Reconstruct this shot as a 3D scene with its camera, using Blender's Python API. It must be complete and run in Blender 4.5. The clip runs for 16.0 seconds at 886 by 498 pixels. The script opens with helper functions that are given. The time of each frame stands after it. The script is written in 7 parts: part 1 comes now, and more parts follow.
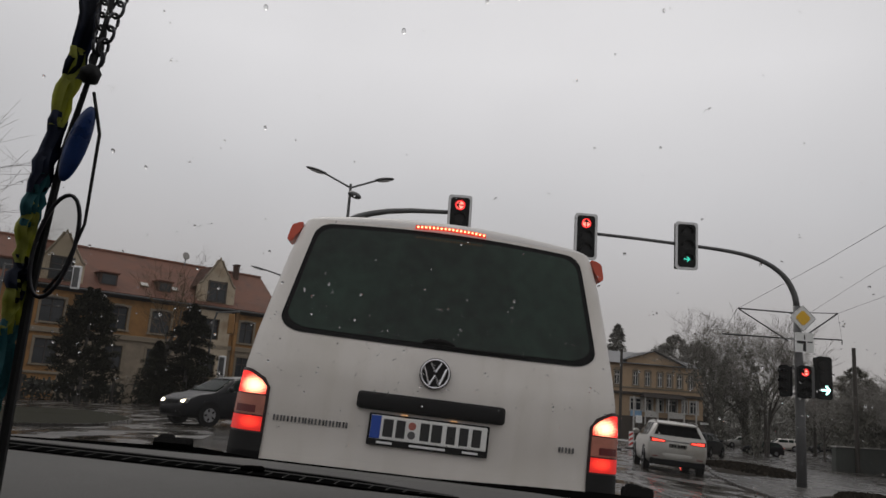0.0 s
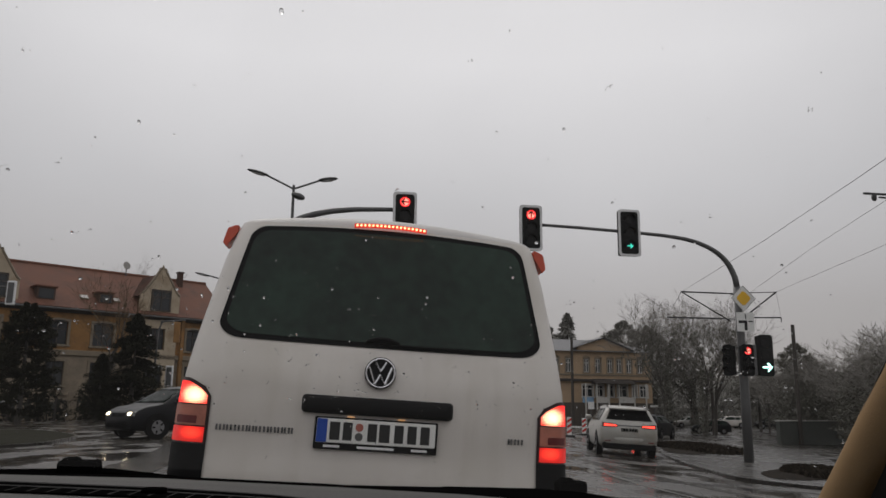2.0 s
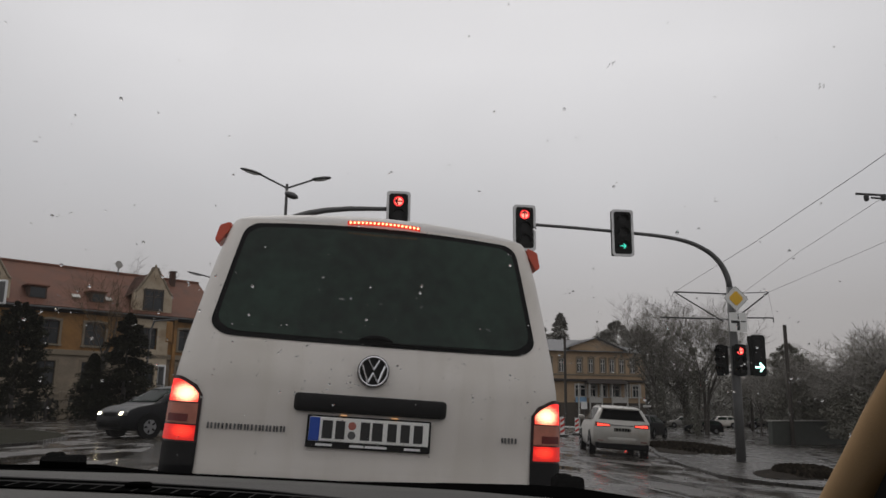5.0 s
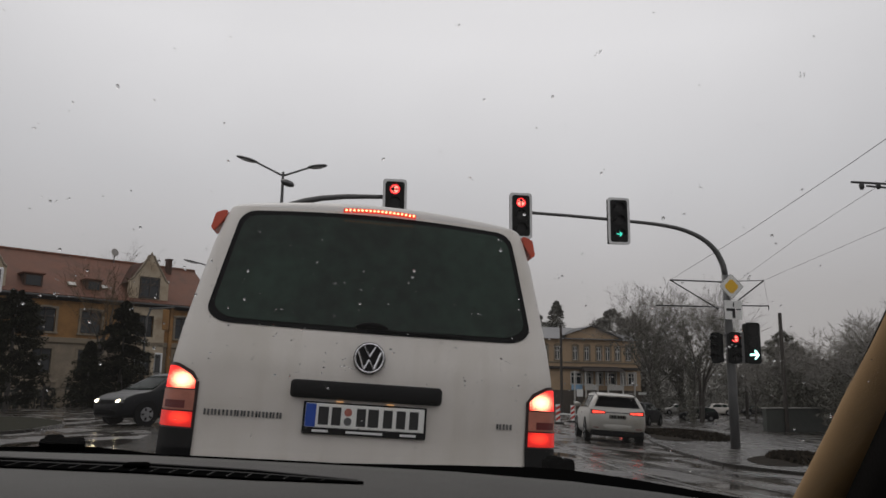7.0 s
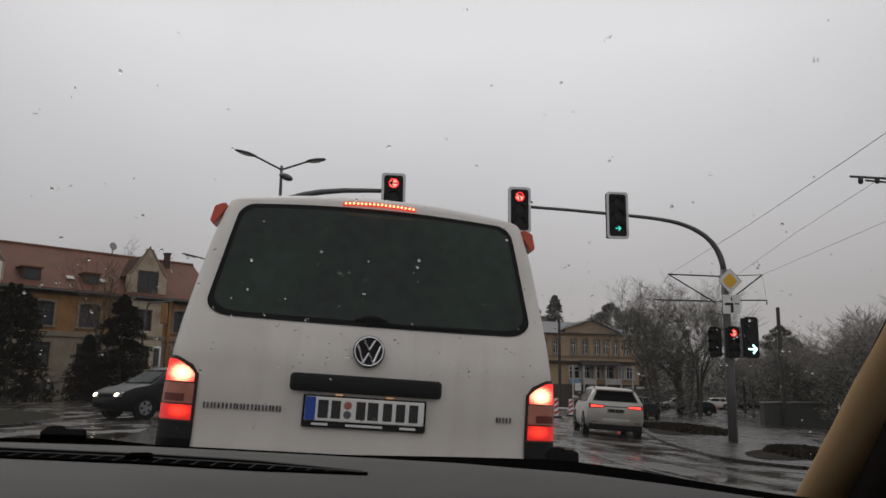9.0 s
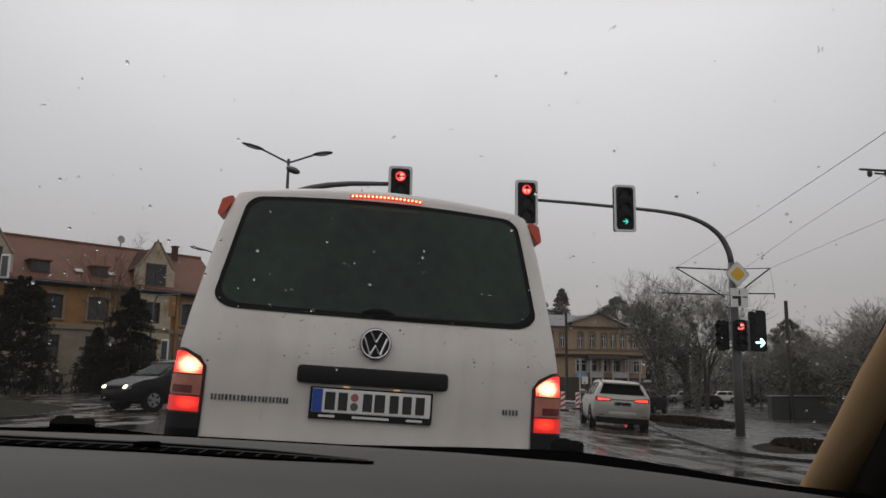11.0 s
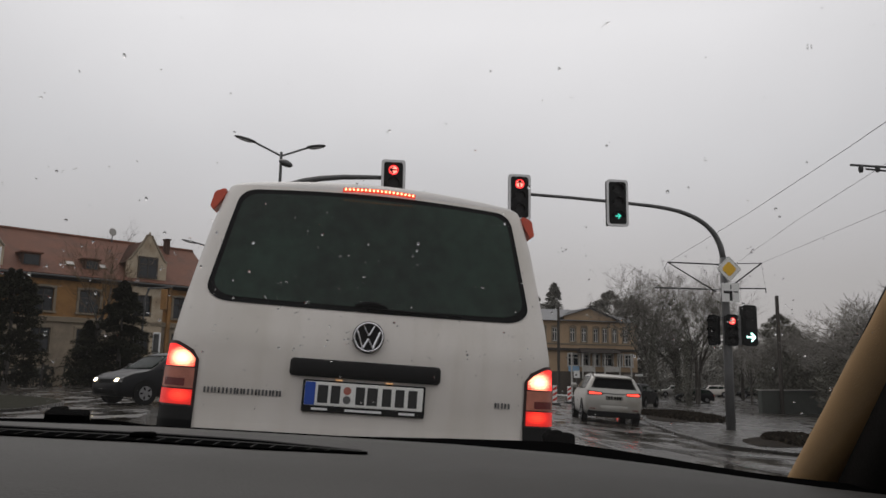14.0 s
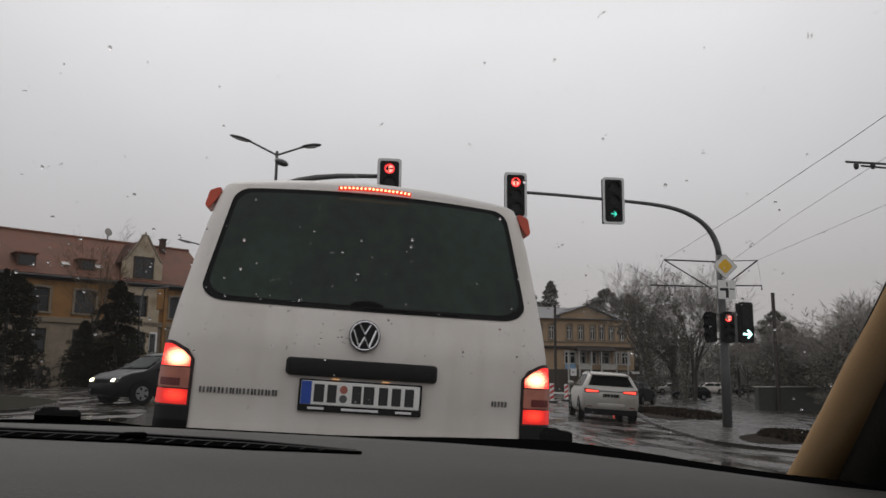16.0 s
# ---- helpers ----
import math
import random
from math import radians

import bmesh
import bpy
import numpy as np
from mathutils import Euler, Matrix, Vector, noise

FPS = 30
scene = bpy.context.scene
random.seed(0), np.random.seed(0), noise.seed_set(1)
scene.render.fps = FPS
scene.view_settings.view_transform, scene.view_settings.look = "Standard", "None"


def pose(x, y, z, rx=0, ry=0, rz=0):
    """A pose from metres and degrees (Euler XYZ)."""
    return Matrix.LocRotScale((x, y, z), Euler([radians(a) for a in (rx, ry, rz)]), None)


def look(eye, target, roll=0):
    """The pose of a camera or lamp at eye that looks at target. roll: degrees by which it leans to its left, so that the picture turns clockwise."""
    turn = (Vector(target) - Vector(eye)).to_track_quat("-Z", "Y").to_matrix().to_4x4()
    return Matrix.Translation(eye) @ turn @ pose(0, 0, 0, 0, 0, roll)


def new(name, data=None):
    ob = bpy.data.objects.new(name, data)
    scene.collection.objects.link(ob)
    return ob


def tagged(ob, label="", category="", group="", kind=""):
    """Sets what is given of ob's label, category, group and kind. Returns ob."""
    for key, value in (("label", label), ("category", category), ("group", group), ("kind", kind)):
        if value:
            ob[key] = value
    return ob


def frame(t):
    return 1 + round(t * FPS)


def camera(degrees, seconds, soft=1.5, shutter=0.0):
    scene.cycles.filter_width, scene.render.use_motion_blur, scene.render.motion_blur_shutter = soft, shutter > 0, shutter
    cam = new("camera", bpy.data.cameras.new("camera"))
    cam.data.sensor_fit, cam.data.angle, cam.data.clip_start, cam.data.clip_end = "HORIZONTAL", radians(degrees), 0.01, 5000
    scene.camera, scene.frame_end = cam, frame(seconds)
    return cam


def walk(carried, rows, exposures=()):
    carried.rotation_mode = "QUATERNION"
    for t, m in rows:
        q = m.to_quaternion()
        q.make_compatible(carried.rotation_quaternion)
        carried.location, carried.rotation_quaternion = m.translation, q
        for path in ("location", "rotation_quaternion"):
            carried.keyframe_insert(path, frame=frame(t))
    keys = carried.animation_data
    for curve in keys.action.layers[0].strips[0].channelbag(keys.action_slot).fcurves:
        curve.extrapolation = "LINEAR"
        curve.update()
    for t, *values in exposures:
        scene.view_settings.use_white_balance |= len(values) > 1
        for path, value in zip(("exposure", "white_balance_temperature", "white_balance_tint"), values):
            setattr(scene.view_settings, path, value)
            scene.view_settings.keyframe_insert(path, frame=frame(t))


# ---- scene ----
from mathutils.bvhtree import BVHTree

# ---------------- camera ----------------
# seconds, x, y, z, yaw, pitch, clockwise lean of the picture
PATH = (
    (0.0, -0.1018, -3.4849, 1.1425, -2.69, 11.41, 4.03),
    (0.5, -0.0976, -3.4748, 1.1410, -3.23, 11.17, 3.90),
    (1.0, -0.0913, -3.4620, 1.1393, -3.14, 10.83, 3.94),
    (1.5, -0.0852, -3.4657, 1.1451, -5.03, 10.97, 2.73),
    (2.0, -0.0642, -3.4531, 1.1493, -6.65, 11.31, 0.71),
    (2.5, -0.0602, -3.4450, 1.1471, -7.41, 11.35, 0.18),
    (3.0, -0.0633, -3.4522, 1.1436, -6.87, 11.31, 0.81),
    (3.5, -0.0651, -3.4486, 1.1458, -7.30, 11.25, 0.78),
    (4.0, -0.0621, -3.4303, 1.1455, -7.05, 11.35, 0.72),
    (6.5, -0.0642, -3.4359, 1.1386, -7.39, 10.71, 0.75),
    (7.0, -0.0603, -3.4426, 1.1382, -7.43, 10.42, 0.72),
    (7.5, -0.0636, -3.4381, 1.1371, -7.60, 10.65, 0.79),
    (8.0, -0.0648, -3.4375, 1.1380, -7.54, 10.59, 0.75),
    (8.5, -0.0658, -3.4357, 1.1374, -7.56, 10.37, 0.94),
    (9.0, -0.0652, -3.4351, 1.1351, -7.55, 9.99, 0.76),
    (11.5, -0.0639, -3.4385, 1.1325, -7.00, 9.42, 0.90),
    (12.0, -0.0642, -3.4391, 1.1326, -7.22, 9.35, 1.04),
    (12.5, -0.0640, -3.4385, 1.1321, -7.14, 9.28, 0.94),
    (13.0, -0.0647, -3.4435, 1.1317, -7.41, 9.11, 1.02),
    (13.5, -0.0649, -3.4372, 1.1320, -7.48, 9.04, 0.95),
    (14.0, -0.0657, -3.4437, 1.1307, -7.59, 9.03, 0.98),
    (14.5, -0.0629, -3.4397, 1.1299, -7.70, 8.91, 0.97),
    (15.0, -0.0620, -3.4361, 1.1293, -7.89, 8.85, 0.91),
    (15.5, -0.0626, -3.4365, 1.1303, -7.91, 8.91, 0.75),
    (16.0, -0.0626, -3.4334, 1.1301, -7.86, 8.93, 0.68),)


def eye_pose(x, y, z, yaw, pitch, lean):
    return pose(x, y, z, 0, 0, yaw) @ pose(0, 0, 0, 90 + pitch, 0, 0) @ pose(0, 0, 0, 0, 0, lean)


cam = camera(60.0, 16.0, soft=1.55)
walk(cam, [(r[0], eye_pose(*r[1:])) for r in PATH], exposures=((0.0, -0.05, 6690, 11.2), (8.0, -0.03, 6690, 11.2), (12.5, 0.06, 6690, 11.2), (16.0, 0.10, 6690, 11.2)))

# ---------------- sky and sun ----------------
world = bpy.data.worlds.new("overcast_sky")
scene.world = world
world.use_nodes = True
wn, wl = world.node_tree.nodes, world.node_tree.links
wn.clear()
w_out = wn.new("ShaderNodeOutputWorld")
w_bg = wn.new("ShaderNodeBackground")
w_co = wn.new("ShaderNodeTexCoord")
w_sep = wn.new("ShaderNodeSeparateXYZ")
w_ramp = wn.new("ShaderNodeValToRGB")
w_noise = wn.new("ShaderNodeTexNoise")
w_mul = wn.new("ShaderNodeMix")
w_sky = wn.new("ShaderNodeTexSky")
w_dim = wn.new("ShaderNodeMix")
w_mix = wn.new("ShaderNodeMix")
w_sky.sky_type, w_sky.sun_disc = "NISHITA", False
w_sky.sun_elevation, w_sky.sun_rotation = radians(48), radians(12)
w_ramp.color_ramp.elements[0].position, w_ramp.color_ramp.elements[0].color = 0.0, (0.33, 0.32, 0.325, 1)
w_ramp.color_ramp.elements[1].position, w_ramp.color_ramp.elements[1].color = 1.0, (0.82, 0.832, 0.862, 1)
for p, c in ((0.12, (0.40, 0.39, 0.395, 1)), (0.26, (0.545, 0.55, 0.568, 1)), (0.42, (0.746, 0.753, 0.776, 1))):
    e = w_ramp.color_ramp.elements.new(p)
    e.color = c
wl.new(w_co.outputs["Generated"], w_sep.inputs[0])
wl.new(w_sep.outputs["Z"], w_ramp.inputs["Fac"])
w_noise.inputs["Scale"].default_value, w_noise.inputs["Detail"].default_value = 2.2, 4.0
wl.new(w_co.outputs["Generated"], w_noise.inputs["Vector"])
w_map = wn.new("ShaderNodeMapRange")
w_map.inputs["To Min"].default_value, w_map.inputs["To Max"].default_value = 0.86, 1.14
wl.new(w_noise.outputs["Fac"], w_map.inputs["Value"])
w_dot = wn.new("ShaderNodeVectorMath")
w_dot.operation = "DOT_PRODUCT"
w_dot.inputs[1].default_value = (0.12, 0.993, 0.0)
wl.new(w_co.outputs["Generated"], w_dot.inputs[0])
w_glow = wn.new("ShaderNodeMapRange")
w_glow.interpolation_type = "SMOOTHSTEP"
w_glow.inputs["From Min"].default_value, w_glow.inputs["From Max"].default_value = 0.70, 0.99
w_glow.inputs["To Min"].default_value, w_glow.inputs["To Max"].default_value = 0.88, 1.04
wl.new(w_dot.outputs["Value"], w_glow.inputs["Value"])
w_both = wn.new("ShaderNodeMath")
w_both.operation = "MULTIPLY"
wl.new(w_map.outputs["Result"], w_both.inputs[0])
wl.new(w_glow.outputs["Result"], w_both.inputs[1])
w_mul.data_type, w_mul.blend_type = "RGBA", "MULTIPLY"
w_mul.inputs["Factor"].default_value = 1.0
wl.new(w_ramp.outputs["Color"], w_mul.inputs["A"])
wl.new(w_both.outputs[0], w_mul.inputs["B"])
w_dim.data_type, w_dim.blend_type = "RGBA", "MULTIPLY"
w_dim.inputs["Factor"].default_value, w_dim.inputs["B"].default_value = 1.0, (0.1, 0.1, 0.1, 1)
wl.new(w_sky.outputs["Color"], w_dim.inputs["A"])
w_mix.data_type = "RGBA"
w_mix.inputs["Factor"].default_value = 0.04
wl.new(w_mul.outputs["Result"], w_mix.inputs["A"])
wl.new(w_dim.outputs["Result"], w_mix.inputs["B"])
wl.new(w_mix.outputs["Result"], w_bg.inputs["Color"])
w_bg.inputs["Strength"].default_value = 1.0
wl.new(w_bg.outputs["Background"], w_out.inputs["Surface"])
sun = new("sun", bpy.data.lights.new("sun", "SUN"))
sun.data.energy, sun.data.angle, sun.data.color = 0.6, radians(30), (1.0, 0.97, 0.93)
sun.matrix_world = look((-5, 22, 26), (0, 0, 0))


# ---------------- materials ----------------
def mat(name, colour, rough=0.6, metal=0.0, vary=0.15, scale=3.0, bump=0.0, bump_scale=60.0, emit=0.0, emit_colour=None, coat=0.0, dirt=None, island=0.0, spec=0.5, streak=None):
    m = bpy.data.materials.new(name)
    m.use_nodes = True
    n, l = m.node_tree.nodes, m.node_tree.links
    b = n["Principled BSDF"]
    b.inputs["Roughness"].default_value, b.inputs["Metallic"].default_value = rough, metal
    b.inputs["Coat Weight"].default_value = coat
    b.inputs["Specular IOR Level"].default_value = spec
    b.inputs["Coat Roughness"].default_value = 0.06
    co = n.new("ShaderNodeTexCoord")
    big, fine = n.new("ShaderNodeTexNoise"), n.new("ShaderNodeTexNoise")
    big.inputs["Scale"].default_value, big.inputs["Detail"].default_value = scale, 5.0
    fine.inputs["Scale"].default_value, fine.inputs["Detail"].default_value = scale * 11, 3.0
    l.new(co.outputs["Object"], big.inputs["Vector"])
    l.new(co.outputs["Object"], fine.inputs["Vector"])
    add = n.new("ShaderNodeMath")
    add.operation = "MULTIPLY_ADD"
    l.new(fine.outputs["Fac"], add.inputs[0])
    add.inputs[1].default_value = 0.45
    l.new(big.outputs["Fac"], add.inputs[2])
    rng = n.new("ShaderNodeMapRange")
    rng.inputs["From Min"].default_value, rng.inputs["From Max"].default_value = 0.42, 1.02
    rng.inputs["To Min"].default_value, rng.inputs["To Max"].default_value = 1 - vary, 1 + vary
    l.new(add.outputs[0], rng.inputs["Value"])
    mul = n.new("ShaderNodeMix")
    mul.data_type, mul.blend_type = "RGBA", "MULTIPLY"
    mul.inputs["Factor"].default_value = 1.0
    mul.inputs["A"].default_value = (*colour, 1)
    l.new(rng.outputs["Result"], mul.inputs["B"])
    last = mul.outputs["Result"]
    if dirt:
        dn = n.new("ShaderNodeTexNoise")
        dn.inputs["Scale"].default_value, dn.inputs["Detail"].default_value = scale * 0.7 + 0.3, 8.0
        l.new(co.outputs["Object"], dn.inputs["Vector"])
        dm = n.new("ShaderNodeMapRange")
        dm.inputs["From Min"].default_value, dm.inputs["From Max"].default_value = 0.5, 0.75
        dm.inputs["To Max"].default_value = dirt[3]
        l.new(dn.outputs["Fac"], dm.inputs["Value"])
        mx = n.new("ShaderNodeMix")
        mx.data_type = "RGBA"
        l.new(dm.outputs["Result"], mx.inputs["Factor"])
        l.new(last, mx.inputs["A"])
        mx.inputs["B"].default_value = (*dirt[:3], 1)
        last = mx.outputs["Result"]
    if streak:
        mp, sn, sr, sx = n.new("ShaderNodeMapping"), n.new("ShaderNodeTexNoise"), n.new("ShaderNodeMapRange"), n.new("ShaderNodeMix")
        mp.inputs["Scale"].default_value = (16, 5, 1.1)
        sn.inputs["Scale"].default_value, sn.inputs["Detail"].default_value = 1.0, 6.0
        sr.inputs["From Min"].default_value, sr.inputs["From Max"].default_value = 0.45, 0.8
        sr.inputs["To Max"].default_value = streak[3]
        sx.data_type = "RGBA"
        sx.inputs["B"].default_value = (*streak[:3], 1)
        l.new(co.outputs["Object"], mp.inputs["Vector"])
        l.new(mp.outputs["Vector"], sn.inputs["Vector"])
        l.new(sn.outputs["Fac"], sr.inputs["Value"])
        l.new(sr.outputs["Result"], sx.inputs["Factor"])
        l.new(last, sx.inputs["A"])
        last = sx.outputs["Result"]
    if island:
        ob = n.new("ShaderNodeObjectInfo")
        ge = n.new("ShaderNodeNewGeometry")
        sm = n.new("ShaderNodeMath")
        sm.operation = "ADD"
        l.new(ob.outputs["Random"], sm.inputs[0])
        l.new(ge.outputs["Random Per Island"], sm.inputs[1])
        fr = n.new("ShaderNodeMapRange")
        fr.inputs["From Max"].default_value = 2.0
        fr.inputs["To Min"].default_value, fr.inputs["To Max"].default_value = 1 - island, 1 + island
        l.new(sm.outputs[0], fr.inputs["Value"])
        m2 = n.new("ShaderNodeMix")
        m2.data_type, m2.blend_type = "RGBA", "MULTIPLY"
        m2.inputs["Factor"].default_value = 1.0
        l.new(last, m2.inputs["A"])
        l.new(fr.outputs["Result"], m2.inputs["B"])
        last = m2.outputs["Result"]
    l.new(last, b.inputs["Base Color"])
    rr = n.new("ShaderNodeMapRange")
    rr.inputs["To Min"].default_value, rr.inputs["To Max"].default_value = max(rough - 0.12, 0.02), min(rough + 0.12, 1)
    l.new(big.outputs["Fac"], rr.inputs["Value"])
    l.new(rr.outputs["Result"], b.inputs["Roughness"])
    if bump:
        bn = n.new("ShaderNodeTexNoise")
        bn.inputs["Scale"].default_value, bn.inputs["Detail"].default_value = bump_scale, 4.0
        l.new(co.outputs["Object"], bn.inputs["Vector"])
        bu = n.new("ShaderNodeBump")
        bu.inputs["Strength"].default_value, bu.inputs["Distance"].default_value = bump, 0.02
        l.new(bn.outputs["Fac"], bu.inputs["Height"])
        l.new(bu.outputs["Normal"], b.inputs["Normal"])
    if emit:
        b.inputs["Emission Color"].default_value = (*(emit_colour or colour), 1)
        b.inputs["Emission Strength"].default_value = emit
    return m


def wet_asphalt():
    m = bpy.data.materials.new("wet asphalt")
    m.use_nodes = True
    n, l = m.node_tree.nodes, m.node_tree.links
    b = n["Principled BSDF"]
    b.inputs["Specular IOR Level"].default_value = 0.30
    co = n.new("ShaderNodeTexCoord")
    pud, wear, grain = n.new("ShaderNodeTexNoise"), n.new("ShaderNodeTexNoise"), n.new("ShaderNodeTexNoise")
    mp = n.new("ShaderNodeMapping")
    mp.inputs["Rotation"].default_value, mp.inputs["Scale"].default_value = (0, 0, radians(18)), (0.9, 0.55, 1)
    l.new(co.outputs["Object"], mp.inputs["Vector"])
    for t, s, d in ((pud, 1.1, 6), (wear, 0.6, 8), (grain, 45, 3)):
        t.inputs["Scale"].default_value, t.inputs["Detail"].default_value = s, d
    l.new(mp.outputs["Vector"], pud.inputs["Vector"])
    l.new(co.outputs["Object"], wear.inputs["Vector"])
    l.new(co.outputs["Object"], grain.inputs["Vector"])
    cr = n.new("ShaderNodeValToRGB")
    cr.color_ramp.elements[0].position, cr.color_ramp.elements[0].color = 0.36, (0.0145, 0.0125, 0.0105, 1)
    cr.color_ramp.elements[1].position, cr.color_ramp.elements[1].color = 0.68, (0.056, 0.049, 0.040, 1)
    l.new(wear.outputs["Fac"], cr.inputs["Fac"])
    gm = n.new("ShaderNodeMapRange")
    gm.inputs["To Min"].default_value, gm.inputs["To Max"].default_value = 0.6, 1.4
    l.new(grain.outputs["Fac"], gm.inputs["Value"])
    mul = n.new("ShaderNodeMix")
    mul.data_type, mul.blend_type = "RGBA", "MULTIPLY"
    mul.inputs["Factor"].default_value = 1.0
    l.new(cr.outputs["Color"], mul.inputs["A"])
    l.new(gm.outputs["Result"], mul.inputs["B"])
    l.new(mul.outputs["Result"], b.inputs["Base Color"])
    rr = n.new("ShaderNodeMapRange")
    rr.inputs["From Min"].default_value, rr.inputs["From Max"].default_value = 0.38, 0.60
    rr.inputs["To Min"].default_value, rr.inputs["To Max"].default_value = 0.05, 0.40
    l.new(pud.outputs["Fac"], rr.inputs["Value"])
    l.new(rr.outputs["Result"], b.inputs["Roughness"])
    bs = n.new("ShaderNodeMapRange")
    bs.inputs["From Min"].default_value, bs.inputs["From Max"].default_value = 0.4, 0.62
    bs.inputs["To Min"].default_value, bs.inputs["To Max"].default_value = 0.01, 0.22
    l.new(pud.outputs["Fac"], bs.inputs["Value"])
    bu = n.new("ShaderNodeBump")
    bu.inputs["Distance"].default_value = 0.01
    l.new(bs.outputs["Result"], bu.inputs["Strength"])
    l.new(grain.outputs["Fac"], bu.inputs["Height"])
    l.new(bu.outputs["Normal"], b.inputs["Normal"])
    return m


def clear_glass(name, gloss, tint=(1, 1, 1)):
    m = bpy.data.materials.new(name)
    m.use_nodes = True
    n, l = m.node_tree.nodes, m.node_tree.links
    n.remove(n["Principled BSDF"])
    tr, gl, mx, fr = n.new("ShaderNodeBsdfTransparent"), n.new("ShaderNodeBsdfGlossy"), n.new("ShaderNodeMixShader"), n.new("ShaderNodeFresnel")
    tr.inputs["Color"].default_value = (*tint, 1)
    gl.inputs["Roughness"].default_value = 0.03
    k = n.new("ShaderNodeMath")
    k.operation = "MULTIPLY"
    k.inputs[1].default_value = gloss
    l.new(fr.outputs[0], k.inputs[0])
    l.new(k.outputs[0], mx.inputs[0])
    l.new(tr.outputs[0], mx.inputs[1])
    l.new(gl.outputs[0], mx.inputs[2])
    l.new(mx.outputs[0], n["Material Output"].inputs["Surface"])
    return m


def water_drop():
    m = bpy.data.materials.new("water drop")
    m.use_nodes = True
    b = m.node_tree.nodes["Principled BSDF"]
    b.inputs["Roughness"].default_value, b.inputs["IOR"].default_value = 0.02, 1.33
    b.inputs["Transmission Weight"].default_value = 1.0
    return m


M_ROAD = wet_asphalt()
M_WHITE = mat("white car paint", (0.607, 0.571, 0.528), 0.40, vary=0.06, scale=1.6, coat=0.35, dirt=(0.44, 0.405, 0.345, 0.75), streak=(0.45, 0.41, 0.345, 0.35))
# Greyed white: weaker light on the roof edge is put into the paint.
M_ROOFDIM = mat("white car paint greyed for dimmer light", (0.49, 0.472, 0.455), 0.55, vary=0.08, scale=2.2, coat=0.05, spec=0.3, dirt=(0.33, 0.31, 0.28, 0.6))
M_SILVER = mat("silver car paint", (0.26, 0.255, 0.24), 0.32, 0.3, vary=0.04, coat=0.5, dirt=(0.3, 0.28, 0.24, 0.4))
M_DARKCAR = mat("dark car paint", (0.007, 0.0075, 0.009), 0.36, 0.0, spec=0.12, vary=0.08, coat=0.06, dirt=(0.018, 0.017, 0.015, 0.4))
M_DIRTYWHITE = mat("dirty white car paint", (0.34, 0.328, 0.30), 0.36, vary=0.06, coat=0.3, dirt=(0.24, 0.21, 0.165, 0.7))
M_TINT = mat("dark tinted glass", (0.0085, 0.0200, 0.0135), 0.05, spec=0.18, vary=0.9, scale=1.3)
M_BLACK = mat("black plastic", (0.004, 0.004, 0.0042), 0.6, spec=0.13, vary=0.2, bump=0.05, bump_scale=300)
M_COWL = mat("matt black rubber", (0.003, 0.003, 0.003), 0.95, spec=0.0, vary=0.2)
M_FRIT = mat("black window border", (0.003, 0.003, 0.0033), 0.35, spec=0.06, vary=0.2)
M_RUBBER = mat("tyre rubber", (0.018, 0.018, 0.018), 0.75, vary=0.2)
M_CHROME = mat("chrome", (0.75, 0.75, 0.77), 0.14, 1.0, vary=0.05)
M_ALLOY = mat("wheel alloy", (0.24, 0.24, 0.245), 0.32, 0.9, vary=0.1)
M_PLATE = mat("white number plate", (0.75, 0.75, 0.72), 0.4, vary=0.04, scale=8)
M_BLUE = mat("blue plate field", (0.01, 0.06, 0.35), 0.4, vary=0.08)
M_INK = mat("black lettering", (0.01, 0.01, 0.01), 0.5, vary=0.1)


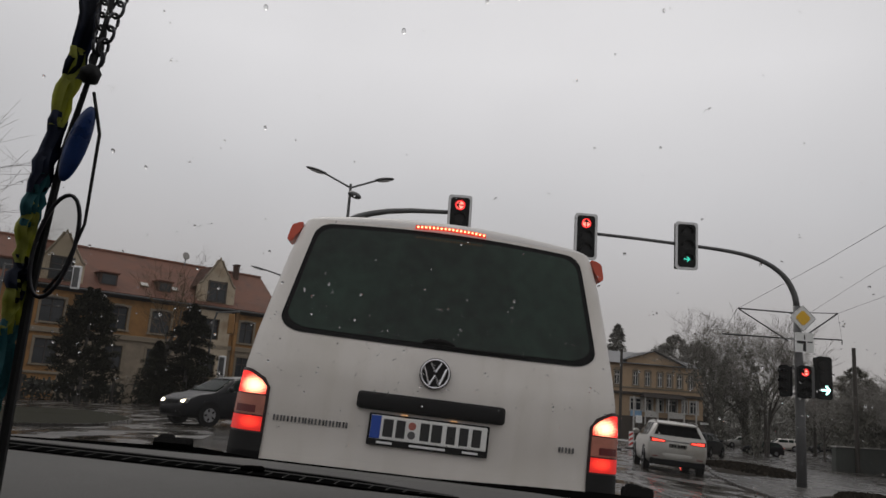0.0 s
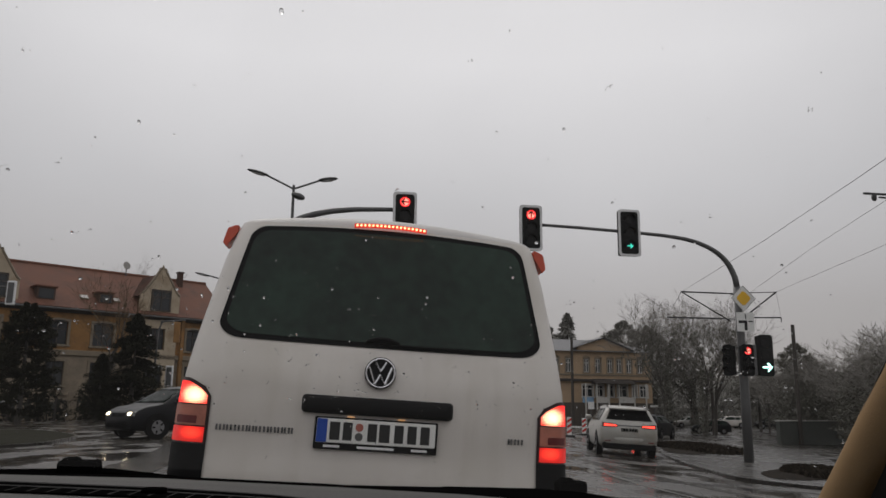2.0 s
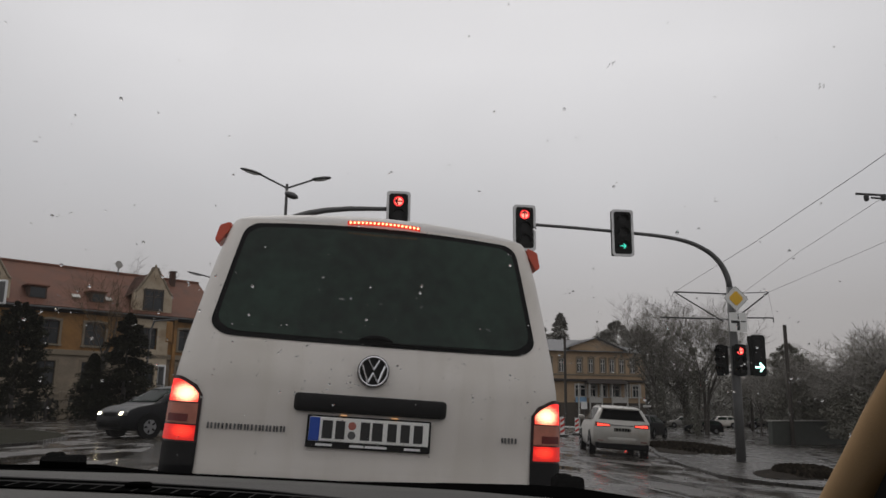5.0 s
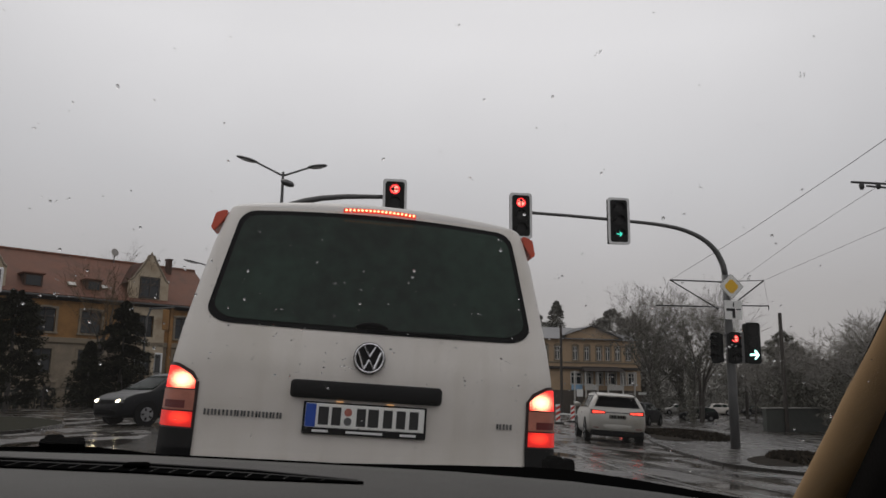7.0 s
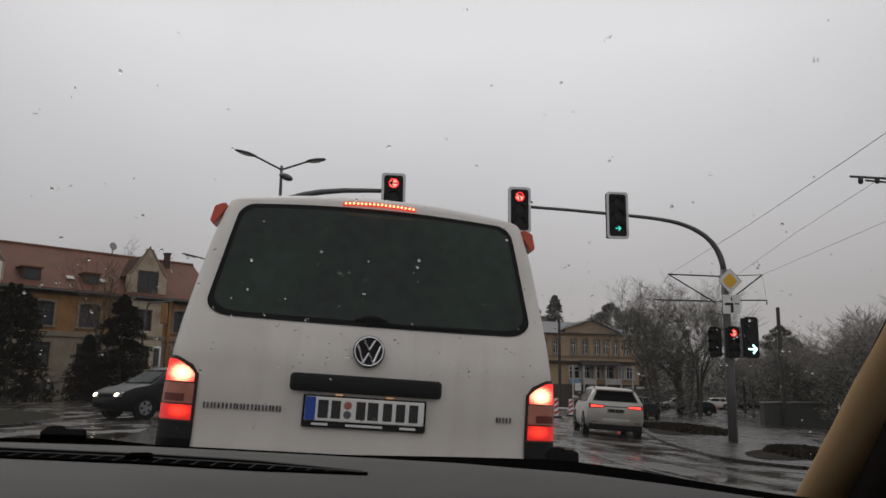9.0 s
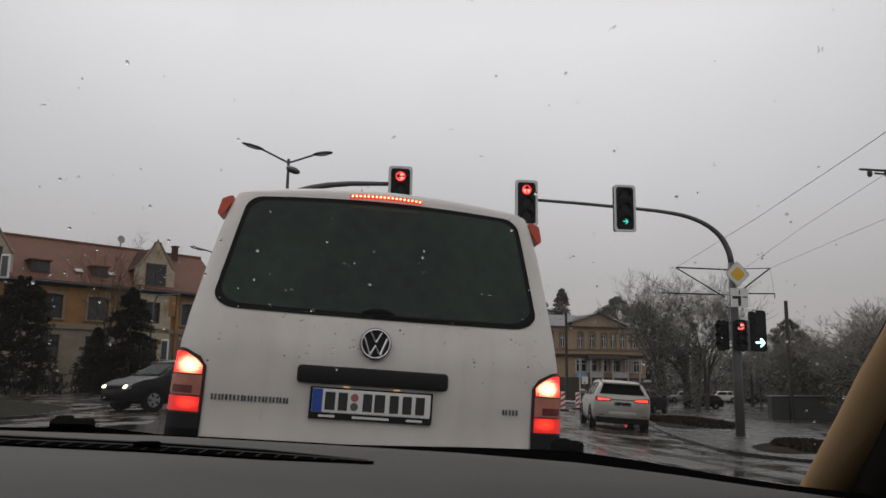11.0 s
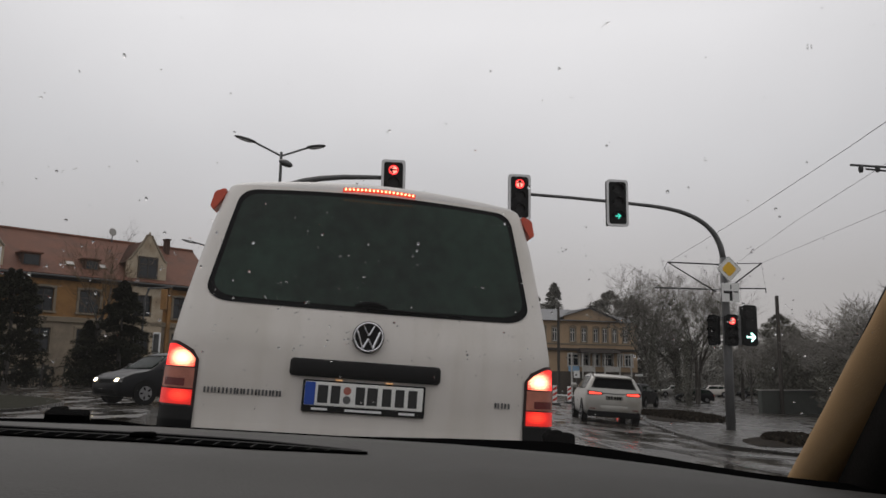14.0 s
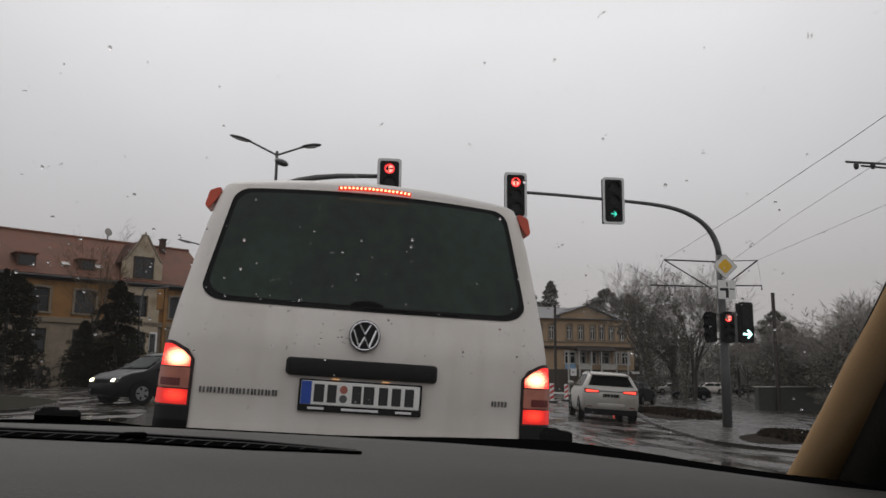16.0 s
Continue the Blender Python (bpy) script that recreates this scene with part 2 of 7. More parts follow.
def lamp_lens(name, centre, size, edge, core, lo, hi, cells):
    """A lit lens: brightest before its bulb, with the cells of a moulded lens."""
    m = mat(name, (0.7, 0.04, 0.03), 0.2)
    n, l = m.node_tree.nodes, m.node_tree.links
    b = n["Principled BSDF"]
    co, sep = n.new("ShaderNodeTexCoord"), n.new("ShaderNodeSeparateXYZ")
    l.new(co.outputs["Object"], sep.inputs[0])
    ab = n.new("ShaderNodeMath")
    ab.operation = "ABSOLUTE"
    l.new(sep.outputs["X"], ab.inputs[0])
    terms = []
    for out, c, k in ((ab.outputs[0], centre[0], size[0]), (sep.outputs["Z"], centre[1], size[1])):
        d, q, p = n.new("ShaderNodeMath"), n.new("ShaderNodeMath"), n.new("ShaderNodeMath")
        d.operation, q.operation, p.operation = "SUBTRACT", "DIVIDE", "MULTIPLY"
        l.new(out, d.inputs[0])
        d.inputs[1].default_value = c
        l.new(d.outputs[0], q.inputs[0])
        q.inputs[1].default_value = k
        l.new(q.outputs[0], p.inputs[0])
        l.new(q.outputs[0], p.inputs[1])
        terms.append(p)
    sm = n.new("ShaderNodeMath")
    l.new(terms[0].outputs[0], sm.inputs[0])
    l.new(terms[1].outputs[0], sm.inputs[1])
    waves = []
    for out in (sep.outputs["X"], sep.outputs["Z"]):
        k, w, q = n.new("ShaderNodeMath"), n.new("ShaderNodeMath"), n.new("ShaderNodeMath")
        k.operation, w.operation, q.operation = "MULTIPLY", "SINE", "MULTIPLY"
        l.new(out, k.inputs[0])
        k.inputs[1].default_value = cells
        l.new(k.outputs[0], w.inputs[0])
        l.new(w.outputs[0], q.inputs[0])
        l.new(w.outputs[0], q.inputs[1])
        waves.append(q)
    vo = n.new("ShaderNodeMath")
    vo.operation = "MAXIMUM"
    l.new(waves[0].outputs[0], vo.inputs[0])
    l.new(waves[1].outputs[0], vo.inputs[1])
    ad = n.new("ShaderNodeMath")
    ad.operation = "MULTIPLY_ADD"
    l.new(vo.outputs[0], ad.inputs[0])
    ad.inputs[1].default_value = 0.75
    l.new(sm.outputs[0], ad.inputs[2])
    fac = n.new("ShaderNodeMapRange")
    fac.interpolation_type = "SMOOTHSTEP"
    fac.inputs["From Min"].default_value, fac.inputs["From Max"].default_value = 1.5, 0.15
    l.new(ad.outputs[0], fac.inputs["Value"])
    st = n.new("ShaderNodeMapRange")
    st.inputs["To Min"].default_value, st.inputs["To Max"].default_value = lo, hi
    l.new(fac.outputs["Result"], st.inputs["Value"])
    mx = n.new("ShaderNodeMix")
    mx.data_type = "RGBA"
    mx.inputs["A"].default_value, mx.inputs["B"].default_value = (*edge, 1), (*core, 1)
    l.new(fac.outputs["Result"], mx.inputs["Factor"])
    l.new(mx.outputs["Result"], b.inputs["Emission Color"])
    l.new(st.outputs["Result"], b.inputs["Emission Strength"])
    return m


M_BRAKE = lamp_lens("lit brake lamp", (0.795, 1.150), (0.075, 0.052), (1.0, 0.012, 0.010), (1.0, 0.62, 0.36), 1.0, 4.4, 470)
M_TAIL = lamp_lens("lit tail lamp", (0.79, 0.990), (0.062, 0.034), (1.0, 0.010, 0.008), (1.0, 0.045, 0.018), 0.34, 1.9, 400)
# Red spill from the lit lenses beside it is put into this colour.
M_REVLENS = mat("clear lens tinted by the glow", (0.44, 0.15, 0.10), 0.2, vary=0.25, scale=18)
M_LEDBAR = mat("lit red lamp strip", (0.5, 0.03, 0.02), 0.3, emit=0.45, emit_colour=(1.0, 0.06, 0.03))
M_CARTAIL = mat("lit car tail lamp", (0.8, 0.03, 0.02), 0.2, emit=1.6, emit_colour=(1.0, 0.08, 0.05))
M_LED = mat("lit high brake lamp", (0.9, 0.2, 0.1), 0.2, emit=2.9, emit_colour=(1.0, 0.50, 0.23), vary=0.05)
M_CLEAR = mat("clear lamp lens", (0.40, 0.14, 0.11), 0.15, vary=0.2, scale=25)
M_REDLENS = mat("red lamp lens", (0.13, 0.008, 0.007), 0.15, vary=0.2, scale=20)
M_LAMPEDGE = mat("black lamp border", (0.02, 0.006, 0.006), 0.3, spec=0.3, vary=0.2)
M_AMBER = mat("orange red marker lens", (0.55, 0.07, 0.03), 0.2, vary=0.15, scale=10)
M_HEADLIGHT = mat("lit headlamp", (0.9, 0.85, 0.7), 0.1, emit=6.0, emit_colour=(1.0, 0.86, 0.6))
M_CLEARLAMP = mat("clear headlamp glass", (0.20, 0.20, 0.19), 0.12, vary=0.3, scale=20)
M_DIMCHROME = mat("dull dark chrome", (0.15, 0.15, 0.15), 0.3, 1.0, vary=0.5, scale=60)
M_WARM = mat("number plate lamp", (0.6, 0.4, 0.2), 0.2, emit=0.35, emit_colour=(1.0, 0.5, 0.2))
M_STEEL = mat("galvanised steel", (0.10, 0.10, 0.10), 0.5, 0.3, vary=0.2, scale=2, bump=0.05)
M_DARKSTEEL = mat("dark painted steel", (0.06, 0.06, 0.062), 0.5, 0.3, vary=0.2, scale=2)
M_SIGBLACK = mat("signal housing", (0.007, 0.0075, 0.0075), 0.6, spec=0.15, vary=0.2)
M_SIGRIM = mat("white signal border", (0.7, 0.7, 0.7), 0.5, vary=0.08)
M_SIGRED = mat("red signal light", (0.9, 0.03, 0.03), 0.2, emit=1.7, emit_colour=(1.0, 0.035, 0.04))
M_SIGDIM = mat("dim red signal lens", (0.5, 0.02, 0.02), 0.3, emit=0.55, emit_colour=(1.0, 0.03, 0.035))
M_SIGHOT = mat("bright red arrow light", (0.9, 0.2, 0.15), 0.2, emit=2.4, emit_colour=(1.0, 0.22, 0.17))
M_SIGGREEN = mat("green signal light", (0.1, 0.8, 0.6), 0.2, emit=0.9, emit_colour=(0.05, 0.80, 0.60))
M_SIGWHITE = mat("bright green arrow light", (0.6, 0.9, 0.85), 0.2, emit=3.2, emit_colour=(0.45, 1.0, 0.9))
M_LENSOFF = mat("unlit signal lens", (0.012, 0.012, 0.012), 0.25, spec=0.2)
M_SIGNWHITE = mat("white sign face", (0.7, 0.7, 0.68), 0.4, vary=0.05)
M_SIGNYELLOW = mat("yellow sign face", (0.75, 0.43, 0.018), 0.4, vary=0.06)
M_BRICK = mat("ochre brick wall", (0.27, 0.138, 0.046), 0.85, vary=0.35, scale=0.7, bump=0.2, bump_scale=14, dirt=(0.085, 0.052, 0.027, 0.9))
# Darkened tone takes in the shade of trees and hedge on the house.
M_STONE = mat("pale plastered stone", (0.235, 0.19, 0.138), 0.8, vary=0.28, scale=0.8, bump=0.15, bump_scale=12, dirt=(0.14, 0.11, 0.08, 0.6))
M_YBRICK = mat("yellow brick wall", (0.37, 0.262, 0.165), 0.85, vary=0.22, scale=0.5, bump=0.15, bump_scale=8)
M_STONEPALE = mat("pale painted timber", (0.5, 0.485, 0.455), 0.7, vary=0.1)
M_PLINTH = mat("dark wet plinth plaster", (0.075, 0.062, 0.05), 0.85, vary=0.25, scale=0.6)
M_GABLE = mat("cream gable plaster", (0.42, 0.345, 0.25), 0.8, vary=0.2, scale=0.9, bump=0.15, bump_scale=12, dirt=(0.20, 0.13, 0.07, 0.8))
M_TRIM = mat("pale window trim", (0.205, 0.165, 0.115), 0.7, vary=0.1)
M_DARKTRIM = mat("dark timber trim", (0.035, 0.028, 0.024), 0.7, vary=0.2)
M_TILE = mat("red roof tile", (0.128, 0.052, 0.031), 0.85, vary=0.2, scale=0.8, bump=0.1, bump_scale=20, island=0.16, dirt=(0.055, 0.034, 0.024, 0.65))
M_DORMER = mat("dark weathered tile cladding", (0.062, 0.032, 0.022), 0.85, vary=0.25, scale=2, bump=0.1)
M_SLATE = mat("grey roof sheet", (0.13, 0.13, 0.135), 0.6, vary=0.15, scale=0.6)
M_PANE = mat("dark window pane", (0.02, 0.024, 0.028), 0.08, vary=0.2)
# Bark and twigs set paler, with rain haze of the far trees mixed in.
M_BARK = mat("wet bark", (0.085, 0.078, 0.070), 0.85, spec=0.2, vary=0.3, scale=4, bump=0.3, bump_scale=25)
M_TWIG = mat("bare twigs", (0.195, 0.184, 0.167), 0.9, spec=0.1, vary=0.25, scale=2)
M_REDTWIG = mat("reddish bare twigs", (0.10, 0.072, 0.045), 0.9, spec=0.1, vary=0.25, scale=2)
M_CONIFER = mat("conifer needles", (0.025, 0.025, 0.0165), 0.95, spec=0.03, vary=0.2, scale=1.0, island=0.12)
# Paler than the foliage itself: distance haze is put into this colour.
M_HAZEWOOD = mat("evergreen mass paled for haze", (0.225, 0.218, 0.198), 0.9, spec=0.1, vary=0.3, scale=0.5, island=0.12)
# Leaf colour lightened to carry the rain haze over shrubs and ivy.
M_HAZESHRUB = mat("evergreen leaves paled for haze", (0.155, 0.150, 0.128), 0.9, spec=0.2, vary=0.3, scale=0.8, island=0.2)
M_POLE = mat("dark weathered pole", (0.05, 0.043, 0.037), 0.85, vary=0.2, scale=2)
M_HEDGE = mat("dark hedge", (0.03, 0.03, 0.022), 0.9, vary=0.35, scale=1.5, island=0.3)
M_SOIL = mat("wet brown soil", (0.020, 0.0165, 0.013), 0.95, spec=0.03, vary=0.35, scale=2, bump=0.5, bump_scale=14)
M_DEADLEAF = mat("dead brown plants", (0.024, 0.019, 0.0135), 0.95, spec=0.05, vary=0.4, scale=3, island=0.4)
M_KERB = mat("wet kerb stone", (0.031, 0.0285, 0.025), 0.28, spec=0.2, vary=0.2, scale=3, bump=0.1, island=0.1)
M_PAVE = mat("wet paving", (0.044, 0.041, 0.037), 0.26, spec=0.24, vary=0.45, scale=0.9, bump=0.25, bump_scale=9, dirt=(0.020, 0.0185, 0.016, 0.9))
M_MARK = mat("worn road paint", (0.066, 0.063, 0.057), 0.3, spec=0.18, vary=0.3, scale=3, dirt=(0.03, 0.029, 0.027, 1.0))
M_DASH = mat("grey dashboard plastic", (0.0265, 0.0247, 0.0222), 0.65, spec=0.28, vary=0.05, scale=4, bump=0.12, bump_scale=420)
M_RIB = mat("dark grey vent plastic", (0.03, 0.028, 0.026), 0.6, vary=0.1)
M_PILLAR = mat("beige pillar trim", (0.30, 0.190, 0.092), 0.8, spec=0.15, vary=0.06, scale=5, bump=0.1, bump_scale=500)
M_CABIN = mat("dark cabin trim", (0.009, 0.0075, 0.006), 0.85, spec=0.2, vary=0.15, bump=0.1, bump_scale=300)
M_WINDSCREEN = clear_glass("windscreen glass", 0.12)
wet = M_WINDSCREEN.node_tree
film_mix, film = wet.nodes.new("ShaderNodeMixShader"), wet.nodes.new("ShaderNodeBsdfTranslucent")
film_mix.inputs[0].default_value = 0.0075         # a thin film of drizzle and dust that scatters the sky
film.inputs["Color"].default_value = (0.9, 0.88, 0.86, 1)
clear_out = wet.nodes["Material Output"].inputs["Surface"].links[0].from_socket
wet.links.new(clear_out, film_mix.inputs[1])
wet.links.new(film.outputs[0], film_mix.inputs[2])
wet.links.new(film_mix.outputs[0], wet.nodes["Material Output"].inputs["Surface"])
# Unseen windows get dark glass to hold light back from the dashboard.
M_SIDEGLASS = clear_glass("side glass darkened to dim the cabin", 0.1, (0.28, 0.28, 0.28))
M_LENSGLASS = clear_glass("pale pendant glass", 0.3, (0.72, 0.72, 0.70))
M_WATER = water_drop()
M_WIRE = mat("overhead wire", (0.03, 0.03, 0.03), 0.6)
M_CORD = mat("black cord", (0.008, 0.008, 0.008), 0.8)
M_CHAIN = mat("dark metal chain", (0.05, 0.05, 0.055), 0.35, 0.8)
M_BEAD = mat("blue enamel bead", (0.016, 0.050, 0.19), 0.3, vary=0.5, scale=60)
M_YELLOW = mat("yellow ribbon", (0.32, 0.33, 0.05), 0.7, vary=0.2, scale=30)
M_TEAL = mat("teal ribbon", (0.02, 0.13, 0.15), 0.7, vary=0.2, scale=30)
M_NAVY = mat("navy ribbon", (0.012, 0.02, 0.05), 0.7, vary=0.2, scale=30)
M_SIGNBLUE = mat("pale blue shop panel", (0.25, 0.42, 0.6), 0.6)
M_BIN = mat("dark green painted board", (0.062, 0.068, 0.060), 0.7, vary=0.2)
M_CONCRETE = mat("pale concrete", (0.3, 0.29, 0.27), 0.8, vary=0.15, scale=0.7)


# ---------------- mesh helpers ----------------
def part(name, bm, material, parent, label="", smooth=False):
    me = bpy.data.meshes.new(name)
    bmesh.ops.recalc_face_normals(bm, faces=bm.faces)
    bm.to_mesh(me)
    bm.free()
    me.materials.append(material)
    if smooth:
        for p in me.polygons:
            p.use_smooth = True
    ob = new(name, me)
    if parent is not None:
        ob.parent = parent
    if label:
        ob["label"] = label
    return ob


def thing(name, label, category, at=None, group="", kind=""):
    ob = new(name)
    if at is not None:
        ob.matrix_world = at
    return tagged(ob, label, category, group, kind)


def share(ob, name, parent, m):
    o = new(name, ob.data)
    o.parent = parent
    o.matrix_basis = m
    return o


def box(bm, lo, hi, bevel=0.0, m=None):
    lo, hi = Vector(lo), Vector(hi)
    mat4 = Matrix.LocRotScale((lo + hi) / 2, None, hi - lo)
    vs = bmesh.ops.create_cube(bm, size=1.0, matrix=(m @ mat4) if m else mat4)["verts"]
    if bevel:
        es = list({e for v in vs for e in v.link_edges})
        bmesh.ops.bevel(bm, geom=es, offset=bevel, segments=2, affect="EDGES", profile=0.5)
    return bm


def nbox(lo, hi, bevel=0.0, m=None):
    return box(bmesh.new(), lo, hi, bevel, m)


def tube(bm, pts, radii, sides=8, cap=True):
    pts = [Vector(p) for p in pts]
    if not isinstance(radii, (list, tuple)):
        radii = [radii] * len(pts)
    rings = []
    ref = Vector((0.13, 0.27, 0.95))
    for i, p in enumerate(pts):
        d = (pts[min(i + 1, len(pts) - 1)] - pts[max(i - 1, 0)]).normalized()
        a = d.cross(ref)
        if a.length < 0.1:
            a = d.cross(Vector((1, 0, 0)))
        a.normalize()
        b = d.cross(a)
        rings.append([bm.verts.new(p + (a * math.cos(2 * math.pi * k / sides) + b * math.sin(2 * math.pi * k / sides)) * radii[i]) for k in range(sides)])
    for r, s in zip(rings, rings[1:]):
        for k in range(sides):
            bm.faces.new((r[k], r[(k + 1) % sides], s[(k + 1) % sides], s[k]))
    if cap:
        bm.faces.new(rings[0])
        bm.faces.new(rings[-1])
    return bm


def ntube(pts, radii, sides=8):
    return tube(bmesh.new(), pts, radii, sides)


def disc(bm, centre, axis, radius, thick, sides=20, r2=None):
    c, a = Vector(centre), Vector(axis).normalized()
    return tube(bm, [c - a * thick / 2, c + a * thick / 2], [radius, radius if r2 is None else r2], sides)


def prism(bm, outline, y0, y1, m=None):
    """A flat outline in x and z, thick along y."""
    a = [bm.verts.new((m @ Vector((x, y0, z))) if m else (x, y0, z)) for x, z in outline]
    b = [bm.verts.new((m @ Vector((x, y1, z))) if m else (x, y1, z)) for x, z in outline]
    bm.faces.new(a)
    bm.faces.new(b[::-1])
    for i in range(len(a)):
        j = (i + 1) % len(a)
        bm.faces.new((a[i], b[i], b[j], a[j]))
    return bm


def grid(bm, rows, thick=None):
    vs = [[bm.verts.new(p) for p in r] for r in rows]
    for r, s in zip(vs, vs[1:]):
        for i in range(len(r) - 1):
            bm.faces.new((r[i], r[i + 1], s[i + 1], s[i]))
    return bm


def smoothstep(a, b, x):
    t = min(max((x - a) / (b - a), 0), 1)
    return t * t * (3 - 2 * t)


def lerp_table(table, z):
    if z <= table[0][0]:
        return table[0][1:]
    for (z0, *a), (z1, *b) in zip(table, table[1:]):
        if z <= z1:
            k = (z - z0) / (z1 - z0)
            return [p + (q - p) * k for p, q in zip(a, b)]
    return table[-1][1:]


# ---------------- ground ----------------
def soft(x, w=1.5):
    return w * math.log1p(math.exp(min(x / w, 40)))


def height(x, y=0):
    """The road is crowned: it falls to the right by five in a hundred, and gently to the left."""
    return 0.143 - 0.052 * (soft(x + 2.5) - soft(x - 34)) - 0.022 * (soft(-x - 3) - soft(-x - 20))


bm = bmesh.new()
gx = [-900, -400, -150, -80, -50] + [-40 + 1.0 * i for i in range(101)] + [75, 100, 150, 400, 900]
gy = [-60, -20, -8] + [4.0 * i for i in range(0, 32)] + [150, 220, 400, 1200]
grid(bm, [[(x, y, height(x, y)) for x in gx] for y in gy])
tagged(part("road", bm, M_ROAD, None, smooth=True), "wet dark asphalt crossing with puddles and worn patches", "road", kind="structure")

# ---------------- the white van ahead ----------------
VAN_TILT = 3.04
van = thing("van", "white delivery van with tinted rear window, brake lamps lit", "van", pose(0, 0, -0.02, 0, VAN_TILT, 0))
# z, half width, y of the rear face, corner radius
VAN_SHAPE = ((0.42, 0.82, 0.10, 0.10), (0.50, 0.855, 0.03, 0.11), (0.80, 0.878, -0.02, 0.11), (0.95, 0.880, 0.0, 0.11), (1.10, 0.876, 0.0, 0.11), (1.25, 0.868, 0.01, 0.11), (1.38, 0.853, 0.045, 0.11),
             (1.45, 0.843, 0.07, 0.11), (1.60, 0.819, 0.115, 0.11), (1.80, 0.784, 0.18, 0.10), (1.95, 0.750, 0.24, 0.10), (1.99, 0.736, 0.258, 0.10))


def van_rear(x, z, off=0.0):
    """A point of the van's rear face; off pushes it outwards."""
    w, y0, r = lerp_table(VAN_SHAPE, z)
    t = min(abs(x) / w, 1.0)
    t0 = 1 - r / w
    y = y0 + 0.045 * t * t
    nx = 0.0
    if t > t0:
        k = min((t - t0) / (1 - t0), 0.9999)
        y += r * (1 - math.sqrt(1 - k * k))
        nx = k
    s = 1 if x >= 0 else -1
    return Vector((x + s * off * nx, y - off * math.sqrt(1 - nx * nx), z))


bm = bmesh.new()
rows = []
levels = sorted({round(z, 3) for z in [0.42, 0.46] + [0.50 + 0.05 * i for i in range(30)] + [v[0] for v in VAN_SHAPE]})
for z in levels:
    w, y0, r = lerp_table(VAN_SHAPE, z)
    xs = [w * math.sin(radians(-90 + 180 * i / 44)) for i in range(45)]
    row = [van_rear(x, z) for x in xs]
    yl = row[-1].y
    side = [1.0, 2.2, 3.6]
    row = [Vector((-w * 0.9, 4.55 - max(0, z - 1.0) * 1.3, z)), *[Vector((-w, y, z)) for y in side[::-1]], *row, *[Vector((w, y, z)) for y in side], Vector((w * 0.9, 4.55 - max(0, z - 1.0) * 1.3, z))]
    rows.append(row)
w, y0, r = lerp_table(VAN_SHAPE, 1.95)
for k in range(1, 9):                      # the rounded roof edge and the arched roof
    a = k / 8
    row = []
    for p in rows[len(levels) - 1]:
        f = 1 - 0.075 * a ** 2
        yy = p.y + (0.16 * a ** 1.6 if p.y < 0.9 else 0)
        xx = p.x * f
        arch = 0.055 * (1 - min(abs(p.x) / 0.736, 1) ** 2)
        row.append(Vector((xx, yy, 1.99 + (0.036 + arch) * math.sin(a * math.pi / 2))))
    rows.append(row)
lower = len(levels) + 1
grid(bm, rows[:lower])
part("body", bm, M_WHITE, van, smooth=True)
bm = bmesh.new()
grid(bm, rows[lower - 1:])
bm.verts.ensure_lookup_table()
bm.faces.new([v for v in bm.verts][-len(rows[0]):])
part("roof", bm, M_ROOFDIM, van, "white roof with dimmer light put into its paint", smooth=True)


def patch(xs, zs, off):
    """A sheet that follows the van's rear face, through rows of z and columns of x."""
    bm = bmesh.new()
    grid(bm, [[van_rear(x, z, off) for x in row] for z, row in zip(zs, xs)])
    return bm


def span(a, b, n):
    return [a + (b - a) * i / n for i in range(n + 1)]


def window_row(z, inset):
    """Half width of the rear window at the height z, with rounded corners; bowed above and below."""
    lo, hi = 1.414 + inset, 1.997 - inset
    side = 0.754 - (z - 1.41) * 0.160 - inset
    rad_lo, rad_hi = 0.085, 0.065
    if z < lo + rad_lo:
        k = 1 - max(z - lo, 0) / rad_lo
        side -= rad_lo * 1.4 * (1 - math.sqrt(max(1 - k * k, 0)))
    if z > hi - rad_hi:
        k = 1 - max(hi - z, 0) / rad_hi
        side -= rad_hi * (1 - math.sqrt(max(1 - k * k, 0)))
    return side


def van_window(inset, off):
    bm = bmesh.new()
    rows = []
    n = 26
    lo, hi = 1.414 + inset, 1.997 - inset
    for i in range(n + 1):
        k = i / n
        k = 0.5 - 0.5 * math.cos(math.pi * k)
        z = lo + (hi - lo) * k
        s = window_row(z, inset)
        row = []
        for x in span(-s, s, 22):
            q = (x / 0.72) ** 2
            row.append(van_rear(x, z - 0.028 * (1 - k) * (1 - q) * 0.3 - 0.030 * k * q + 0.0, off))
        rows.append(row)
    grid(bm, rows)
    return bm


rear_window = part("rear_window", van_window(0.0, 0.004), M_FRIT, van, "black-bordered rear window", smooth=True)
part("pane", van_window(0.024, 0.008), M_TINT, rear_window, "dark green tinted glass", smooth=True)
bm = bmesh.new()
tube(bm, [van_rear(x, 1.434 + 0.012 * (1 - (x / 0.075) ** 2), 0.016) for x in span(-0.075, 0.075, 8)], [0.004, 0.008, 0.011, 0.013, 0.013, 0.013, 0.011, 0.008, 0.004], 8)
tube(bm, [van_rear(x, 1.423, 0.012) for x in span(-0.02, 0.42, 6)], [0.008, 0.008, 0.007, 0.006, 0.005, 0.005, 0.004], 6)
part("rear_wiper", bm, M_FRIT, rear_window)

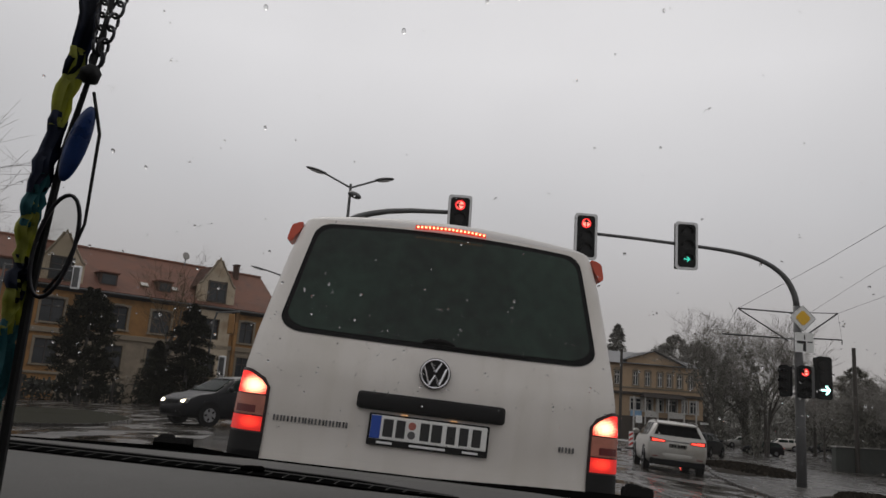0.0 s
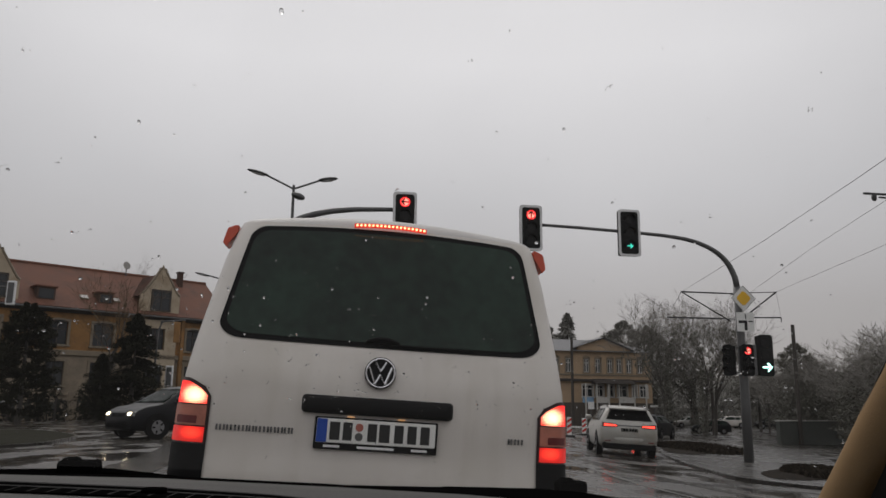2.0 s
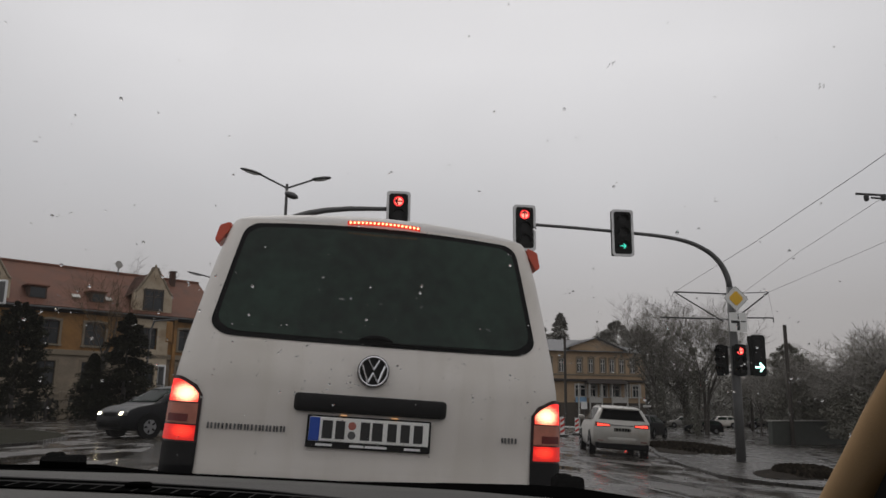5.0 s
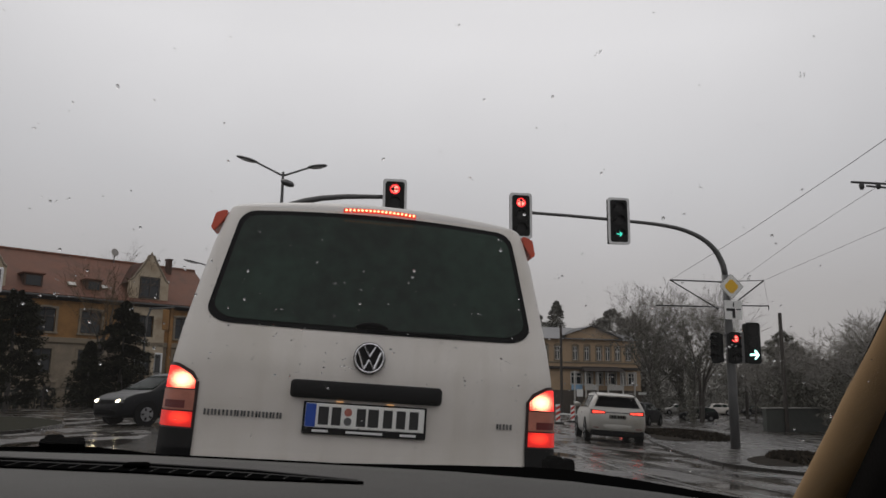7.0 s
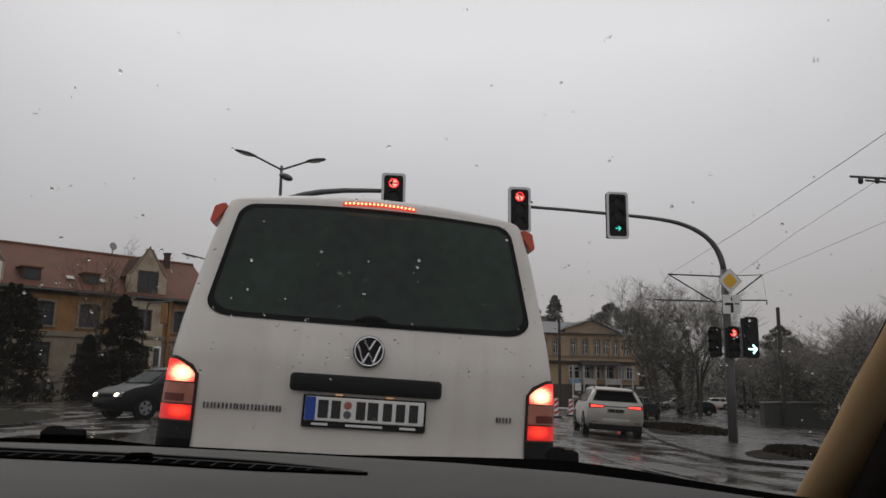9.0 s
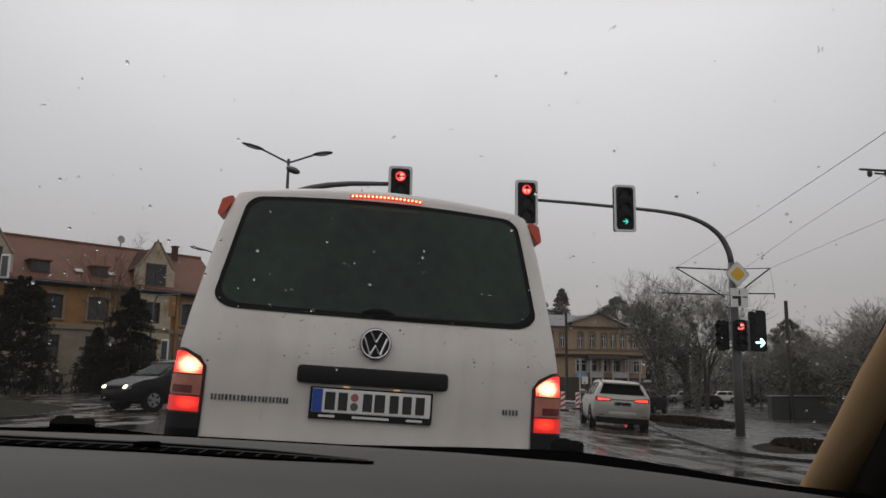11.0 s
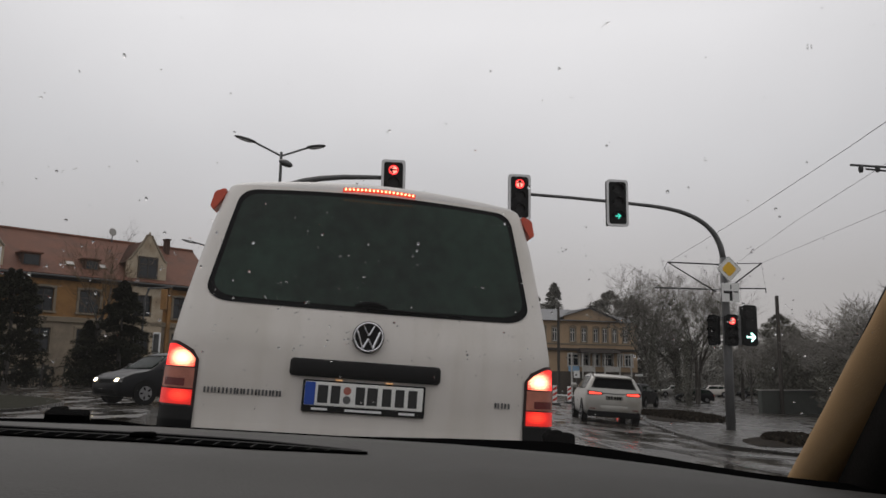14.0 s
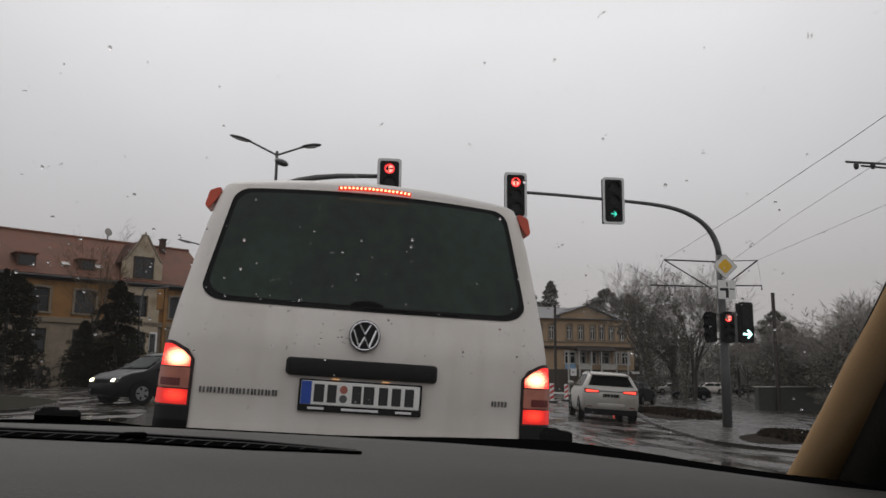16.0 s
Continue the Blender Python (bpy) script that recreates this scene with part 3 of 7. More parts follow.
# high brake lamp: a red housing with a row of lit diodes
bm = patch([span(-0.178, 0.178, 12)] * 4, [1.986, 1.992, 2.0, 2.008], 0.02)
for v in bm.verts:
    v.co.y = 0.235 + 0.05 * (v.co.x / 0.4) ** 2
    v.co.z += 0.010 + 0.008 * (1 - (v.co.x / 0.2) ** 2)
bmesh.ops.solidify(bm, geom=bm.faces[:], thickness=0.03)
high_lamp = part("high_brake_lamp", bm, M_LEDBAR, van, "row of lit red diodes under the roof edge")
for i in range(18):
    x = -0.164 + 0.328 * i / 17
    bm = bmesh.new()
    disc(bm, (x, 0.2035 + 0.05 * (x / 0.4) ** 2, 2.002 + 0.008 * (1 - (x / 0.2) ** 2)), (0, 1, 0), 0.0056, 0.004, 10)
    part("diode", bm, M_LED, high_lamp)

# grip bar over the plate, with the two plate lamps
bm = bmesh.new()
rows = []
for k in range(13):
    a = math.pi * k / 12
    c = -math.cos(a)
    z = 1.145 + 0.039 * c
    hx = 0.333 - 0.018 * (1 - math.sqrt(max(1 - max(abs(c) * 0.039 - 0.021, 0) ** 2 / 0.018 ** 2, 0)))
    off = 0.004 + 0.034 * math.sin(a) ** 0.45
    row = []
    for x in span(-hx, hx, 40):
        q = math.sqrt(max(1 - (1 - min((hx - abs(x)) / 0.018, 1)) ** 2, 0))
        row.append(van_rear(x, z, 0.003 + (off - 0.003) * q))
    rows.append(row)
grid(bm, rows)
grip = part("grip_bar", bm, M_BLACK, van, "black plastic grip bar", smooth=True)
for x in (-0.115, 0.105):
    part("plate_lamp", nbox((x - 0.016, -0.030, 1.095), (x + 0.016, -0.008, 1.1005), 0.003), M_WARM, grip, "small warm lamp")

# plate recess, holder and plate
holder = part("plate_holder", nbox((-0.268, -0.016, 0.957), (0.268, 0.006, 1.094), 0.005), M_BLACK, van, "black number plate holder")
plate = part("number_plate", nbox((-0.258, -0.021, 0.985), (0.258, -0.0145, 1.087), 0.004), M_PLATE, van, "white number plate with a blue field")
part("blue_field", nbox((-0.257, -0.023, 0.987), (-0.213, -0.0205, 1.085)), M_BLUE, plate)
for x, w in ((-0.180, 0.044), (-0.125, 0.040), (-0.018, 0.040), (0.035, 0.046), (0.098, 0.040), (0.155, 0.040), (0.212, 0.040)):
    part("plate_bar", nbox((x - w / 2, -0.0232, 0.998), (x + w / 2, -0.0205, 1.074), 0.001), M_INK, plate)
for z, m in ((1.055, M_CLEAR), (1.016, M_STEEL)):
    bm = bmesh.new()
    disc(bm, (-0.075, -0.022, z), (0, 1, 0), 0.017, 0.003)
    part("seal", bm, m, plate)
for x, w in ((-0.19, 0.07), (0.0, 0.16), (0.19, 0.07)):
    part("holder_bar", nbox((x - w / 2, -0.0185, 0.966), (x + w / 2, -0.0155, 0.976)), M_SIGRIM, holder)

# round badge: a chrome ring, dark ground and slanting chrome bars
bm = bmesh.new()
disc(bm, (-0.003, -0.004, 1.294), (0, 1, 0), 0.070, 0.02, 32)
badge = part("badge", bm, M_BLACK, van, "round chrome badge")
bm = bmesh.new()
pts = [(-0.003 + 0.0625 * math.cos(a), -0.017, 1.294 + 0.0625 * math.sin(a)) for a in span(0, 2 * math.pi, 40)]
tube(bm, pts, 0.0048, 8, False)
part("ring", bm, M_CHROME, badge, smooth=True)
for x0, z0, x1, z1 in ((-0.024, 0.05, 0, 0.006), (0.024, 0.05, 0, 0.006), (-0.05, 0.026, -0.022, -0.05), (0.05, 0.026, 0.022, -0.05), (-0.022, -0.05, 0, -0.006), (0.022, -0.05, 0, -0.006)):
    part("bar", ntube([(x0 - 0.003, -0.016, 1.294 + z0), (x1 - 0.003, -0.016, 1.294 + z1)], 0.0062, 6), M_CHROME, badge)

# raised name strips, as plain chrome bars
for x0, widths, z0, z1, lab in ((-0.690, (24, 22, 26, 26, 20, 21, 26, 22, 23, 21, 22), 1.009, 1.034, "plain chrome bars in a row"), (0.588, (22, 24, 9), 1.021, 1.045, "three plain chrome bars")):
    bm = bmesh.new()
    x = x0
    for w in widths:
        w = w / 1000
        lift = 0.007 * (x - x0)
        for a in (0.0, w - 0.0085):
            box(bm, van_rear(x + a, z0 + lift) + Vector((0, -0.005, 0)), van_rear(x + a + 0.0085, z1 + lift) + Vector((0, 0.003, 0)), 0.001)
        x += w + 0.0078
    part("name_strip", bm, M_DIMCHROME, van, lab)


def lamp_sheet(s, z0, z1, x_in0, x_in1, off, n=8, shrink=0.0):
    """A sheet round the van's rear corner, from x_in outwards, between two heights."""
    rows = []
    zs = span(z0, z1, 6)
    for z in zs:
        w = lerp_table(VAN_SHAPE, z)[0]
        k = (z - z0) / (z1 - z0)
        xi = x_in0 + (x_in1 - x_in0) * k + shrink
        xo = w - 0.006 - shrink
        rows.append([van_rear(s * x, z, off) for x in span(xi, xo, n)])
    bm = bmesh.new()
    grid(bm, rows)
    return bm


for s in (-1, 1):
    # housing with a slanted top
    bm = bmesh.new()
    rows = []
    for i in range(13):
        k = i / 12
        row = []
        for j in range(11):
            q = j / 10
            zt = 1.181 + 0.042 * smoothstep(0, 0.8, q) - 0.034 * (1 - smoothstep(0, 0.20, q))
            z = 0.80 + (zt - 0.80) * k
            w = lerp_table(VAN_SHAPE, z)[0]
            x = 0.722 + (w - 0.003 - 0.722) * q
            row.append(van_rear(s * x, z, 0.006))
        rows.append(row)
    grid(bm, rows)
    tail = part("tail_lamp", bm, M_LAMPEDGE, van, "tall tail lamp with lit brake and tail lenses", smooth=True)
    bm = bmesh.new()
    rows = []
    for i in range(7):
        k = i / 6
        row = []
        for j in range(9):
            q = j / 8
            zt = 1.168 + 0.040 * smoothstep(0, 0.8, q) - 0.020 * (1 - smoothstep(0, 0.2, q))
            z = 1.114 + (zt - 1.114) * k
            w = lerp_table(VAN_SHAPE, z)[0]
            row.append(van_rear(s * (0.738 + (w - 0.012 - 0.738) * q), z, 0.011))
        rows.append(row)
    grid(bm, rows)
    part("brake_lens", bm, M_BRAKE, tail, "glowing brake lens", smooth=True)
    part("reversing_lens", lamp_sheet(s, 1.022, 1.108, 0.735, 0.735, 0.010), M_REVLENS, tail, "unlit lens with the red lamp glow in its colour", smooth=True)
    part("indicator_lens", lamp_sheet(s, 1.030, 1.062, 0.756, 0.756, 0.0125, 4, 0.016), M_REDLENS, tail, smooth=True)
    part("tail_lens", lamp_sheet(s, 0.952, 1.016, 0.735, 0.735, 0.011), M_TAIL, tail, "glowing red lens", smooth=True)
    part("lamp_foot", lamp_sheet(s, 0.79, 0.945, 0.722, 0.722, 0.010), M_BLACK, tail, smooth=True)
    # red marker lamp on the roof corner
    bm = bmesh.new()
    prism(bm, [(s * 0.745, 1.985), (s * 0.760, 1.986), (s * 0.80, 1.968), (s * 0.817, 1.892), (s * 0.797, 1.874), (s * 0.765, 1.925), (s * 0.748, 1.95)], 0.36, 0.46)
    bmesh.ops.bevel(bm, geom=bm.edges[:], offset=0.004, segments=2, affect="EDGES")
    part("marker_lamp", bm, M_AMBER, van, "red marker lamp on the roof corner")

# cab windows, doors and front of the van
def van_side(s, y, z, off=0.004):
    return Vector((s * (lerp_table(VAN_SHAPE, z)[0] + off), y, z))


for s in (-1, 1):
    for y0, y1 in ((2.95, 3.55),):
        bm = bmesh.new()
        grid(bm, [[van_side(s, y + (0.0 if z < 1.5 else -0.12 * (y - y0)), z) for y in span(y0, y1, 4)] for z in span(1.30, 1.82, 4)])
        part("cab_window", bm, M_TINT, van, "dark cab window", smooth=True)
    part("side_rail", ntube([van_side(s, y, 1.02, 0.006) for y in (0.45, 1.2, 2.6)], 0.012, 6), M_BLACK, van)
    part("door_grip", nbox((s * 0.885 - 0.015, 2.72, 1.06), (s * 0.885 + 0.015, 2.86, 1.10), 0.006), M_BLACK, van)
    part("wing_mirror", nbox((s * 0.98 - 0.10, 3.40, 1.28), (s * 0.98 + 0.10, 3.50, 1.52), 0.03), M_BLACK, van)
    part("headlamp", nbox((s * 0.62 - 0.15, 4.36, 0.72), (s * 0.62 + 0.15, 4.57, 0.94), 0.05), M_CLEAR, van)
bm = bmesh.new()
grid(bm, [[(x, 4.56 - (z - 1.0) * 1.3, z) for x in span(-0.66 + (z - 1.2) * 0.12, 0.66 - (z - 1.2) * 0.12, 6)] for z in span(1.16, 1.86, 5)])
part("front_window", bm, M_TINT, van, "dark windscreen", smooth=True)
part("grille", nbox((-0.45, 4.50, 0.74), (0.45, 4.575, 0.90), 0.02), M_BLACK, van)
part("front_bumper", nbox((-0.80, 4.35, 0.36), (0.80, 4.66, 0.66), 0.06), M_BLACK, van)

# bumper and wheels
bm = bmesh.new()
rows = []
for z, off in ((0.40, 0.0), (0.44, 0.05), (0.60, 0.07), (0.75, 0.06), (0.793, 0.02), (0.798, 0.0)):
    w = lerp_table(VAN_SHAPE, max(z, 0.5))[0]
    rows.append([van_rear(x, max(z, 0.5), off) + Vector((0, 0, min(z - 0.5, 0))) for x in span(-w * 0.995, w * 0.995, 24)])
grid(bm, rows)
part("bumper", bm, M_BLACK, van, "dark plastic rear bumper")


def wheel(parent, x, y, z, r, w, out):
    bm = bmesh.new()
    tube(bm, [(x - w / 2, y, z), (x - w / 2 + 0.02, y, z), (x + w / 2 - 0.02, y, z), (x + w / 2, y, z)], [r * 0.92, r, r, r * 0.92], 24)
    ty = part("wheel", bm, M_RUBBER, parent)
    bm = bmesh.new()
    disc(bm, (x + out * (w / 2 + 0.002), y, z), (1, 0, 0), r * 0.62, 0.012, 20)
    rim = part("rim", bm, M_ALLOY, ty)
    for k in range(5):
        a = 2 * math.pi * k / 5
        c, q = math.cos(a), math.sin(a)
        part("rim_slot", ntube([(x + out * (w / 2 + 0.01), y + c * r * 0.30, z + q * r * 0.30), (x + out * (w / 2 + 0.01), y + c * r * 0.54, z + q * r * 0.54)], r * 0.085, 6), M_BLACK, rim)


for x, o in ((-0.80, -1), (0.80, 1)):
    for y in (1.05, 4.05):
        wheel(van, x, y, 0.335, 0.335, 0.21, o)

# ---------------- the car that carries the camera ----------------
own = thing("own_car", "grey dashboard, beige pillar and wet windscreen of a car", "car interior")


def dash_z(x):
    return 1.06 - 0.052 * (x + 0.063)


DASH_EDGE = ((-1.15, -2.98), (-0.75, -2.74), (-0.40, -2.600), (-0.25, -2.543), (-0.08, -2.515), (0.06, -2.516), (0.18, -2.553), (0.25, -2.615), (0.30, -2.680), (0.345, -2.728), (0.40, -2.765))
DASH_BACK = ((-0.6, 0.045), (-0.35, 0.04), (-0.05, 0.0))
COWL_RISE = ((-0.75, 0.006), (-0.30, 0.004), (-0.06, 0.001), (0.05, 0.005), (0.12, 0.009), (0.19, 0.013), (0.25, 0.011), (0.30, 0.008), (0.345, 0.006), (0.40, 0.006))
bm = bmesh.new()
rows = []
for x, ye in DASH_EDGE:
    z = dash_z(x)
    ye += lerp_table(DASH_BACK, x)[0]
    rows.append([(x, ye - 0.085, z - 0.02), (x, ye - 0.088, z - 0.003), (x, ye - 0.094, z), (x, ye - 0.14, z + 0.001), (x, ye - 0.22, z), (x, -2.98, z - 0.004), (x, -3.06, z - 0.02), (x, -3.11, z - 0.06), (x, -3.12, z - 0.25), (x, -3.10, z - 0.5)])
grid(bm, rows)
part("dashboard", bm, M_DASH, own, "grey grained dashboard", smooth=True)
# defroster vent: a dark slot with ribs
vent_line = ((-0.75, -2.800), (-0.55, -2.775), (-0.328, -2.752), (-0.224, -2.742), (-0.151, -2.747), (-0.09, -2.752), (-0.037, -2.757))


def vent_y(x):
    return lerp_table(vent_line, x)[0]


def vent_point(x, k):
    """k from 0 at the near edge to 1 at the raised far edge."""
    w = min(1, (-0.030 - x) / 0.12 + 0.12)
    return Vector((x, vent_y(x) + (-0.022 + 0.036 * k) * w, dash_z(x) + 0.0012 + 0.0027 * k * w))


bm = bmesh.new()
grid(bm, [[vent_point(x, k) for k in (0, 0.33, 0.66, 1.0)] + [vent_point(x, 1.15) + Vector((0, 0, -0.006))] for x in span(-0.75, -0.037, 30)])
vent = part("defroster_vent", bm, M_COWL, own, "black slotted vent")
x = -0.74
while x < -0.06:
    part("rib", ntube([vent_point(x, 0.04), vent_point(x + 0.004, 0.56)], 0.00048, 5), M_DASH, vent)
    x += 0.0155
for k, r in ((0.60, 0.0009), (1.02, 0.0010)):
    part("vent_lip", ntube([vent_point(x, k) for x in span(-0.745, -0.042, 24)], r, 6), M_RIB, vent)
part("knob", nbox((-0.238, -2.752, dash_z(-0.23) + 0.001), (-0.217, -2.738, dash_z(-0.23) + 0.0065), 0.003), M_COWL, vent, "small black sensor cap")
# black strip at the foot of the windscreen and parked wipers
bm = bmesh.new()
rows = []
for x in span(-1.15, 0.40, 60):
    ye = lerp_table(DASH_EDGE, x)[0]
    z, up, back = dash_z(x), lerp_table(COWL_RISE, x)[0], lerp_table(DASH_BACK, x)[0]
    rows.append([(x, ye + back - 0.105, z - 0.006), (x, ye + back * 0.5 - 0.06, z - 0.005 + up * 0.4), (x, ye - 0.012, z - 0.0062 + up * 0.95), (x, ye, z - 0.008 + up), (x, ye + 0.02, z - 0.012 + up), (x, ye + 0.22, z - 0.045), (x, ye + 0.23, z - 0.12)])
grid(bm, rows)
part("cowl", bm, M_COWL, own, "black windscreen cowl strip", smooth=True)
for pts, blk in ((((-0.60, -2.60, 0.0), (-0.345, -2.46, 0.004), (-0.06, -2.40, -0.02)), (-0.387, -2.524, -0.343, -2.50)), (((0.06, -2.42, 0.0), (0.19, -2.46, 0.008), (0.26, -2.52, 0.0)), (0.183, -2.536, 0.219, -2.512))):
    bm = bmesh.new()
    tube(bm, [(x, y, dash_z(x) - 0.017 + k) for x, y, k in pts], 0.006, 6)
    wp = part("wiper", bm, M_COWL, own, "parked black windscreen wiper")
    x0, y0, x1, y1 = blk
    zc = dash_z((x0 + x1) / 2) - 0.007 + lerp_table(COWL_RISE, x0)[0]
    bm = bmesh.new()
    box(bm, (x0, y0, zc - 0.02), (x1, y1, zc + 0.0075), 0.004)
    box(bm, (x0 + 0.004, y0 + 0.002, zc), (x0 + 0.022, y1 - 0.002, zc + 0.0108), 0.004)
    part("wiper_cap", bm, M_COWL, wp)

# windscreen: a raked pane over the dashboard, with its black border on the pillar side


def screen_point(u, v):
    """u across from -1 to 1, v up from 0 to 1."""
    x = -0.40 + 0.78 * u
    ye = lerp_table(DASH_EDGE, x)[0]
    z0 = dash_z(x) + 0.004
    return Vector((x * (1 - 0.16 * v) - 0.03 * v, ye + 0.0 - 0.62 * v - 0.02 * math.sin(v * math.pi), z0 + 0.44 * v))


bm = bmesh.new()
grid(bm, [[screen_point(u, v) for u in span(-1, 1, 24)] for v in span(0, 1, 10)])
screen = part("windscreen", bm, M_WINDSCREEN, own, "clear raked windscreen", smooth=True)
screen.visible_shadow = False

# pillar: an oval beige trim, and the dark border between it and the glass
base, mid = Vector((0.4345, -2.6667, 1.0082)), Vector((0.3925, -2.8700, 1.1696))
line = [base + (mid - base) * k for k in (-0.5, -0.2, 0, 0.25, 0.5, 0.75, 1.0, 1.4, 1.9, 2.4)]
part("pillar", ntube(line, [0.036, 0.032, 0.029, 0.028, 0.027, 0.027, 0.026, 0.026, 0.026, 0.026], 20), M_PILLAR, own, "beige windscreen pillar trim", smooth=True)
part("pillar_seal", ntube([p + Vector((-0.0165, 0.020, 0.0)) for p in line], 0.0042, 12), M_BLACK, own)
# Dark door trim, pushed over the pillar to paint in its shaded side.
base2, mid2 = Vector((0.4690, -2.6889, 0.9707)), Vector((0.4170, -2.8903, 1.1392))
part("pillar_shade_trim", ntube([base2 + (mid2 - base2) * k for k in (-0.6, 0, 0.5, 1.0, 1.6, 2.4)], 0.042, 14), M_CABIN, own, "dark door trim, also the painted shade of the pillar", smooth=True)
# cabin shell: doors, roof lining and back, so that light comes in by the glass only
part("door_trim", nbox((0.40, -4.9, 0.3), (0.45, -2.92, 1.02), 0.02), M_CABIN, own)
part("door_trim", nbox((-1.14, -4.9, 0.3), (-1.09, -2.92, 1.04), 0.02), M_CABIN, own)
part("roof_lining", nbox((-0.95, -4.85, 1.44), (0.26, -3.30, 1.46), 0.01), M_PILLAR, own)
part("cabin_floor", nbox((-1.15, -4.9, 0.28), (0.46, -2.75, 0.32)), M_CABIN, own)
part("rear_wall", nbox((-1.15, -4.95, 0.3), (0.46, -4.88, 1.10)), M_CABIN, own)
OX, OW = -0.345, 0.80                    # middle and half width of the car


def own_top(x, y):
    """Height of the bonnet."""
    k = (y + 2.36) / 0.95
    return 0.915 - 0.16 * k ** 1.6 - 0.05 * ((x - OX) / OW) ** 2 - 0.052 * x


bm = bmesh.new()
grid(bm, [[(OX + OW * u * (1 - 0.10 * k ** 3), -2.36 + 0.95 * k, own_top(OX + OW * u, -2.36 + 0.95 * k)) for u in span(-0.97, 0.97, 14)] for k in span(0, 1, 10)])
bmesh.ops.solidify(bm, geom=bm.faces[:], thickness=0.02)
part("bonnet", bm, M_SILVER, own, "silver bonnet", smooth=True)
bm = bmesh.new()
rows = []
for z, f in ((0.24, 0.0), (0.30, 0.06), (0.45, 0.09), (0.58, 0.075), (0.70, 0.02)):
    rows.append([(OX + OW * u, -1.47 + f - 0.16 * u ** 4, z + (0.02 if z > 0.6 else 0) - 0.052 * (OX + OW * u)) for u in span(-0.98, 0.98, 16)])
grid(bm, rows)
bmesh.ops.solidify(bm, geom=bm.faces[:], thickness=0.03)
part("front_bumper", bm, M_SILVER, own, smooth=True)
part("grille", nbox((OX - 0.42, -1.42, 0.60), (OX + 0.42, -1.395, 0.70), 0.01), M_BLACK, own)
for sx in (-1, 1):
    part("headlamp", nbox((OX + sx * 0.62 - 0.13, -1.62, 0.62), (OX + sx * 0.62 + 0.13, -1.42, 0.76), 0.05), M_CLEAR, own)
    bm = bmesh.new()
    side = [(-1.50, 0.66), (-1.60, 0.74), (-2.40, 0.90), (-2.60, 0.99), (-5.05, 1.02), (-5.20, 0.80), (-5.18, 0.30), (-4.80, 0.26)]
    for cy in (-4.40, -1.95):
        side += [(cy + 0.37 * math.cos(a) * (-1), 0.26 + 0.37 * math.sin(a) * 1.0) for a in span(0.0, math.pi, 8)]
        if cy == -4.40:
            side += [(-3.2, 0.24)]
    x0 = OX + sx * OW
    vs0 = [bm.verts.new((x0, y, z - 0.052 * x0)) for y, z in side]
    vs1 = [bm.verts.new((x0 + sx * 0.035, y, z - 0.052 * x0 - 0.02)) for y, z in side]
    bm.faces.new(vs0)
    bm.faces.new(vs1[::-1])
    for k in range(len(side)):
        q = (k + 1) % len(side)
        bm.faces.new((vs0[k], vs0[q], vs1[q], vs1[k]))
    part("side_panel", bm, M_SILVER, own, "silver doors and wing")
    for y in (-3.0, -4.05):
        part("door_grip", nbox((x0 + sx * 0.036 - 0.012, y - 0.55, 0.90), (x0 + sx * 0.036 + 0.012, y - 0.38, 0.93), 0.006), M_BLACK, own)
    xr = OX + sx * 0.62
    bm = bmesh.new()
    bm.faces.new([bm.verts.new(p) for p in ((x0, -2.95, 1.02), (xr, -3.35, 1.47), (xr, -4.85, 1.47), (x0, -5.02, 1.03))])
    w = part("side_window", bm, M_SIDEGLASS, own, "unseen side windows, darkened to dim the cabin")
    for (ya, yb) in ((-3.98, -3.98), (-5.03, -4.86)):
        part("roof_post", ntube([(x0, ya, 1.0), (xr, yb, 1.49)], 0.03, 8), M_SILVER, own)
bm = bmesh.new()
grid(bm, [[(OX + 0.66 * u, y, 1.56 - 0.05 * u * u - 0.03 * abs((y + 4.1) / 0.9) ** 3) for u in span(-1, 1, 10)] for y in span(-3.22, -4.98, 8)])
bmesh.ops.solidify(bm, geom=bm.faces[:], thickness=0.02)
part("roof_skin", bm, M_SILVER, own, "silver roof", smooth=True)
bm = bmesh.new()
bm.faces.new([bm.verts.new(p) for p in ((OX - 0.70, -5.10, 1.04), (OX + 0.70, -5.10, 1.02), (OX + 0.60, -4.92, 1.48), (OX - 0.60, -4.92, 1.50))])
rw = part("rear_window", bm, M_SIDEGLASS, own, "unseen rear window, darkened to dim the cabin")
part("tailgate", nbox((OX - OW, -5.22, 0.28), (OX + OW, -5.10, 1.03), 0.04), M_SILVER, own, "silver tailgate")
for x, o in ((-1.02, -1), (0.36, 1)):
    for y in (-1.95, -4.4):
        wheel(own, x, y, height(x) + 0.31, 0.31, 0.19, o)

# rain drops on the glass
random.seed(5)
ball = bmesh.new()
bmesh.ops.create_icosphere(ball, subdivisions=2, radius=1.0)
ball_v, ball_f = [v.co.copy() for v in ball.verts], [[v.index for v in f.verts] for f in ball.faces]
ball.free()
bm = bmesh.new()


def drop(m, k=1.0):
    vs = [bm.verts.new(m @ (p * k)) for p in ball_v]
    for f in ball_f:
        bm.faces.new([vs[q] for q in f])


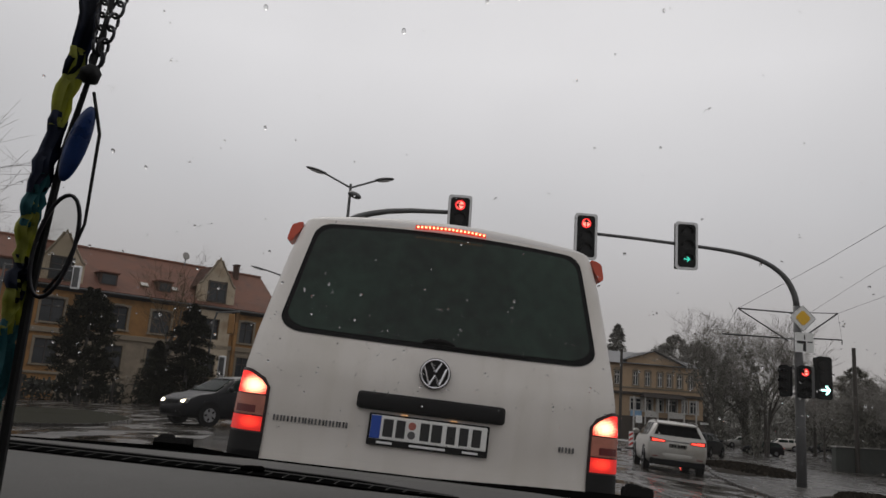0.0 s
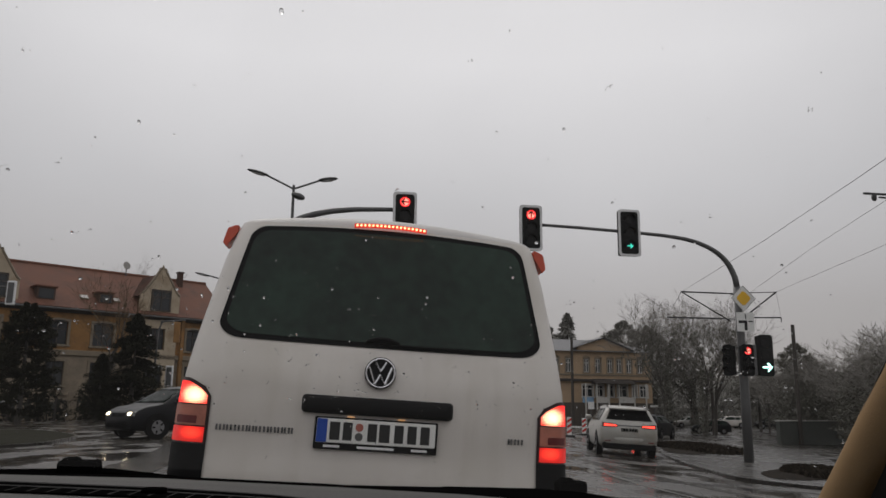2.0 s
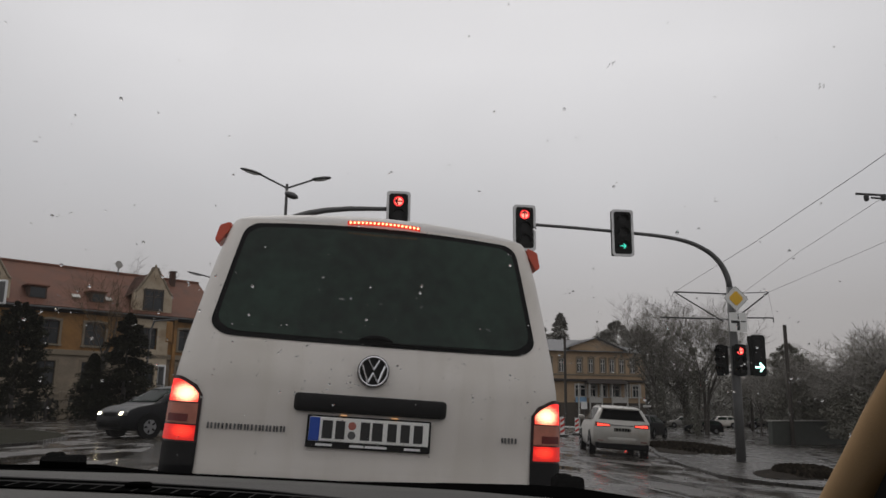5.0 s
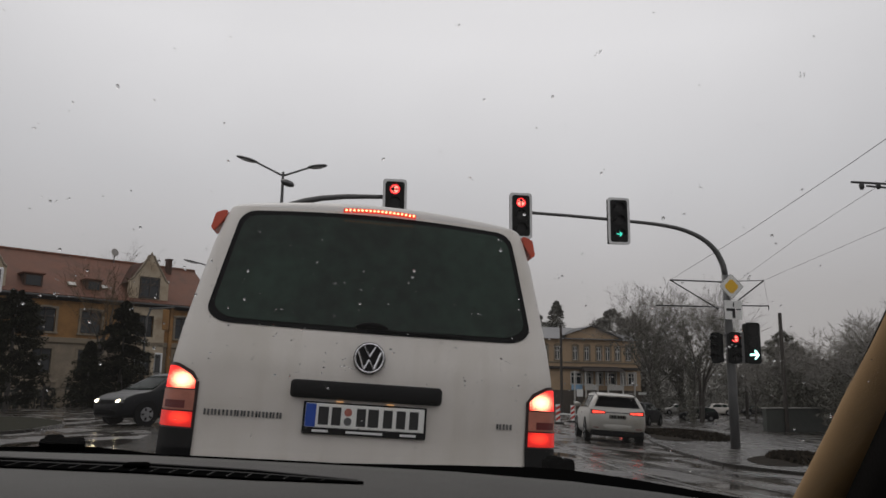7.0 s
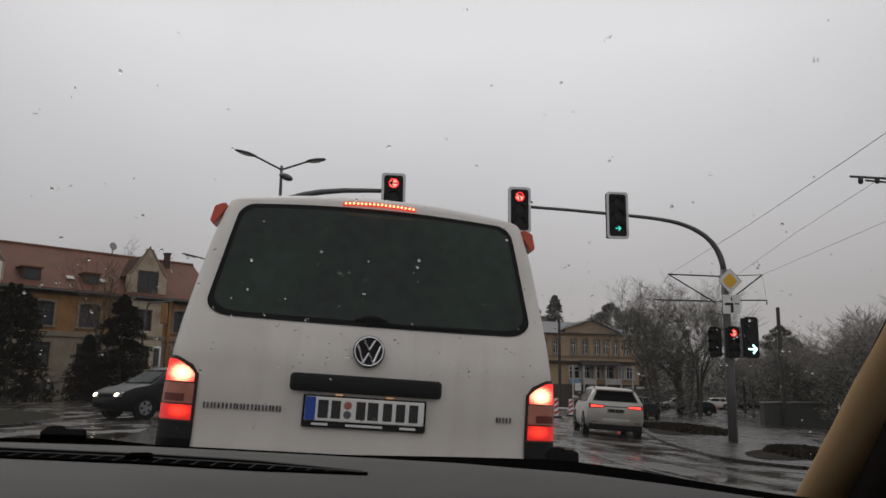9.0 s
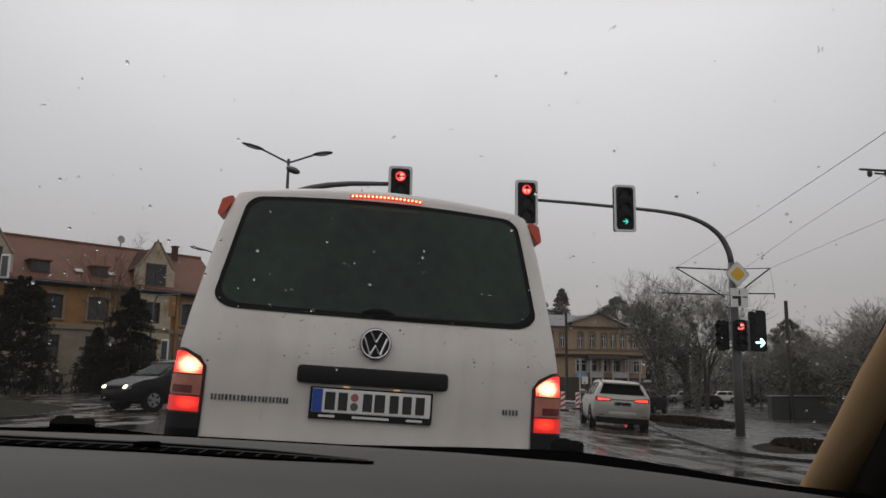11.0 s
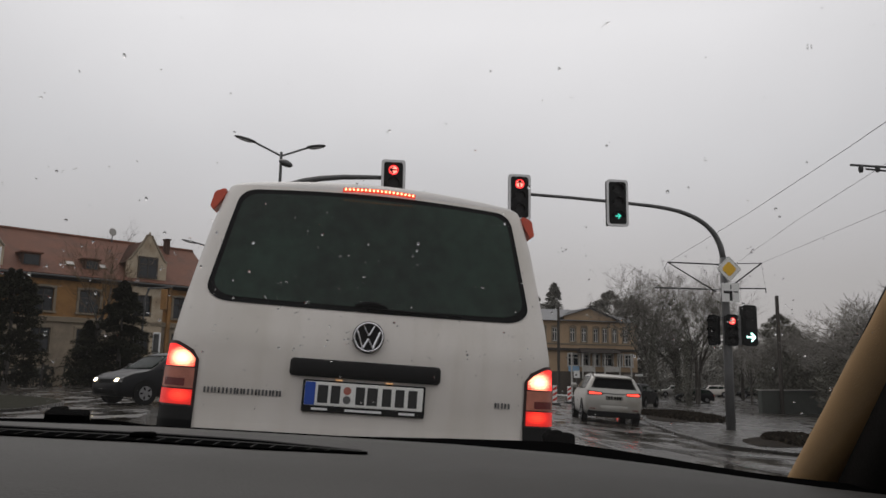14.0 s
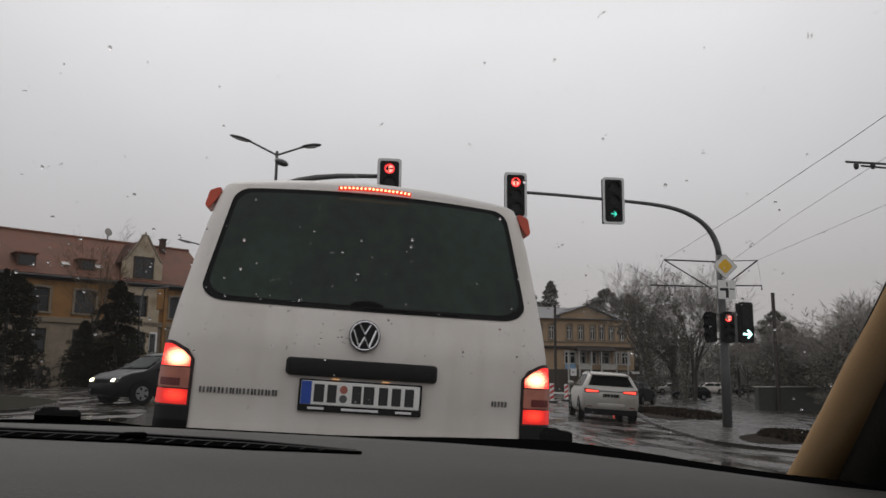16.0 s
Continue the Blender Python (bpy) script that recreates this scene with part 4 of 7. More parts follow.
for i in range(1000):
    u, v = random.uniform(-0.98, 0.98), random.uniform(0.02, 0.98)
    if v > 0.42 and random.random() < 0.6:
        v *= 0.42
    c = screen_point(u, v)
    n = (screen_point(u + 0.01, v) - c).cross(screen_point(u, v + 0.01) - c).normalized()
    if n.y > 0:
        n = -n
    up = (screen_point(u, v + 0.01) - c).normalized()
    ac = up.cross(n)
    r = random.choice((0.0004, 0.0005, 0.0006, 0.0007, 0.0008, 0.001, 0.0014))
    st = random.uniform(0.8, 1.7)
    m = Matrix((ac * r * random.uniform(0.8, 1.1), up * r * st, -n * r * random.uniform(0.20, 0.36))).transposed().to_4x4()
    m.translation = c - n * 0.0012
    drop(m)
    if random.random() < 0.35:
        for q in range(random.randint(1, 3)):
            m2 = m.copy()
            m2.translation = c - n * 0.0012 + ac * random.uniform(-4, 4) * r + up * random.uniform(-4, 4) * r
            drop(m2, random.uniform(0.3, 0.8))
drops = part("rain_drops", bm, M_WATER, screen, "small rain drops on the glass", smooth=True)
drops["kind"] = "stuff"
drops.visible_shadow = False

# pendant that hangs from the mirror
KNOT = Vector((-0.318, -3.000, 1.338))
pendant = thing("mirror_pendant", "dark chain and cords with a blue bead and bright ribbons", "pendant", Matrix.Translation(KNOT))


def chain_link(k, a, b, tilt):
    c, d = (a + b) / 2, (b - a).normalized()
    sd = d.cross(Vector((0, 1, 0))).normalized()
    if tilt:
        sd = (sd * 0.5 + d.cross(sd) * 0.86).normalized()
    L = (b - a).length * 0.66
    bm = bmesh.new()
    tube(bm, [c + d * math.cos(t) * L + sd * math.sin(t) * 0.0038 for t in span(0, 2 * math.pi, 12)], 0.0012, 5, False)
    part("link", bm, M_CHAIN, pendant, smooth=True)


for tx, n in ((-0.006, 14), (0.024, 14)):
    p0, p1 = Vector((0.002, 0, 0.006)), Vector((tx, 0.01, 0.14))
    for k in range(n):
        chain_link(k, p0 + (p1 - p0) * (k / n), p0 + (p1 - p0) * ((k + 1) / n), k % 2)
bm = bmesh.new()
bmesh.ops.create_icosphere(bm, subdivisions=3, radius=0.0068)
for v in bm.verts:
    v.co *= 1 + 0.18 * noise.noise(v.co * 260)
part("knot", bm, M_CORD, pendant, smooth=True)
part("cord", ntube([(0.012, 0, 0.14), (0.006, 0.001, 0.06), (0.0, 0, 0.0), (-0.011, 0.006, -0.05), (-0.0155, 0.004, -0.14), (-0.014, 0.0, -0.26), (-0.013, -0.002, -0.34)], [0.0016, 0.0016, 0.0018, 0.0022, 0.003, 0.0032, 0.0026], 8), M_CORD, pendant)
part("cord", ntube([(0.004, 0, -0.012), (0.012, 0, -0.04), (0.012, 0, -0.10), (0.004, 0, -0.13), (-0.006, 0, -0.145)], 0.0011, 6), M_CORD, pendant)
bm = bmesh.new()
bmesh.ops.create_uvsphere(bm, u_segments=20, v_segments=14, radius=1.0, matrix=Matrix.LocRotScale((-0.001, 0, -0.0475), Euler((0, radians(12), 0)), (0.0072, 0.004, 0.0265)))
part("bead", bm, M_BEAD, pendant, "flat oval blue bead", smooth=True)
bm = bmesh.new()
tube(bm, [(-0.004 + 0.0135 * math.cos(a) * 0.9 + 0.004 * math.sin(a), 0, -0.115 + 0.033 * math.sin(a)) for a in span(0, 2 * math.pi, 28)], 0.0014, 6, False)
hoop_glass = bmesh.new()
hoop_glass.faces.new([hoop_glass.verts.new((-0.004 + 0.0120 * math.cos(a) * 0.9 + 0.004 * math.sin(a), 0.0005, -0.115 + 0.0315 * math.sin(a))) for a in span(0, 2 * math.pi, 28)[:-1]])
part("hoop_glass", hoop_glass, M_LENSGLASS, pendant, "pale translucent glass")
part("hoop", bm, M_CHAIN, pendant, "thin oval hoop", smooth=True)
random.seed(8)
for m, zs in ((M_NAVY, (0.05, -0.02)), (M_YELLOW, (0.0, -0.055)), (M_NAVY, (-0.045, -0.10)), (M_TEAL, (-0.085, -0.125)), (M_YELLOW, (-0.105, -0.145)), (M_NAVY, (-0.14, -0.17)), (M_YELLOW, (-0.155, -0.19)), (M_TEAL, (-0.18, -0.235))):
    for q in range(3):
        bm = bmesh.new()
        rows = []
        for k in span(0, 1, 8):
            z = zs[0] + (zs[1] - zs[0]) * k + 0.017
            x = -0.012 - 0.016 * smoothstep(0.03, -0.12, -0.0 + z * 1.0) * 0 - 0.020 * min(max((0.03 - z) / 0.12, 0), 1) * 0.75 + 0.0045 + random.uniform(-0.0012, 0.0012) + (q - 1) * 0.0018
            wdt = 0.0030 * math.sin(math.pi * (0.12 + 0.8 * k)) + 0.001
            yy = random.uniform(-0.003, 0.003) + (q - 1) * 0.003
            rows.append([(x - wdt, yy, z), (x, yy - 0.0015, z), (x + wdt, yy, z)])
        grid(bm, rows)
        bmesh.ops.solidify(bm, geom=bm.faces[:], thickness=0.0006)
        part("ribbon", bm, m, pendant, smooth=True)

# ---------------- signal masts ----------------
def arrow(kind):
    """Outline pieces of an arrow in a unit circle: 'left', 'up' or 'right'."""
    bars = [((-0.55, 0), (0.5, 0)), ((0.5, 0), (0.05, 0.45)), ((0.5, 0), (0.05, -0.45))]
    turn = {"right": 0, "up": 90, "left": 180}[kind]
    c, s = math.cos(radians(turn)), math.sin(radians(turn))
    return [tuple((x * c - z * s, x * s + z * c) for x, z in b) for b in bars]


def signal_head(parent, c, w, h, lit, rim=True, lens=0.165, face=0.0, size=1.0, visor=True):
    """A three-lens signal head at c that faces -y, turned by face degrees. lit: three of (arrow, material) or None, from the top."""
    m = Matrix.Translation(c) @ pose(0, 0, 0, 0, 0, face)
    body = part("signal_head", nbox((-w / 2 + 0.03, -0.02, -h / 2 + 0.03), (w / 2 - 0.03, 0.20, h / 2 - 0.03), 0.03, m), M_SIGBLACK, parent, "black three-lens signal head")
    bm = bmesh.new()
    out = []
    for cx, cz, a0 in ((1, 1, 0), (-1, 1, 90), (-1, -1, 180), (1, -1, 270)):
        for k in range(5):
            a = radians(a0 + 22.5 * k)
            out.append((cx * (w / 2 - 0.10) + 0.10 * math.cos(a), cz * (h / 2 - 0.10) + 0.10 * math.sin(a)))
    prism(bm, out, -0.030, -0.012, m)
    board = part("backboard", bm, M_SIGBLACK, body)
    if rim:
        bm = bmesh.new()
        inner = [(x * (1 - 0.15 / w), z * (1 - 0.15 / h)) for x, z in out]
        fr = [[bm.verts.new(m @ Vector((x, y, z))) for x, z in o] for y, o in ((-0.012, out), (-0.045, out), (-0.045, inner), (-0.028, inner))]
        for p, q in zip(fr, fr[1:]):
            for k in range(len(p)):
                bm.faces.new((p[k], p[(k + 1) % len(p)], q[(k + 1) % len(p)], q[k]))
        part("border", bm, M_SIGRIM, body, "white border")
    for k, li in enumerate(lit):
        z = (1 - k) * h * 0.285
        bm = bmesh.new()
        disc(bm, m @ Vector((0, -0.042, z)), m.to_3x3() @ Vector((0, 1, 0)), lens, 0.02, 24)
        part("lens", bm, M_LENSOFF, body)
        if visor:
            bm = bmesh.new()
            pts = [(math.cos(a), math.sin(a)) for a in span(radians(-10), radians(190), 12)]
            grid(bm, [[m @ Vector((x * lens * 1.06, y, z + q * lens * 1.06)) for x, q in pts] for y in (-0.03, -0.20)])
            bmesh.ops.solidify(bm, geom=bm.faces[:], thickness=0.006)
            part("visor", bm, M_SIGBLACK, body)
        if li:
            full = len(li) > 2
            if full:
                bm = bmesh.new()
                disc(bm, m @ Vector((0, -0.054, z)), m.to_3x3() @ Vector((0, 1, 0)), lens * 0.94, 0.006, 24)
                part("light", bm, M_SIGDIM, body, "glowing red signal lens")
                bm = bmesh.new()
                ring = [(math.cos(a), math.sin(a)) for a in span(0, 2 * math.pi, 24)]
                tube(bm, [m @ Vector((x * lens * 0.86, -0.056, z + q * lens * 0.86)) for x, q in ring], lens * 0.06, 6)
                part("ring", bm, M_SIGRED, body, "bright red rim")
                bm = bmesh.new()
                disc(bm, m @ Vector((0, -0.056, z)), m.to_3x3() @ Vector((0, 1, 0)), lens * 0.70, 0.008, 24)
                part("glow_disc", bm, M_SIGHOT, body, "bright red lens centre")
            bm = bmesh.new()
            k = 1.3 if full else size
            for (x0, z0), (x1, z1) in arrow(li[0]):
                tube(bm, [m @ Vector((x0 * lens * k, -0.062, z + z0 * lens * k)), m @ Vector((x1 * lens * k, -0.062, z + z1 * lens * k))], lens * (0.115 if full else 0.10) * k, 6)
            part("arrow", bm, M_LENSOFF if full else li[1], body, "dark arrow" if full else "glowing arrow")
    return body


mast = thing("signal_mast", "grey steel mast with long curved arm carrying traffic signals", "traffic light", group="traffic lights")
Y = 20.3
bm = bmesh.new()
arm = [(12.524, Y, height(12.5) - 0.3), (12.524, Y, 1.5), (12.51, Y, 3.6), (12.48, Y, 5.0), (12.335, Y, 5.56), (12.06, Y, 5.96), (11.63, Y, 6.27), (11.02, Y, 6.50), (10.2, Y, 6.63), (9.2, Y, 6.70)]
tube(bm, arm[:4], [0.15, 0.145, 0.125, 0.115], 14)
part("pole", bm, M_STEEL, mast, "grey galvanised pole", smooth=True)
bm = bmesh.new()
fine = []
for i in range(3, len(arm) - 1):
    p0, p1, p2, p3 = (Vector(arm[max(min(i + k, len(arm) - 1), 0)]) for k in (-1, 0, 1, 2))
    for t in (0, 0.25, 0.5, 0.75):
        fine.append(0.5 * ((2 * p1) + (p2 - p0) * t + (2 * p0 - 5 * p1 + 4 * p2 - p3) * t * t + (3 * p1 - p0 - 3 * p2 + p3) * t ** 3))
fine += [Vector((9.2, Y, 6.70)), Vector((7.2, Y, 6.80)), Vector((5.45, Y, 6.86))]
n = len(fine)
tube(bm, fine, [0.100 - 0.050 * i / (n - 1) for i in range(n)], 12)
part("arm", bm, M_STEEL, mast, "curved cantilever arm", smooth=True)
part("base_cover", nbox((12.30, Y - 0.22, height(12.5) - 0.1), (12.75, Y + 0.22, height(12.5) + 0.06), 0.02), M_CONCRETE, mast)
signal_head(mast, (5.535, Y - 0.12, 6.70), 0.735, 1.50, (("up", M_SIGRED, "disc"), None, None))
signal_head(mast, (8.815, Y - 0.12, 6.66), 0.740, 1.56, (None, None, ("right", M_SIGGREEN)), size=1.05)
signal_head(mast, (12.58, Y - 0.20, 2.60), 0.42, 1.02, (("left", M_SIGRED, "disc"), None, None), rim=False, lens=0.125)
signal_head(mast, (13.262, Y - 0.10, 2.77), 0.54, 1.34, (None, None, ("right", M_SIGWHITE)), rim=False, lens=0.19, face=6, size=1.55, visor=False)
signal_head(mast, (12.03, Y - 0.02, 2.60), 0.36, 1.0, (None, None, None), rim=False, lens=0.10, face=-62)
for x0, x1, z in ((12.0, 13.3, 3.02), (12.0, 13.3, 2.22)):
    part("bracket", ntube([(x0, Y + 0.02, z), (x1, Y + 0.02, z)], 0.03, 6), M_STEEL, mast)
part("cable_box", nbox((12.74, Y - 0.16, 2.12), (12.93, Y + 0.03, 3.1), 0.01), M_STEEL, mast)
# priority sign, a square on its corner, and the course sign under it
SY = Y - 0.19
DC = Vector((12.576, SY, 4.603))
for r, y, m, nm in ((0.40, 0.0, M_SIGNWHITE, "priority_sign"), (0.245, -0.012, M_SIGNYELLOW, "yellow_field")):
    bm = bmesh.new()
    a = r * math.sqrt(2) * 0.76
    prism(bm, [(DC.x + a, DC.z), (DC.x, DC.z + a), (DC.x - a, DC.z), (DC.x, DC.z - a)], SY + y - 0.008, SY + y + 0.008)
    bmesh.ops.bevel(bm, geom=[e for e in bm.edges if abs(e.verts[0].co.y - e.verts[1].co.y) > 0.005], offset=0.04, segments=3, affect="EDGES")
    if nm == "priority_sign":
        psign = part(nm, bm, m, mast, "white-edged yellow diamond sign")
        bm = bmesh.new()
        k = 0.40 * math.sqrt(2) * 0.76 - 0.012
        tube(bm, [(DC.x + k, SY - 0.009, DC.z), (DC.x, SY - 0.009, DC.z + k), (DC.x - k, SY - 0.009, DC.z), (DC.x, SY - 0.009, DC.z - k), (DC.x + k, SY - 0.009, DC.z)], 0.006, 4)
        part("edge_line", bm, M_INK, psign)
    else:
        part(nm, bm, m, psign)
csign = part("course_sign", nbox((12.30, SY - 0.008, 3.52), (12.90, SY + 0.008, 4.14), 0.004), M_SIGNWHITE, mast, "white sign with a thick black bent line")
for lo, hi in (((12.555, 3.56), (12.655, 3.86)), ((12.36, 3.79), (12.655, 3.88)), ((12.70, 3.83), (12.86, 3.87)), ((12.59, 3.93), (12.63, 4.08))):
    part("line", nbox((lo[0], SY - 0.0115, lo[1]), (hi[0], SY - 0.007, hi[1]), 0.0), M_INK, csign)

mast2 = thing("signal_mast", "steel mast with curved arm and red left-arrow signal", "traffic light", group="traffic lights")
Y2 = 19.5
bm = bmesh.new()
tube(bm, [(-2.75, Y2, height(-2.75) - 0.2), (-2.75, Y2, 3.0), (-2.74, Y2, 5.3), (-2.55, Y2, 5.9), (-2.2, Y2, 6.3), (-1.7, Y2, 6.58), (-1.29, Y2, 6.72), (-0.79, Y2, 6.83), (-0.1, Y2, 6.91), (0.6, Y2, 6.94), (1.4, Y2, 6.96)],
     [0.15, 0.13, 0.115, 0.11, 0.105, 0.10, 0.095, 0.088, 0.08, 0.07, 0.06], 12)
part("pole", bm, M_STEEL, mast2, smooth=True)
signal_head(mast2, (1.405, Y2 - 0.12, 6.74), 0.735, 1.50, (("left", M_SIGRED, "disc"), None, None))

# far signals across the junction, seen from behind and the side
def far_signal(x, y, z0, heads, arm_to=None):
    t = thing("signal_post", "slim grey signal post with small pale-backed signal heads", "traffic light", group="traffic lights")
    bm = bmesh.new()
    top = max(h[2] for h in heads) + 0.5
    tube(bm, [(x, y, z0), (x, y, top)], [0.07, 0.05], 8)
    part("post", bm, M_STEEL, t)
    if arm_to:
        part("arm", ntube([(x, y, top - 0.1), (arm_to[0], y, arm_to[1])], 0.05, 8), M_STEEL, t)
    for hx, hy, hz in heads:
        h = part("signal_head", nbox((hx - 0.22, hy - 0.08, hz - 0.62), (hx + 0.22, hy + 0.1, hz + 0.62), 0.05), M_SIGRIM, t, "pale signal head")
        part("inset", nbox((hx - 0.15, hy - 0.10, hz - 0.52), (hx + 0.15, hy - 0.07, hz + 0.52), 0.02), M_STEEL, h)
    return t


# ---------------- street lamps ----------------
def lamp_head(parent, a, b, r=0.16):
    a, b = Vector(a), Vector(b)
    d = b - a
    bm = bmesh.new()
    m = Matrix.Translation((a + b) / 2) @ d.to_track_quat("X", "Z").to_matrix().to_4x4() @ Matrix.Diagonal((d.length / 2, r, r * 0.42, 1))
    bmesh.ops.create_uvsphere(bm, u_segments=16, v_segments=10, radius=1.0, matrix=m)
    h = part("lamp_head", bm, M_DARKSTEEL, parent, smooth=True)
    bm = bmesh.new()
    m = Matrix.Translation((a + b) / 2 - Vector((0, 0, 0.045))) @ d.to_track_quat("X", "Z").to_matrix().to_4x4() @ Matrix.Diagonal((d.length * 0.36, r * 0.75, r * 0.32, 1))
    bmesh.ops.create_uvsphere(bm, u_segments=14, v_segments=8, radius=1.0, matrix=m)
    part("glass", bm, M_SIGRIM, h, smooth=True)


lamp = thing("street_lamp", "tall double-armed street lamp, unlit", "street lamp", group="street lamps")
part("pole", ntube([(-2.90, 30.2, height(-2.9)), (-2.89, 30.2, 5), (-2.89, 30.2, 10.6)], [0.11, 0.09, 0.06], 10), M_STEEL, lamp)
part("arm", ntube([(-2.89, 30.2, 10.42), (-4.1, 30.2, 11.0)], 0.045, 8), M_STEEL, lamp)
part("arm", ntube([(-2.89, 30.2, 10.42), (-1.75, 30.2, 10.86)], 0.045, 8), M_STEEL, lamp)
lamp_head(lamp, (-4.98, 30.2, 11.24), (-3.98, 30.2, 10.98), 0.19)
lamp_head(lamp, (-1.85, 30.2, 10.86), (-0.95, 30.2, 11.0), 0.21)
lamp_head(lamp, (-2.84, 29.9, 10.10), (-2.44, 29.6, 9.86), 0.36)
lamp2 = thing("street_lamp", "single-armed street lamp beyond the van, unlit", "street lamp", group="street lamps")
part("pole", ntube([(-7.2, 42.5, height(-7.2)), (-7.2, 42.5, 7.6), (-7.6, 42.5, 8.05), (-8.5, 42.5, 8.30)], [0.1, 0.07, 0.05, 0.04], 8), M_STEEL, lamp2)
lamp_head(lamp2, (-9.4, 42.5, 8.48), (-8.4, 42.5, 8.27), 0.14)


# ---------------- long brick house ----------------
def wall_matrix(origin, u):
    d = Vector((u[0], u[1], 0)).normalized()
    n = Vector((-d.y, d.x, 0))
    return Matrix(((d.x, n.x, 0, origin[0]), (d.y, n.y, 0, origin[1]), (0, 0, 1, 0), (0, 0, 0, 1)))


def holed_wall(x0, x1, z0, z1, holes, thick):
    """A wall in x and z with rectangular holes through it, front at y = 0."""
    bm = bmesh.new()
    xs = sorted({x0, x1, *[h[0] for h in holes], *[h[1] for h in holes]})
    zs = sorted({z0, z1, *[h[2] for h in holes], *[h[3] for h in holes]})
    keep = {}
    for i in range(len(xs) - 1):
        for j in range(len(zs) - 1):
            cx, cz = (xs[i] + xs[i + 1]) / 2, (zs[j] + zs[j + 1]) / 2
            keep[i, j] = not any(h[0] < cx < h[1] and h[2] < cz < h[3] for h in holes)
    vs = {}

    def v(i, j, k):
        if (i, j, k) not in vs:
            vs[i, j, k] = bm.verts.new((xs[i], k * thick, zs[j]))
        return vs[i, j, k]
    for (i, j), on in keep.items():
        if not on:
            continue
        bm.faces.new((v(i, j, 0), v(i + 1, j, 0), v(i + 1, j + 1, 0), v(i, j + 1, 0)))
        bm.faces.new((v(i, j, 1), v(i, j + 1, 1), v(i + 1, j + 1, 1), v(i + 1, j, 1)))
        for di, dj, a, b in ((-1, 0, (i, j), (i, j + 1)), (1, 0, (i + 1, j), (i + 1, j + 1)), (0, -1, (i, j), (i + 1, j)), (0, 1, (i, j + 1), (i + 1, j + 1))):
            if not keep.get((i + di, j + dj), False):
                bm.faces.new((v(*a, 0), v(*b, 0), v(*b, 1), v(*a, 1)))
    return bm


def house_window(parent, x0, x1, z0, z1, trim=0.16, trim_mat=None, frame_mat=None, bar=1.0):
    """A recessed window with surround, frame bars, sill and panes, front at y = 0."""
    w = part("window", nbox((x0, 0.16, z0), (x1, 0.20, z1)), M_PANE, parent, "dark recessed window")
    bm = bmesh.new()
    for lo, hi in (((x0 - trim, -0.05, z0), (x0, 0.10, z1)), ((x1, -0.05, z0), (x1 + trim, 0.10, z1)), ((x0 - trim, -0.06, z1), (x1 + trim, 0.10, z1 + trim))):
        box(bm, lo, hi, 0.012)
    part("surround", bm, trim_mat or M_TRIM, w)
    part("sill", nbox((x0 - trim - 0.05, -0.12, z0 - 0.12), (x1 + trim + 0.05, 0.12, z0), 0.015), trim_mat or M_TRIM, w)
    bm = bmesh.new()
    xm, zt = (x0 + x1) / 2, z0 + (z1 - z0) * 0.68
    for lo, hi in (((xm - 0.035 * bar, 0.12, z0), (xm + 0.035 * bar, 0.17, z1)), ((x0, 0.12, zt - 0.035 * bar), (x1, 0.17, zt + 0.035 * bar)), ((x0, 0.12, z0), (x0 + 0.05 * bar, 0.17, z1)), ((x1 - 0.05 * bar, 0.12, z0), (x1, 0.17, z1)), ((x0, 0.12, z1 - 0.06 * bar), (x1, 0.17, z1)), ((x0, 0.12, z0), (x1, 0.17, z0 + 0.05 * bar))):
        box(bm, lo, hi)
    part("window_frame", bm, frame_mat or M_DARKTRIM, w)
    return w


HOUSE = wall_matrix((-21.42, 48.6), (0.8, 0.6))
house = thing("brick_house", "long two-storey ochre brick house with red tiled roof and gables", "house", HOUSE)
EAVE, RIDGE, DEPTH, X0, X1 = 7.25, 10.32, 8.4, -14.0, 14.4
up = [(-12.2, -11.0), (-9.4, -8.2), (-6.4, -5.2), (-2.40, -0.98), (1.9, 3.1), (4.75, 6.12), (8.45, 9.75), (11.45, 12.55)]
holes = [(a, b, 4.62, 6.14) for a, b in up] + [(a, b, 1.92, 3.52) for a, b in up] + [(a, b, 0.25, 0.85) for a, b in up]
part("wall", holed_wall(X0, X1, 3.98, EAVE + 0.1, [h for h in holes if h[2] > 4], 0.4), M_BRICK, house, "ochre brick upper wall")
part("wall", holed_wall(X0, -0.8, -0.6, 3.98, [h for h in holes if h[2] < 4 and h[1] < -0.8], 0.4), M_BRICK, house, "ochre brick ground floor wall")
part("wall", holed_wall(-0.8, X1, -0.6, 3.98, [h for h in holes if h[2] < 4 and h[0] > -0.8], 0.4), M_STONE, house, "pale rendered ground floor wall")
for a, b, c, d in holes:
    w = house_window(house, a, b, c, d, 0.17 if d - c > 1 else 0.08)
    if c > 4:
        bm = bmesh.new()
        xm, hw = (a + b) / 2, (b - a) / 2 + 0.10
        prism(bm, [(xm + hw * math.cos(t), d + 0.02 + 0.20 * math.sin(t)) for t in span(0, math.pi, 10)], -0.09, 0.02)
        arch_head = part("arch_head", bm, M_TRIM, w, "pale arched window head")
        bm = bmesh.new()
        prism(bm, [(xm + (hw - 0.2) * math.cos(t), d + 0.0 + 0.09 * math.sin(t)) for t in span(0, math.pi, 10)], -0.10, -0.085)
        part("arch_pane", bm, M_PANE, arch_head)
